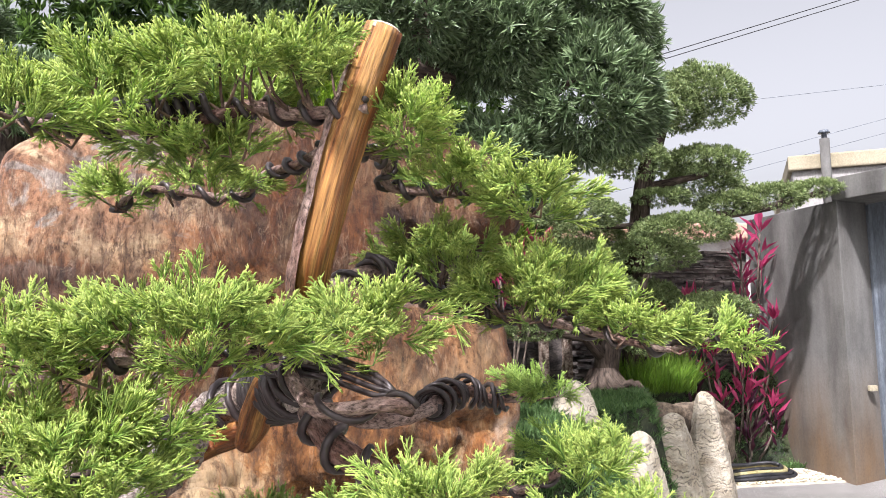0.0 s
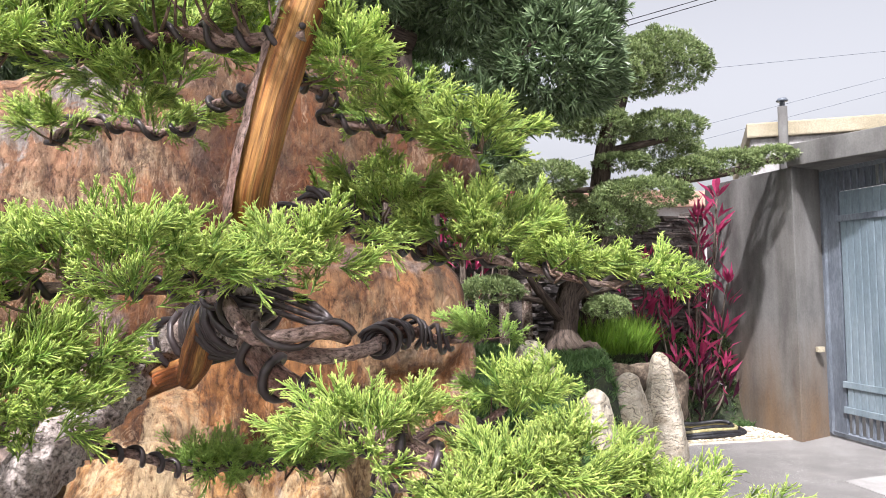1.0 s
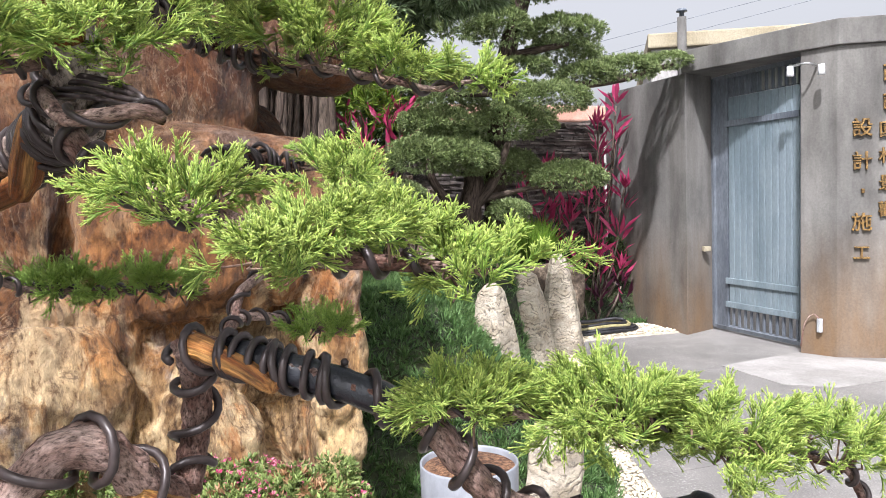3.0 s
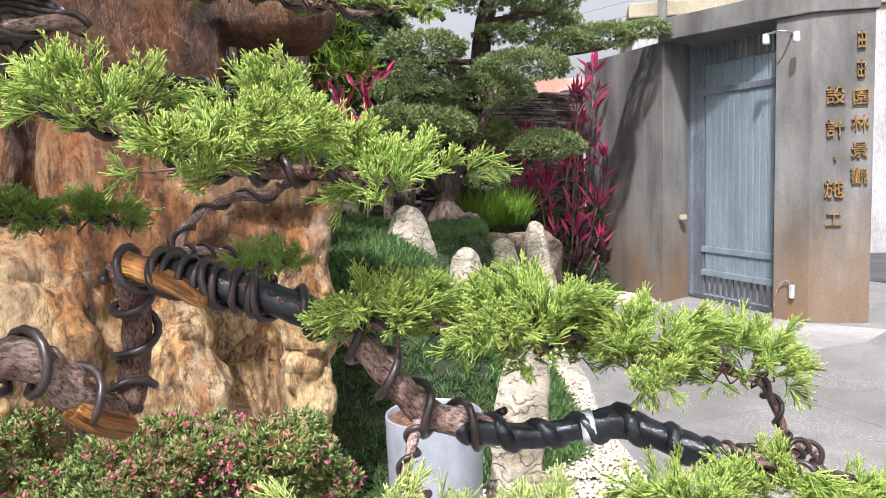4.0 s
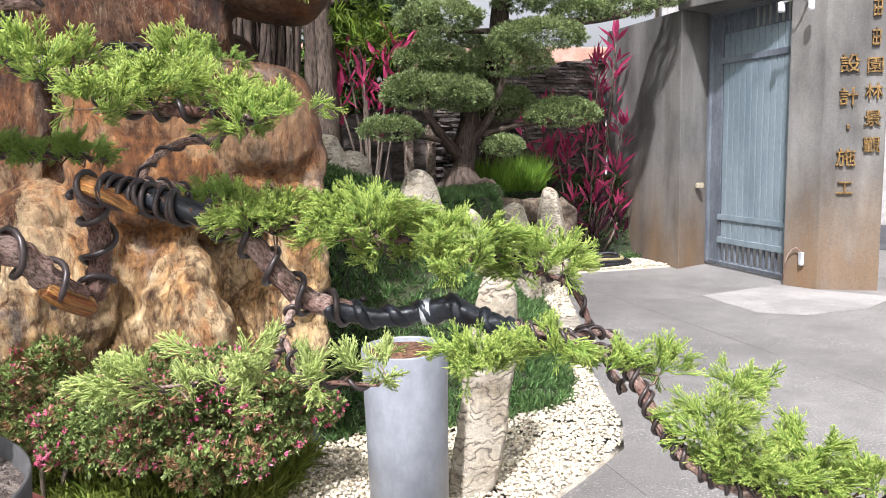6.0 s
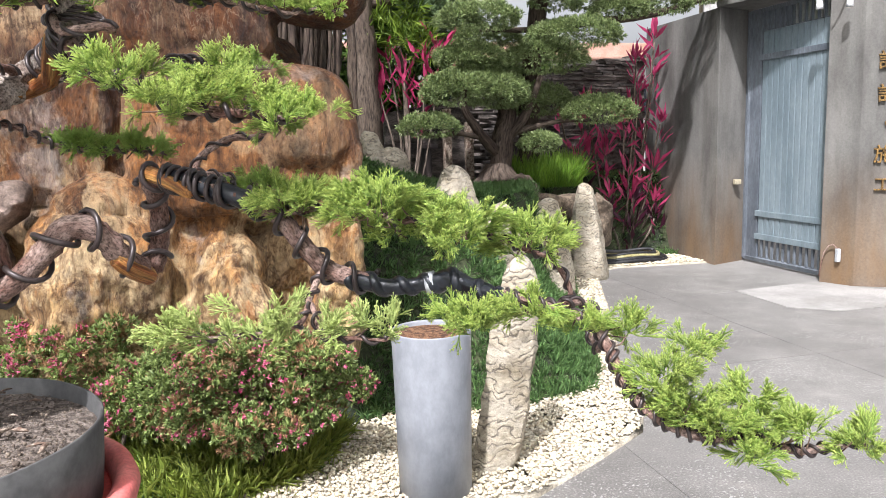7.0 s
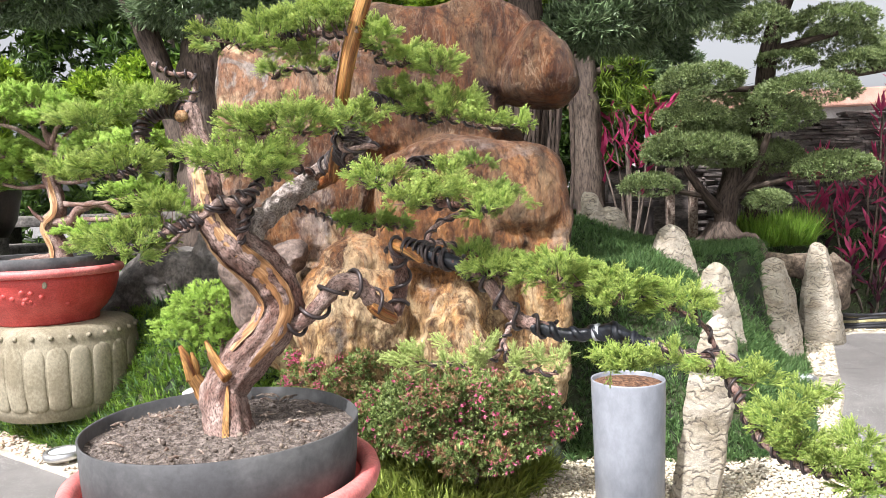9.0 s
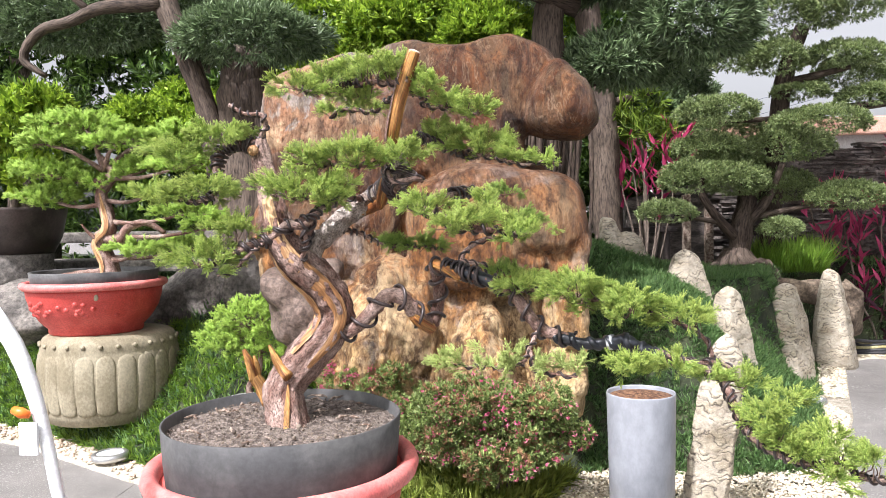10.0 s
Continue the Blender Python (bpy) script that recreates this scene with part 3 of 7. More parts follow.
def coil(pts, wire, turns, gap=0.0, phase=0.0, start=0.0, end=1.0):
    """A wire wound round a branch given as (x, y, z, radius) places."""
    c = curve_points(pts, 0.004)
    c, r = c[:, :3], c[:, 3]
    t, s, b = frames_along(c)
    k = max(12, int(turns * 14))
    u = np.linspace(start, end, k) * (len(c) - 1)
    i = np.clip(u.astype(int), 0, len(c) - 2)
    w = (u - i)[:, None]
    at = c[i] * (1 - w) + c[i + 1] * w
    rr = r[i] + wire * 0.85 + gap
    a = phase + np.linspace(0, turns * 2 * math.pi, k) + 0.35 * np.sin(np.linspace(0, turns * 2.3, k) + phase)
    q = at + rr[:, None] * (np.cos(a)[:, None] * s[i] + np.sin(a)[:, None] * b[i])
    return tube(np.column_stack([q, np.full(k, wire)]), sides=7, step=1.0, cap=True)


def box_bm(lo, hi, bevel=0.0):
    bm = bmesh.new()
    bmesh.ops.create_cube(bm, size=1)
    for v in bm.verts:
        v.co = Vector([lo[k] + (hi[k] - lo[k]) * (v.co[k] + 0.5) for k in range(3)])
    if bevel:
        bmesh.ops.bevel(bm, geom=bm.edges[:], offset=bevel, segments=2, affect="EDGES", profile=0.6)
    return bm


def prism_bm(plan, z0, z1, bevel=0.0):
    """An upright block over a plan outline, counter-clockwise."""
    bm = bmesh.new()
    low = [bm.verts.new((x, y, z0)) for x, y in plan]
    f = bm.faces.new(low[::-1])
    top = [bm.verts.new((x, y, z1)) for x, y in plan]
    bm.faces.new(top)
    for k in range(len(plan)):
        j = (k + 1) % len(plan)
        bm.faces.new((low[k], low[j], top[j], top[k]))
    bmesh.ops.recalc_face_normals(bm, faces=bm.faces[:])
    if bevel:
        bmesh.ops.bevel(bm, geom=bm.edges[:], offset=bevel, segments=2, affect="EDGES", profile=0.6)
    return bm


def lathe(profile, at, sides=48, wobble=0.0, seed=0.0):
    """A turned form from (radius, height) steps round a place."""
    v, f = [], []
    m = len(profile)
    for i in range(sides):
        a = i / sides * 2 * math.pi
        for r, z in profile:
            k = 1 + wobble * noise.noise(Vector((math.cos(a) * 1.5, math.sin(a) * 1.5, seed + z * 2)))
            v.append((at[0] + r * k * math.cos(a), at[1] + r * k * math.sin(a), at[2] + z))
    for i in range(sides):
        j = (i + 1) % sides
        for k in range(m - 1):
            f.append((i * m + k, j * m + k, j * m + k + 1, i * m + k + 1))
    return np.array(v), np.array(f)


def lathe_mesh(name, *args, **kw):
    v, f = lathe(*args, **kw)
    me = raw_mesh(name, v, f, True)
    return me


# ---- leaves: small sprays and tufts, set many times into one mesh ----
def needle(base, way, length, r0, bend, seg=2, k=3):
    """A thin three-sided shoot, tapering, bent towards +z."""
    way = np.asarray(way, float) / np.linalg.norm(way)
    side = np.cross(way, (0.3, 0.5, 0.81))
    side /= np.linalg.norm(side)
    other = np.cross(way, side)
    v, tip = [], []
    for i in range(seg + 1):
        u = i / seg
        c = base + way * length * u + np.array((0, 0, bend * length * u * u))
        r = r0 * (1 - 0.2 * u)
        for j in range(k):
            a = j / k * 2 * math.pi
            v.append(c + r * (math.cos(a) * side + math.sin(a) * other))
            tip.append(u)
    f = []
    for i in range(seg):
        for j in range(k):
            a, b = i * k + j, i * k + (j + 1) % k
            f += [(a, b, b + k), (a, b + k, a + k)]
    return np.array(v), np.array(f), np.array(tip)


def spike(base, way, length, r):
    """A small three-sided pointed shoot."""
    way = np.asarray(way, float) / np.linalg.norm(way)
    side = np.cross(way, (0.3, 0.5, 0.81))
    side /= np.linalg.norm(side)
    other = np.cross(way, side)
    ring = [base + r * (math.cos(a) * side + math.sin(a) * other) for a in (0, 2.094, 4.189)]
    return np.array(ring + [base + way * length]), np.array([(0, 1, 3), (1, 2, 3), (2, 0, 3)]), np.array((0.25, 0.25, 0.25, 1.0))


def stack(pieces):
    vs, fs, ts, k = [], [], [], 0
    for v, f, t in pieces:
        vs.append(v), fs.append(f + k), ts.append(t)
        k += len(v)
    return np.vstack(vs), np.vstack(fs), np.concatenate(ts)


def juniper_spray(g, length=0.0225, r=0.00056, fine=True, budded=0.0):
    """A brush-like juniper tuft along +z: a short axis, cord-like shoots that sweep forward and up, some forked, some with yellow buds at their ends."""
    out = []
    bend = g.normal(0, 0.14, 2)
    flat = g.uniform(0, 2 * math.pi)
    ex, ey = np.array((math.cos(flat), math.sin(flat), 0)), np.array((-math.sin(flat), math.cos(flat), 0))

    def axis(u):
        return np.array((bend[0] * u * u, bend[1] * u * u, u)) * length

    v, f, t = needle(np.zeros(3), (bend[0] * 0.6, bend[1] * 0.6, 1), length, r * 1.2, 0.0, 1)
    out.append((v, f, t * 0.1))
    count = int(g.integers(9, 12)) if fine else int(g.integers(8, 11))
    for k in range(count):
        u = 0.05 + 0.8 * (k + g.uniform(0, 0.8)) / count
        sign = 1 if k % 2 else -1
        wide = g.uniform(0.3, 0.8) * (1.05 - 0.5 * u)
        way = np.array((0, 0, 1.0)) + ex * sign * wide + ey * g.normal(0, 0.3)
        ln = length * (0.80 - 0.36 * u) * g.uniform(0.75, 1.15)
        warm = g.uniform(0.3, 0.9)
        w = way / np.linalg.norm(way)
        if fine:
            rise = g.uniform(0.05, 0.3)
            v, f, t = needle(axis(u), way, ln, r * g.uniform(0.85, 1.15), rise, 1)
            out.append((v, f, (0.08 + 0.92 * t) * warm))
            for c in range(int(g.integers(2, 5))):
                q = g.uniform(0.35, 0.92)
                at = axis(u) + w * ln * q + np.array((0, 0, rise * ln * q))
                fork = np.cross(w, ey) * (1 if c % 2 else -1) * g.uniform(0.45, 0.9)
                v, f, t = spike(at, w + fork + g.normal(0, 0.2, 3), ln * g.uniform(0.25, 0.42), r * 1.25)
                out.append((v, f, t * warm))
            if g.random() < budded:
                for _ in range(3):
                    v, f, t = spike(axis(u) + w * ln * g.uniform(0.8, 1.0) + np.array((0, 0, 0.2 * ln)), w + g.normal(0, 0.6, 3), 0.0028 * g.uniform(0.7, 1.2), r * 1.6)
                    out.append((v, f, 0.4 + 0.3 * t))
        else:
            v, f, t = spike(axis(u), way, ln, r * 1.5)
            out.append((v, f, t * warm))
            v, f, t = spike(axis(u) + w * ln * g.uniform(0.35, 0.8), w + g.normal(0, 0.45, 3), ln * g.uniform(0.3, 0.5), r * 1.5)
            out.append((v, f, t * warm))
    return stack(out)


def strap_tuft(g, count=12, length=0.06, width=0.006, spread=1.0, droop=-0.25, fold=0.25, full=False):
    """A tuft of strap leaves along +z, each folded along its midrib; full ones bend at the middle too."""
    out = []
    for _ in range(count):
        a, q = g.uniform(0, 2 * math.pi), spread * math.sqrt(g.uniform(0.03, 1))
        way = np.array((math.cos(a) * math.sin(q), math.sin(a) * math.sin(q), math.cos(q)))
        ln, w = length * g.uniform(0.6, 1.1), width * g.uniform(0.8, 1.2)
        side = np.cross(way, g.normal(0, 1, 3))
        side /= np.linalg.norm(side)
        up = np.cross(side, way)
        base = np.array((0, 0, g.uniform(0, length * 0.35)))
        mid = base + way * ln * 0.5 + up * droop * ln * 0.12
        end = base + way * ln + up * droop * ln * 0.5
        warm = g.uniform(0.1, 1)
        if full:
            v = np.array([base, mid + side * w / 2 + up * w * fold, mid - side * w / 2 + up * w * fold, mid, end])
            f = np.array([(0, 1, 3), (0, 3, 2), (1, 4, 3), (3, 4, 2)])
            out.append((v, f, np.array([0, 0.35, 0.35, 0.2, 0.8]) * warm))
        else:
            v = np.array([base, mid + side * w / 2 + up * w * fold, end, mid - side * w / 2 + up * w * fold])
            out.append((v, np.array([(0, 1, 2), (0, 2, 3)]), np.array([0, 0.4, 0.8, 0.4]) * warm))
    return stack(out)


def frame_for(ways, g):
    """Turns that bring +z onto each way, with a free spin."""
    z = ways / np.linalg.norm(ways, axis=1)[:, None]
    x = np.cross(z, g.normal(0, 1, z.shape))
    x /= np.linalg.norm(x, axis=1)[:, None]
    return np.stack([x, np.cross(z, x), z], -1)


def sown(name, templates, places, ways, sizes, g):
    """One mesh with a template at each place."""
    turns = frame_for(ways, g)
    pick = g.integers(0, len(templates), len(places))
    vs, fs, ts, k = [], [], [], 0
    for j, (tv, tf, tt) in enumerate(templates):
        i = np.nonzero(pick == j)[0]
        if not len(i):
            continue
        v = np.einsum("nab,mb->nma", turns[i] * sizes[i, None, None], tv) + places[i][:, None]
        f = tf[None] + (np.arange(len(i)) * len(tv))[:, None, None] + k
        vs.append(v.reshape(-1, 3)), fs.append(f.reshape(-1, tf.shape[1])), ts.append(np.tile(tt, len(i)))
        k += len(i) * len(tv)
    return raw_mesh(name, np.vstack(vs), np.vstack(fs), False, np.concatenate(ts))


def in_pad(blobs, per, g, shell=0.55, up=0.55, wild=0.45, under=0.45):
    """Places and ways in flattened blobs (x, y, z, rx, ry, rz, weight), denser towards their skin."""
    ps, ws = [], []
    for x, y, z, rx, ry, rz, *wt in blobs:
        k = int(per * (wt[0] if wt else 1) * (rx * ry + rx * rz * 1.5 + ry * rz * 1.5))
        d = g.normal(0, 1, (k, 3))
        d /= np.linalg.norm(d, axis=1)[:, None]
        d[:, 2] = np.where((d[:, 2] < 0) & (g.random(k) > under), -d[:, 2], d[:, 2])
        rad = (shell + (1 - shell) * g.random(k) ** 0.5)[:, None]
        lump = 1 + 0.22 * np.sin(d[:, :1] * 5 + x * 40) * np.cos(d[:, 1:2] * 4 + y * 30)
        ps.append(np.array((x, y, z)) + d * rad * lump * np.array((rx, ry, rz)))
        ws.append(d / np.array((rx, ry, rz)) * min(rx, ry, rz) + np.array((0, 0, up)) + g.normal(0, wild, (k, 3)))
    return np.vstack(ps), np.vstack(ws)


def on_dome(blobs, per, g, wild=0.45, under=0.16):
    """Places and ways on clipped cushions (x, y, z, rx, ry, rz): domed and lumpy above, flat below."""
    ps, ws = [], []
    for x, y, z, rx, ry, rz, *wt in blobs:
        k = int(per * (wt[0] if wt else 1) * (rx * ry + rx * rz + ry * rz) * 2)
        d = g.normal(0, 1, (k, 3))
        d /= np.linalg.norm(d, axis=1)[:, None]
        d[:, 2] = np.where((d[:, 2] < 0) & (g.random(k) > under * 2), -d[:, 2], d[:, 2])
        a = np.arctan2(d[:, 1], d[:, 0])
        lump = 1 + 0.10 * np.sin(3 * a + x * 17) + 0.08 * np.sin(7 * a + y * 11 + 4 * d[:, 2]) + 0.06 * np.sin(9 * d[:, 0] + z * 31) * np.cos(8 * d[:, 1])
        flat = np.where(d[:, 2] < 0, 0.45, 1.0)
        q = d * lump[:, None] * g.uniform(0.82, 1.0, (k, 1)) * np.array((rx, ry, rz))
        q[:, 2] *= flat
        ps.append(np.array((x, y, z)) + q)
        nrm = d / np.array((rx, ry, rz)) * min(rx, ry, rz)
        nrm /= np.linalg.norm(nrm, axis=1)[:, None]
        ws.append(nrm + 0.5 * d * np.array((1, 1, 0)) + np.array((0, 0, 0.25)) + g.normal(0, wild, (k, 3)))
    return np.vstack(ps), np.vstack(ws)


def in_clumps(blobs, per, g, fronds=6):
    """Tuft feet and ways in a flat layered pad: twig ends over a disc, leaning outwards towards its rim and up at its middle. Also the twig ends themselves."""
    ps, ws, cs = [], [], []
    for x, y, z, rx, ry, rz, *wt in blobs:
        k = per * (wt[0] if wt else 1) * (rx * ry + rx * rz * 1.5 + ry * rz * 1.5)
        nc = max(3, int(k / fronds))
        a = g.uniform(0, 2 * math.pi, nc)
        rho = np.sqrt(g.uniform(0, 1, nc)) * (1 + 0.24 * np.sin(3 * a + x * 50) + 0.16 * np.sin(7 * a + y * 70)) + np.where(g.random(nc) < 0.08, 0.25, 0.0)
        top = np.sqrt(np.clip(1 - 0.85 * np.minimum(rho, 1.0) ** 2, 0.05, 1))
        lift = np.where(g.random(nc) < 0.72, g.uniform(0.25, 1.05, nc), g.uniform(-0.6, 0.3, nc)) * top
        c = np.stack([x + rx * 0.88 * rho * np.cos(a), y + ry * 0.88 * rho * np.sin(a), z + rz * (0.95 * lift - 0.35) + 0.25 * rz * np.sin(x * 90 + 2 * a) * rho], -1)
        for q, aa, p, up in zip(c, a, rho, lift):
            o = np.array((math.cos(aa) * p * 1.1, math.sin(aa) * p * 1.1, 0.75 - 0.45 * p + 0.35 * up)) + g.normal(0, 0.22, 3)
            o /= np.linalg.norm(o)
            m = int(g.integers(fronds - 2, fronds + 3))
            ps.append(q + o * g.uniform(-0.016, 0.008, (m, 1)) + g.normal(0, 0.003, (m, 3)))
            ws.append(o + g.normal(0, 0.36, (m, 3)))
            cs.append(q - o * 0.012)
    return np.vstack(ps), np.vstack(ws), np.array(cs)


# ---- the ground ----
EDGE = [(-9, 5.2), (-4, 3.6), (-2.25, 2.79), (-1.4, 2.27), (-0.5, 1.85), (0.3, 1.6), (1.2, 1.61), (1.49, 1.79), (1.78, 1.99), (1.9, 2.2), (2.12, 2.85), (2.42, 3.45), (2.68, 4.1), (2.95, 4.75), (3.13, 5.2), (3.4, 5.38), (4.4, 5.3)]
INNER = [(-9, 5.5), (-4, 3.85), (-2.25, 2.95), (-1.4, 2.42), (-0.5, 1.98), (0.2, 1.78), (0.55, 1.95), (0.74, 2.34), (0.9, 2.4), (1.39, 2.31), (1.62, 2.37), (1.82, 2.42), (2.0, 2.75), (2.25, 3.4), (2.5, 4.05), (2.75, 4.75), (3.0, 5.25), (3.2, 5.75), (4.4, 5.75)]


def inside(line, x, y):
    """How far a place lies behind a line of the plan (negative in front of it)."""
    p = np.stack([np.asarray(x, float), np.asarray(y, float)], -1)
    best = np.full(p.shape[:-1], 1e9)
    sign = np.ones(p.shape[:-1])
    q = np.asarray(line, float)
    for a, b in zip(q, q[1:]):
        d = b - a
        u = np.clip(((p - a) @ d) / (d @ d), 0, 1)
        gap = p - (a + u[..., None] * d)
        dist = np.hypot(gap[..., 0], gap[..., 1])
        cr = d[0] * gap[..., 1] - d[1] * gap[..., 0]
        near = dist < best
        best = np.where(near, dist, best)
        sign = np.where(near, np.sign(cr), sign)
    return best * sign


def lie(x, y):
    """Height of the planted bank."""
    flat = np.interp(y, [4.1, 4.35], [0.0, 0.18])
    d = np.clip((inside(INNER, x, y) - flat) / np.interp(y, [4.1, 4.35], [0.95, 0.2]), 0, 1)
    wave = 0.03 * np.sin(np.asarray(x) * 3.1) * np.cos(np.asarray(y) * 2.7)
    swell = 0.26 * np.exp(-((np.asarray(x) - 1.12) ** 2 + (np.asarray(y) - 4.6) ** 2) / 0.22)
    return 0.75 * d * d * (3 - 2 * d) + (wave + swell) * d + 0.015 - 0.08 * (inside(INNER, x, y) < 0.03)


def height_mesh(name, x0, x1, y0, y1, step, fn):
    xs, ys = np.arange(x0, x1 + step / 2, step), np.arange(y0, y1 + step / 2, step)
    gx, gy = np.meshgrid(xs, ys)
    v = np.stack([gx, gy, fn(gx, gy)], -1).reshape(-1, 3)
    i = np.arange(len(xs) * len(ys)).reshape(len(ys), len(xs))
    f = np.stack([i[:-1, :-1], i[:-1, 1:], i[1:, 1:], i[1:, :-1]], -1).reshape(-1, 4)
    return raw_mesh(name, v, f, True)


setting("ground", height_mesh("ground", -400, 400, -400, 400, 40, lambda x, y: 0 * x - 0.06), M["paving"], "flat grey concrete ground reaching far off", "ground")
setting("garden_bank", height_mesh("garden_bank", -9, 4.4, 1.2, 12, 0.08, lie), M["mound"], "planted bank of dark garden soil", "ground")


def strip_bed(name, line, depth, z):
    """A low slab that follows a line of the plan and reaches back from it."""
    q = np.array([p + (n - p) * u for p, n in zip(np.array(line[:-1], float), np.array(line[1:], float)) for u in np.linspace(0, 1, 6, endpoint=False)] + [line[-1]])
    t = np.gradient(q, axis=0)
    t /= np.linalg.norm(t, axis=1)[:, None]
    back = q + np.stack([-t[:, 1], t[:, 0]], -1) * depth
    k = len(q)
    v = np.vstack([np.column_stack([q, np.full(k, -0.05)]), np.column_stack([q, np.full(k, z)]), np.column_stack([back, np.full(k, z)])])
    i = np.arange(k - 1)
    f = np.vstack([np.stack([i + o, i + 1 + o, i + 1 + o + k, i + o + k], -1) for o in (0, k)])
    return raw_mesh(name, v, f)


setting("gravel_bed", strip_bed("gravel_bed", EDGE, 0.95, 0.012), M["bedsoil"], "pale gravel bed along the paving", "ground")

# ---- gate and walls ----
GATE_TOP = 2.19
setting("wall_gate", prism_bm([(4.26, 5.20), (4.63, 5.33), (4.66, 5.48), (4.56, 5.6), (4.56, 6.42), (4.26, 6.42)], -0.05, GATE_TOP, 0.006), M["concrete"], "stained grey concrete wall beside the gate", "wall")
setting("wall_pillar", prism_bm([(4.516, 4.242), (4.607, 4.005), (4.947, 3.785), (5.32, 4.3), (4.9, 4.5), (4.66, 4.30)], -0.05, GATE_TOP, 0.006), M["concrete"], "grey concrete gate pillar with brass letters", "pillar")
setting("wall_lintel", prism_bm([(4.235, 5.22), (4.49, 4.235), (4.59, 3.98), (4.955, 3.755), (5.36, 4.32), (4.95, 5.5), (4.6, 5.62)], GATE_TOP + 0.001, 2.37, 0.008), M["concrete"], "thick concrete slab over the gate", "lintel")

gate = thing("metal_gate", (4.62, 4.8, 0), "closed grey steel gate with blue-grey vertical slats", "gate")
GX = 4.635
part("gate_frame", joined("gate_frame", [tube([(GX, a, c, 0.024), (GX, b, d, 0.024)], 4, 5.0) for a, b, c, d in ((5.28, 5.28, 0.03, 2.17), (4.33, 4.33, 0.03, 2.17), (5.29, 4.32, 2.16, 2.16), (5.29, 4.32, 0.04, 0.04))], False), M["steel"], gate)
part("side_plate", box_bm((GX - 0.012, 5.13, 0.03), (GX + 0.012, 5.345, 2.17), 0.003), M["steel"], gate)
part("back_plate", box_bm((GX + 0.012, 4.35, 0.24), (GX + 0.02, 5.13, 1.98)), M["steel"], gate)
# Plate added behind the top bars to keep the sky from showing between them.
part("top_plate", box_bm((GX + 0.012, 4.34, 1.985), (GX + 0.02, 5.14, 2.15)), M["steel"], gate)
for z0, z1 in ((1.74, 1.79), (0.42, 0.47), (0.22, 0.27)):
    part("rail", box_bm((GX - 0.03, 4.34, z0), (GX + 0.01, 5.14, z1), 0.004), M["steel"] if z0 > 1 else M["steel_blue"], gate)
for k in range(11):
    y = 4.385 + k * 0.069
    part("slat", box_bm((GX - 0.018, y - 0.0335, 0.24), (GX + 0.011, y + 0.0335, 1.98), 0.01), M["steel_blue"], gate)
    part("bar", box_bm((GX - 0.008, y - 0.011, 0.06), (GX + 0.008, y + 0.011, 0.23), 0.003), M["steel"], gate)
    # Six top bars in bright metal stand in for sky seen through the slots.
    part("bar", box_bm((GX - 0.008, y - 0.011, 1.99), (GX + 0.008, y + 0.011, 2.14), 0.003), M["alu"] if k < 6 else M["steel"], gate)

setting("paving", box_bm((-12, -8, -0.05), (12, 9, -0.003)), M["paving"], "washed concrete paving with fine joints", "paving")
paving = bpy.data.objects["paving"]
slab_mesh = bm_mesh("slab", box_bm((-0.7485, -0.7485, -0.04), (0.7485, 0.7485, 0.0), 0.0015))
slab_mesh.materials.append(M["paving"])
for i in range(-3, 5):
    for j in range(-3, 5):
        s = new("slab", slab_mesh)
        s.parent = paving
        s.matrix_basis = pose(1.5 * i + 0.9, 1.5 * j + 0.4, 0, 0, 0, 0)

# ---- the big rock ----
def lump_bm(bm, at, size, turn=0.0, sub=4):
    """A faceted boulder: a ball cut flat by many planes."""
    q = bmesh.ops.create_icosphere(bm, subdivisions=sub, radius=1.12)
    cut = random.Random(int(at[0] * 1000) * 7 + int(at[2] * 1000))
    planes = [(Vector((cut.gauss(0, 1), cut.gauss(0, 1), cut.gauss(0, 1))).normalized(), cut.uniform(0.74, 0.92)) for _ in range(16)]
    for v in q["verts"]:
        for d, h in planes:
            over = v.co.dot(d) - h
            if over > 0:
                v.co -= d * over * 0.94
    m = Matrix.Translation(at) @ Matrix.Rotation(radians(turn), 4, "Y") @ Matrix.Diagonal((*size, 1))
    for v in q["verts"]:
        v.co = m @ v.co


def block_bm(bm, outline, front, back, bulge=4.0, turn=0.0):
    """A thick slab of stone standing on edge: a smooth outline in x and z, rounded off towards its two faces."""
    ring = curve_points([(x, z, 0.0) for x, z in outline + outline[:3]], 0.03)[:, :2]
    start = np.argmin(np.hypot(*(ring - np.array(outline[1])).T))
    rest = np.hypot(*(ring[start + 8:] - np.array(outline[1])).T)
    ring = ring[start:start + 8 + int(np.argmin(rest))]
    mid = ring.mean(0)
    rows = []
    for u in np.linspace(-0.985, 0.985, 13):
        k = (1 - abs(u) ** bulge) ** (1 / bulge)
        y = (front + back) / 2 + u * (back - front) / 2
        sway = math.tan(radians(turn))
        rows.append([bm.verts.new((mid[0] + (p[0] - mid[0]) * k, y + (p[0] - mid[0]) * sway, mid[1] + (p[1] - mid[1]) * k)) for p in ring])
    for a, b in zip(rows, rows[1:]):
        for k in range(len(ring)):
            j = (k + 1) % len(ring)
            bm.faces.new((a[k], a[j], b[j], b[k]))
    bm.faces.new(rows[0][::-1])
    bm.faces.new(rows[-1])


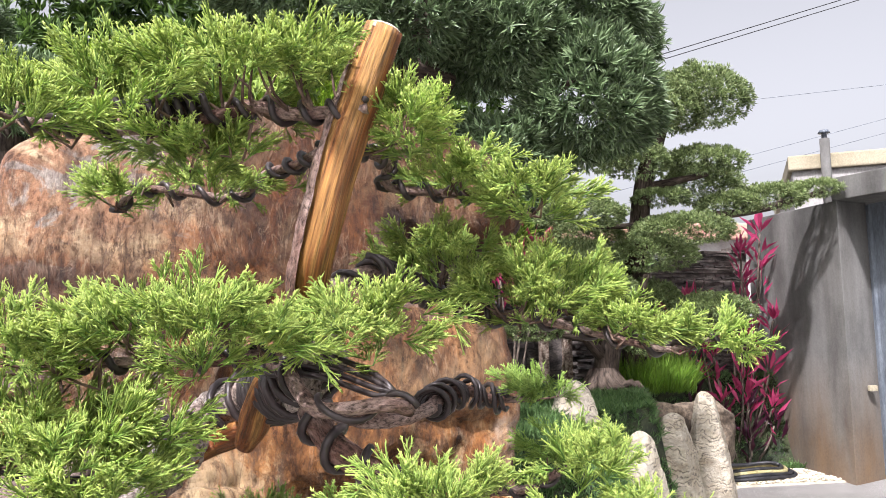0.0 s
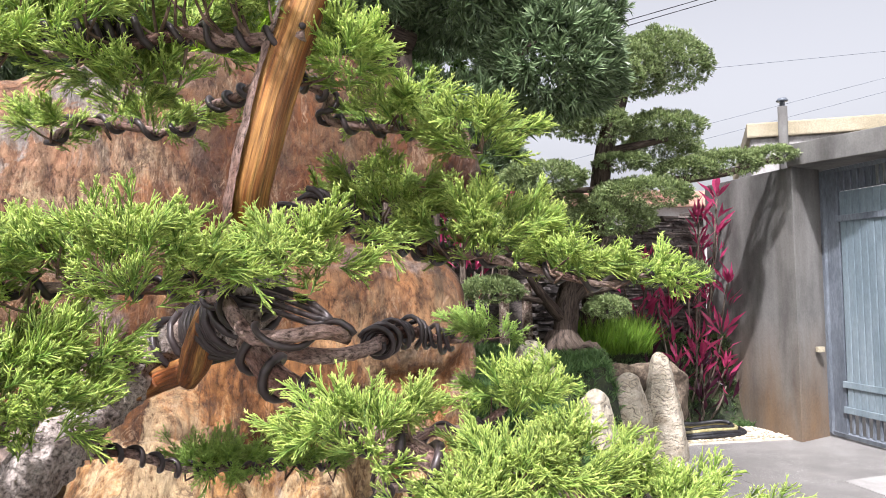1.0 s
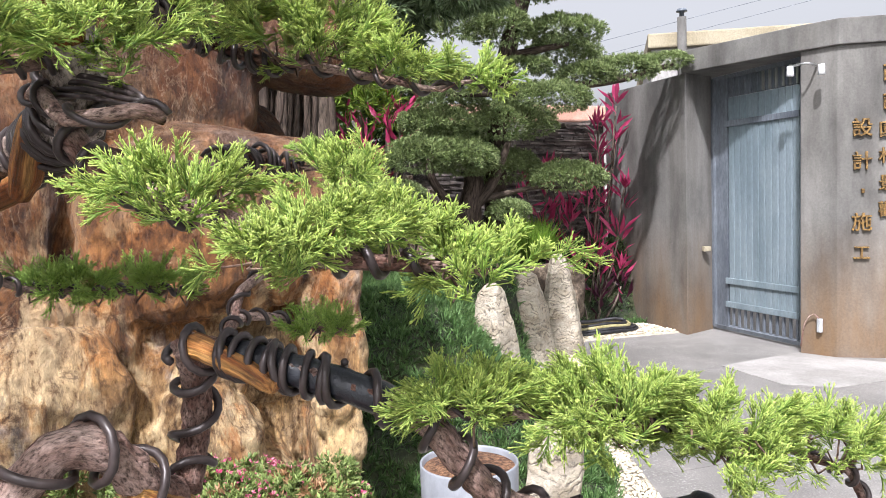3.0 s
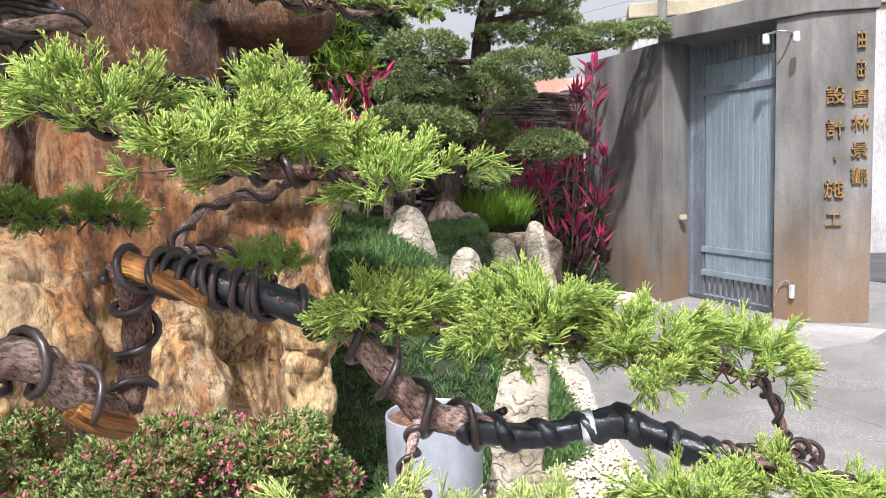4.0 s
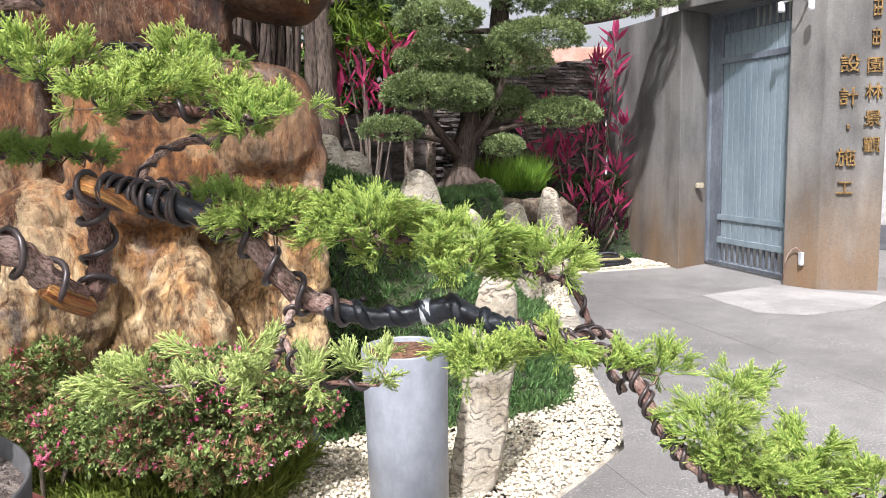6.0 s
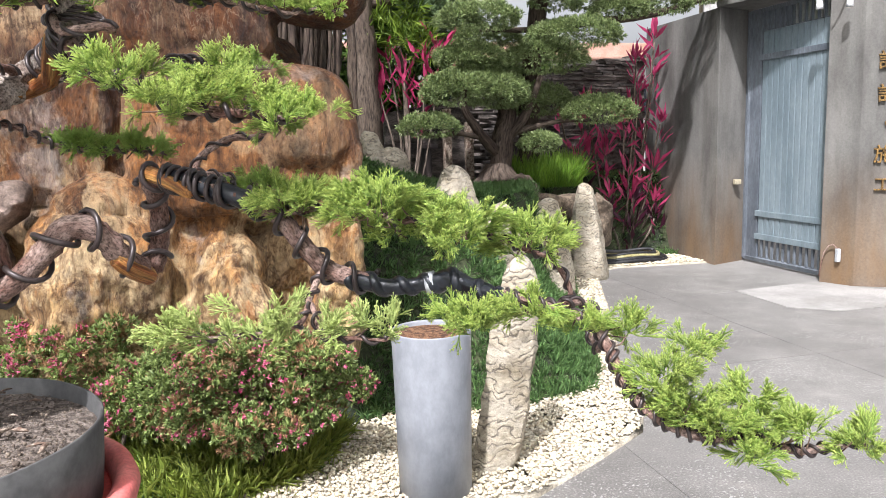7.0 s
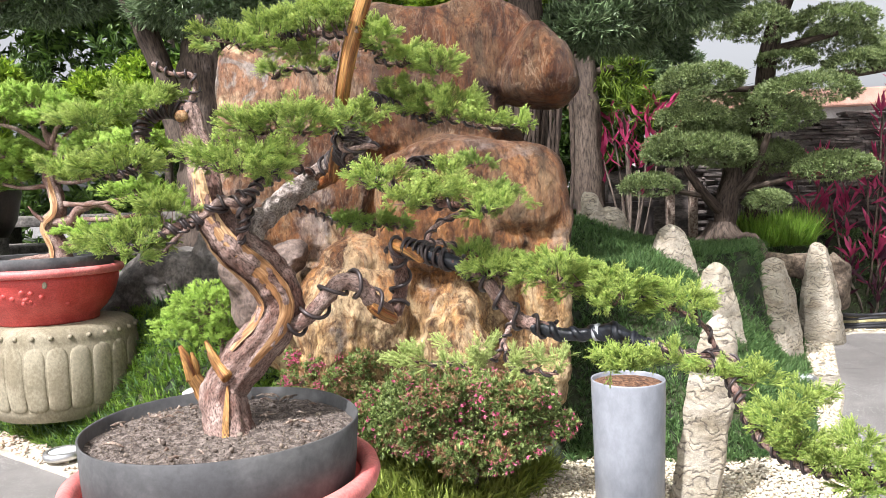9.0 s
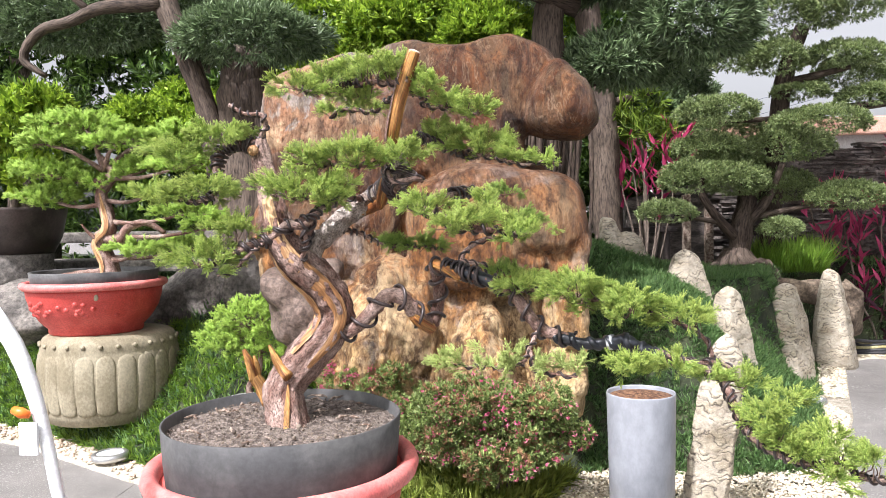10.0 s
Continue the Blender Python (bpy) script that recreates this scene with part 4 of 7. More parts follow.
def fused(name, lumps, voxel, rough, freq, smooth_steps=4, ledge=0.0, blocks=(), calm=None):
    """Lumps grown together into one body of stone, with uneven faces."""
    bm = bmesh.new()
    for at, size, turn in lumps:
        lump_bm(bm, at, size, turn)
    for outline, front, back, bulge, turn in blocks:
        block_bm(bm, outline, front, back, bulge, turn)
    bmesh.ops.recalc_face_normals(bm, faces=bm.faces[:])
    ob = new(name, bm_mesh(name, bm))
    r = ob.modifiers.new("grown", "REMESH")
    r.mode, r.voxel_size = "VOXEL", voxel
    s = ob.modifiers.new("worn", "SMOOTH")
    s.iterations = smooth_steps
    me = bpy.data.meshes.new_from_object(ob.evaluated_get(bpy.context.evaluated_depsgraph_get()))
    bpy.data.objects.remove(ob)
    nrm = [v.normal.copy() for v in me.vertices]
    for v, nn in zip(me.vertices, nrm):
        q = v.co.copy()
        cell = noise.voronoi(q * freq * 0.5)[0]
        k = 0.6 * noise.noise(q * freq) + 0.4 * noise.noise(q * freq * 2.3) + 0.25 * noise.noise(q * freq * 6) + 0.5 * (cell[1] - cell[0] - 0.3) - 0.5 * math.exp(-22 * (cell[1] - cell[0]))
        if calm:
            k *= np.interp(q.z, calm, (1.0, 0.28)) * (1.0 + 0.5 * (q.z < calm[0]) * noise.noise(q * 9))
        v.co = q + nn * rough * k + nn * ledge * noise.noise(Vector((q.x * 2, q.y * 2, q.z * 9)))
    me.polygons.foreach_set("use_smooth", np.ones(len(me.polygons), bool))
    me.name = name
    return me


rock = part("rock", fused("rock", [
    ((-0.05, 2.75, 1.1), (0.55, 0.3, 0.7), 0), ((0.30, 2.75, 1.2), (0.35, 0.26, 0.55), 0), ((-0.45, 2.72, 0.7), (0.3, 0.3, 0.4), 0),
    ((0.52, 2.6, 0.62), (0.24, 0.26, 0.4), 0), ((-0.02, 2.36, 0.62), (0.2, 0.26, 0.3), 10), ((0.28, 2.4, 0.45), (0.24, 0.22, 0.28), 0), ((-0.26, 2.36, 0.45), (0.2, 0.24, 0.3), 0)],
    0.015, 0.05, 4.0, 1, 0.006, [
    ([(-0.30, 1.5), (-0.26, 1.96), (-0.09, 2.08), (0.16, 2.05), (0.40, 2.10), (0.56, 2.05), (0.67, 1.94), (0.74, 1.80), (0.66, 1.62), (0.52, 1.63), (0.46, 1.45), (0.1, 1.4)], 2.42, 2.85, 5.0, 0),
    ([(0.49, 1.64), (0.56, 1.86), (0.66, 1.95), (0.77, 1.85), (0.83, 1.71), (0.815, 1.61), (0.71, 1.56)], 2.24, 2.70, 2.6, -10),
    ([(-0.84, 1.05), (-0.77, 1.42), (-0.77, 1.84), (-0.68, 1.94), (-0.52, 1.99), (-0.30, 2.04), (-0.15, 1.94), (-0.08, 1.5), (-0.12, 0.9), (-0.5, 0.7)], 2.36, 2.9, 4.0, 6),
    ([(-0.05, 1.3), (0.08, 1.42), (0.23, 1.47), (0.5, 1.44), (0.68, 1.40), (0.755, 1.30), (0.76, 1.12), (0.6, 0.95), (0.3, 0.85), (0.0, 0.9)], 2.16, 2.7, 4.0, 0),
    ([(0.57, 1.15), (0.66, 1.2), (0.77, 1.16), (0.79, 0.8), (0.74, 0.35), (0.6, 0.35), (0.555, 0.8)], 2.2, 2.6, 4.0, 0),
    ([(-0.42, 0.2), (-0.39, 0.62), (-0.34, 0.86), (-0.26, 1.0), (-0.1, 1.04), (0.05, 0.98), (0.14, 0.84), (0.16, 0.5), (0.14, 0.2)], 2.06, 2.6, 3.0, 8),
    ([(0.1, 0.2), (0.12, 0.7), (0.2, 0.88), (0.33, 0.84), (0.42, 0.66), (0.44, 0.2)], 2.12, 2.6, 3.0, -6)], (0.95, 1.25)), M["rock"])
tagged(rock, "tall brown and ochre river rock on the bank", "rock")

# ---- upright stones ----
def standing_stone(at, top, width, depth, lean, seed, label, cant=0.0, blunt=2.2, taper=0.36):
    bm = bmesh.new()
    bmesh.ops.create_icosphere(bm, subdivisions=5, radius=1)
    h = top - at[2]
    cut = random.Random(int(seed * 10))
    cuts = [(Vector((math.cos(a), math.sin(a), 0)), cut.uniform(0.55, 0.78)) for a in (cut.uniform(0, 1) + 1.2 * i for i in range(5))]
    for v in bm.verts:
        u = (v.co.z + 1) / 2
        k = (1 - taper * u) * (1 - u**blunt * 0.5) * 1.08
        full = math.sqrt(max(0.0, 1 - abs(v.co.z) ** 6)) / max(0.05, math.sqrt(max(0.0, 1 - v.co.z**2)))
        e = Vector((v.co.x * full, v.co.y * full, 0))
        for d, lim in cuts:
            over = e.dot(d) - lim
            if over > 0:
                e -= d * over * 0.97
        q = Vector((e.x * width / 2 * k + lean * u, e.y * depth / 2 * k + cant * u, -0.06 + (h + 0.06) * u))
        w = Vector((q.x + seed, q.y, q.z))
        q += Vector((v.co.x, v.co.y, 0)) * (0.016 * noise.noise(w * 5) + 0.008 * noise.noise(w * 14) + 0.008 * noise.noise(Vector((w.x * 6, w.y * 6, w.z * 40))))
        v.co = Vector(at) + q
    ob = part("standing_stone", bm_mesh("standing_stone", bm, True), M["stone"])
    return tagged(ob, label, "stone", "upright stones along the bank")


standing_stone((1.60, 4.05, 0.42), 0.99, 0.45, 0.34, 0.0, 1.0, "pale layered stone standing upright on the bank", 0, 3.2)
standing_stone((1.74, 3.45, 0.10), 0.79, 0.42, 0.3, -0.03, 5.0, "tall cream stone standing upright in the grass", 0.0, 4.0)
standing_stone((2.44, 4.48, 0.0), 0.72, 0.54, 0.34, -0.03, 9.0, "blunt cream stone standing at the gravel edge", 0.0, 4.5)
standing_stone((2.98, 5.05, 0.0), 0.78, 0.48, 0.36, -0.03, 13.0, "pointed cream stone standing beside the paving", 0.0, 2.6)
standing_stone((1.11, 1.85, 0.0), 0.74, 0.185, 0.15, 0.15, 17.0, "grey and white veined stone leaning behind the cement pot", 0.05, 8.0, 0.04)
MX = 1.25
mr = part("mound_rock", fused("mound_rock", [((MX - 0.06, 4.62, 1.02), (0.09, 0.13, 0.23), -10), ((MX + 0.03, 4.6, 0.96), (0.15, 0.16, 0.14), 34), ((MX + 0.15, 4.56, 0.88), (0.17, 0.14, 0.09), 30)], 0.012, 0.014, 7), M["stone"])
tagged(mr, "low pale rock lying on the grassy bank", "rock")

# ---- grey cylinder pot ----
cyl = thing("cylinder_pot", (0.895, 1.74, 0.012), "tall pale grey cement cylinder pot on the gravel", "pot")
part("body", lathe_mesh("body", [(0.001, 0.0), (0.112, 0.0), (0.117, 0.004), (0.122, 0.3), (0.1265, 0.532), (0.1255, 0.536), (0.1215, 0.536), (0.1195, 0.53), (0.112, 0.46), (0.001, 0.46)], (0.895, 1.74, 0.012), 64), M["zinc"], cyl)
part("soil", lathe_mesh("soil", [(0.001, 0.532), (0.06, 0.528), (0.119, 0.52)], (0.895, 1.74, 0.012), 40, 0.03), M["mulch"], cyl, "reddish bark mulch")
# Thin pale slab on the paving that stands in for a patch of sunlight.
setting("sunlit_patch", prism_bm([(3.71, 3.58), (3.94, 3.39), (4.42, 3.37), (4.86, 3.56), (4.58, 4.0), (4.5, 4.24), (3.73, 4.16)], -0.03, 0.004), M["paving_sunlit"], "paler paving before the gate, painted as a sunlit patch", "paving")

# ---- the wired bonsai juniper ----
PX, PY = -0.14, 0.65
bonsai_pot = thing("bonsai_pot", (PX, PY, 0.34), "round faded red plastic bonsai pot with a black rubber liner", "pot")
part("body", lathe_mesh("body", [(0.001, 0.0), (0.2, 0.0), (0.215, 0.01), (0.25, 0.1), (0.278, 0.2), (0.288, 0.262), (0.28, 0.27), (0.001, 0.26)], (PX, PY, 0.34), 64), M["red_pot"], bonsai_pot)
part("rim", lathe_mesh("rim", [(0.283, 0.255), (0.30, 0.25), (0.318, 0.262), (0.324, 0.28), (0.318, 0.297), (0.304, 0.303), (0.292, 0.297), (0.283, 0.28), (0.283, 0.255)], (PX, PY, 0.34), 72), M["pink_rim"], bonsai_pot, "faded pinkish rounded rim")
part("liner", lathe_mesh("liner", [(0.268, 0.25), (0.274, 0.32), (0.278, 0.40), (0.2755, 0.4015), (0.273, 0.40), (0.268, 0.34)], (PX, PY, 0.34), 72, 0.03, 3.0), M["liner"], bonsai_pot, "dusty black rubber liner standing out of the pot")


def soil_mesh(name, cx, cy, z, r, bulge, seed, rings=34, sides=90):
    v, f = [(cx, cy, z + bulge)], []
    for i in range(1, rings + 1):
        for j in range(sides):
            a, u = j / sides * 2 * math.pi, i / rings
            x, y = cx + r * u * math.cos(a), cy + r * u * math.sin(a)
            h = z + bulge * (1 - u * u) + 0.006 * noise.noise(Vector((x * 18, y * 18, seed))) + 0.005 * noise.noise(Vector((x * 70, y * 70, seed)))
            v.append((x, y, h))
    for j in range(sides):
        f.append((0, 1 + j, 1 + (j + 1) % sides))
    for i in range(rings - 1):
        for j in range(sides):
            a, b = 1 + i * sides + j, 1 + i * sides + (j + 1) % sides
            f.append((a, a + sides, b + sides, b))
    me = bpy.data.meshes.new(name)
    me.from_pydata(v, [], f)
    me.polygons.foreach_set("use_smooth", np.ones(len(f), bool))
    return me


part("soil", soil_mesh("soil", PX, PY, 0.712, 0.272, 0.012, 2.0), M["soil"], bonsai_pot, "dry grey-brown soil with bark chips")

bonsai = thing("bonsai_tree", (-0.12, 0.63, 0.715), "old wired juniper bonsai with stripped deadwood and cascading branches", "bonsai")
TRUNK = [(-0.118, 0.625, 0.69, 0.058), (-0.128, 0.64, 0.745, 0.048), (-0.14, 0.66, 0.80, 0.046), (-0.095, 0.675, 0.862, 0.046), (-0.04, 0.695, 0.925, 0.045), (-0.02, 0.70, 0.985, 0.046), (-0.048, 0.68, 1.05, 0.047), (-0.098, 0.645, 1.11, 0.043), (-0.133, 0.635, 1.172, 0.036), (-0.155, 0.655, 1.25, 0.030), (-0.187, 0.695, 1.33, 0.026), (-0.203, 0.705, 1.40, 0.022)]
part("trunk", tube_mesh("trunk", TRUNK, sides=34, step=0.005, rough=0.13, freq=44, flute=0.22), M["bark_red"], bonsai)
part("deadwood_strip", tube_mesh("deadwood_strip", TRUNK[3:9], sides=8, step=0.006, arc=[(0, -0.1, 0.1, -2.3), (0.3, -0.34, 0.34, -2.4), (0.6, -0.45, 0.45, -2.5), (1, -0.2, 0.2, -2.7)], lift=0.003, rough=0.05, freq=40), M["deadwood_pale"], bonsai, "pale stripped wood running up the trunk")
part("deadwood_strip", tube_mesh("deadwood_strip", TRUNK[0:3], sides=8, step=0.006, arc=[(0, -0.2, 0.02, -1.3), (0.5, -0.16, 0.1, -1.2), (1, -0.05, 0.05, -1.0)], lift=0.0015, rough=0.06, freq=40), M["deadwood"], bonsai, "orange stripped wood at the trunk's foot")
part("deadwood_strip", tube_mesh("deadwood_strip", TRUNK[3:10], sides=9, step=0.006, arc=[(0, -0.1, 0.1, -0.9), (0.2, -0.3, 0.26, -0.9), (0.45, -0.5, 0.3, -1.1), (0.7, -0.55, 0.45, -1.4), (1, -0.4, 0.4, -1.6)], lift=0.003, rough=0.05, freq=40), M["deadwood_pale"], bonsai, "pale stripped wood running up the trunk")
TRUNK2 = [(-0.09, 0.655, 1.10, 0.024), (-0.058, 0.68, 1.14, 0.024), (-0.022, 0.755, 1.19, 0.024), (0.012, 0.85, 1.232, 0.025), (0.048, 0.885, 1.26, 0.025), (0.098, 0.825, 1.283, 0.025), (0.132, 0.745, 1.30, 0.025), (0.145, 0.685, 1.335, 0.023), (0.144, 0.675, 1.39, 0.021)]
part("torn_wood", tube_mesh("torn_wood", [(0.078, 0.815, 1.235, 0.010), (0.088, 0.80, 1.256, 0.015), (0.094, 0.785, 1.276, 0.0145), (0.10, 0.765, 1.298, 0.011), (0.112, 0.745, 1.318, 0.005)], sides=16, step=0.006, rough=0.06, freq=22, flute=0.15), M["deadwood"], bonsai, "torn orange wood at the trunk's fork")
part("torn_wood", tube_mesh("torn_wood", [(-0.012, 0.80, 1.208, 0.004), (0.015, 0.835, 1.219, 0.010), (0.045, 0.86, 1.232, 0.013), (0.078, 0.835, 1.246, 0.014)], sides=14, step=0.006, rough=0.06, freq=22, flute=0.2), M["deadwood"], bonsai, "bare orange wood under the upper trunk")
part("upper_trunk", tube_mesh("upper_trunk", TRUNK2, sides=32, step=0.004, rough=0.28, freq=50, flute=0.22), M["bark"], bonsai)
STUB = [(0.143, 0.665, 1.36, 0.016), (0.142, 0.635, 1.39, 0.0155), (0.151, 0.622, 1.43, 0.0158), (0.168, 0.615, 1.49, 0.016), (0.187, 0.611, 1.545, 0.0155), (0.2, 0.608, 1.58, 0.0145)]
part("deadwood_stub", tube_mesh("deadwood_stub", STUB, sides=24, step=0.005, rough=0.05, freq=30, flute=0.16), M["deadwood"], bonsai, "tall bare orange deadwood stub")
part("stub_end", tube_mesh("stub_end", [(0.1985, 0.6085, 1.576, 0.0142), (0.2008, 0.6078, 1.5815, 0.0122), (0.2015, 0.6075, 1.584, 0.005)], sides=18, step=0.003, rough=0.15, freq=90), M["cutwood"], bonsai, "white chalky cut end")
part("stub_bark", tube_mesh("stub_bark", STUB, sides=9, step=0.006, arc=[(0, -0.9, 0.8, 3.3), (0.4, -0.7, 0.6, 3.4), (0.7, -0.4, 0.3, 3.5), (0.85, -0.1, 0.1, 3.5), (1, 0, 0.02, 3.5)], lift=0.003, rough=0.12, freq=60), M["bark_red"], bonsai)
for pts in ([(-0.245, 0.762, 0.80, 0.016), (-0.255, 0.762, 0.835, 0.013), (-0.272, 0.762, 0.878, 0.005)], [(-0.238, 0.765, 0.80, 0.010), (-0.24, 0.765, 0.835, 0.008), (-0.247, 0.765, 0.862, 0.003)], [(-0.115, 0.62, 0.835, 0.014), (-0.145, 0.64, 0.865, 0.011), (-0.172, 0.66, 0.905, 0.004)], [(-0.205, 0.735, 0.745, 0.016), (-0.225, 0.755, 0.78, 0.017), (-0.243, 0.762, 0.805, 0.016)]):
    part("jin", tube_mesh("jin", pts, sides=9, step=0.006, rough=0.15, freq=60, flute=0.4), M["deadwood"], bonsai, "splintered bare wood spike")

LOWER = [(-0.02, 0.69, 0.925, 0.022), (0.02, 0.692, 0.935, 0.020), (0.05, 0.69, 0.955, 0.019), (0.088, 0.682, 0.995, 0.021), (0.119, 0.68, 1.02, 0.021), (0.153, 0.69, 1.01, 0.021), (0.178, 0.71, 0.972, 0.020), (0.205, 0.735, 0.945, 0.018)]
UPRIGHT = [(0.215, 0.765, 0.94, 0.016), (0.222, 0.79, 0.965, 0.017), (0.228, 0.785, 1.01, 0.016), (0.229, 0.76, 1.055, 0.016), (0.222, 0.735, 1.088, 0.015)]
OUT = [(0.222, 0.73, 1.088, 0.016), (0.255, 0.695, 1.086, 0.015), (0.30, 0.655, 1.076, 0.014), (0.345, 0.63, 1.062, 0.014), (0.385, 0.61, 1.045, 0.014), (0.412, 0.598, 1.03, 0.014), (0.44, 0.588, 0.992, 0.014), (0.472, 0.588, 0.953, 0.015), (0.51, 0.582, 0.936, 0.014), (0.545, 0.572, 0.926, 0.014)]
TAPED = [(0.505, 0.582, 0.934, 0.013), (0.53, 0.576, 0.928, 0.016), (0.55, 0.57, 0.922, 0.0135), (0.575, 0.563, 0.919, 0.015), (0.60, 0.556, 0.922, 0.013), (0.625, 0.546, 0.926, 0.0155), (0.65, 0.532, 0.93, 0.018), (0.668, 0.513, 0.924, 0.014), (0.685, 0.49, 0.917, 0.0155), (0.70, 0.468, 0.914, 0.012), (0.715, 0.44, 0.912, 0.011)]
TAPED = [(x, y, z, r * 0.84) for x, y, z, r in TAPED]
HANG = [(0.7, 0.465, 0.92, 0.0061), (0.735, 0.43, 0.912, 0.0055), (0.775, 0.42, 0.897, 0.0055), (0.812, 0.41, 0.88, 0.0061), (0.826, 0.385, 0.85, 0.0067), (0.834, 0.355, 0.81, 0.0065), (0.858, 0.325, 0.774, 0.006), (0.905, 0.31, 0.748, 0.006), (0.955, 0.302, 0.739, 0.0055), (0.995, 0.298, 0.743, 0.005), (1.02, 0.293, 0.725, 0.005), (1.045, 0.28, 0.719, 0.005), (1.076, 0.264, 0.728, 0.0043), (1.105, 0.245, 0.737, 0.0031)]
for pts in (LOWER, UPRIGHT, OUT):
    part("branch", tube_mesh("branch", [(x, y, z, r * 0.88) for x, y, z, r in pts], sides=18, step=0.004, rough=0.22, freq=60, flute=0.25), M["bark_red"], bonsai)
part("cut_end", tube_mesh("cut_end", [(0.172, 0.692, 0.968, 0.010), (0.19, 0.708, 0.95, 0.0145), (0.213, 0.735, 0.932, 0.0135), (0.218, 0.742, 0.928, 0.007)], sides=14, step=0.004, rough=0.1, freq=70, flute=0.2), M["deadwood"], bonsai, "split pale cut end")
part("cut_end", tube_mesh("cut_end", [(0.228, 0.715, 1.092, 0.012), (0.258, 0.676, 1.082, 0.0115), (0.285, 0.642, 1.066, 0.008), (0.29, 0.634, 1.061, 0.004)], sides=14, step=0.004, rough=0.1, freq=70, flute=0.3), M["deadwood"], bonsai, "split pale cut end")
taped = part("taped_branch", tube_mesh("taped_branch", TAPED, sides=18, step=0.004, rough=0.10, freq=48, flute=0.18), M["tape"], bonsai, "branch wrapped in glossy black tape")
part("tape_sleeve", tube_mesh("tape_sleeve", [(x, y, z, r + 0.0008) for x, y, z, r in OUT[1:5]], sides=16, step=0.005, rough=0.08, freq=60), M["tape"], bonsai, "black tape round the branch")
part("tape_ridge", joined("tape_ridge", [coil(TAPED, 0.0085, 6.5, -0.0105, 0.4)]), M["tape"], taped)
RING = curve_points(TAPED, 0.004)
k = int(0.44 * len(RING))
part("clip_ring", tube_mesh("clip_ring", [(*q[:3], q[3] + 0.0035) for q in RING[k:k + 4]], sides=18, step=1.0), M["grey_plastic"], bonsai, "pale plastic ring clamped round the tape")

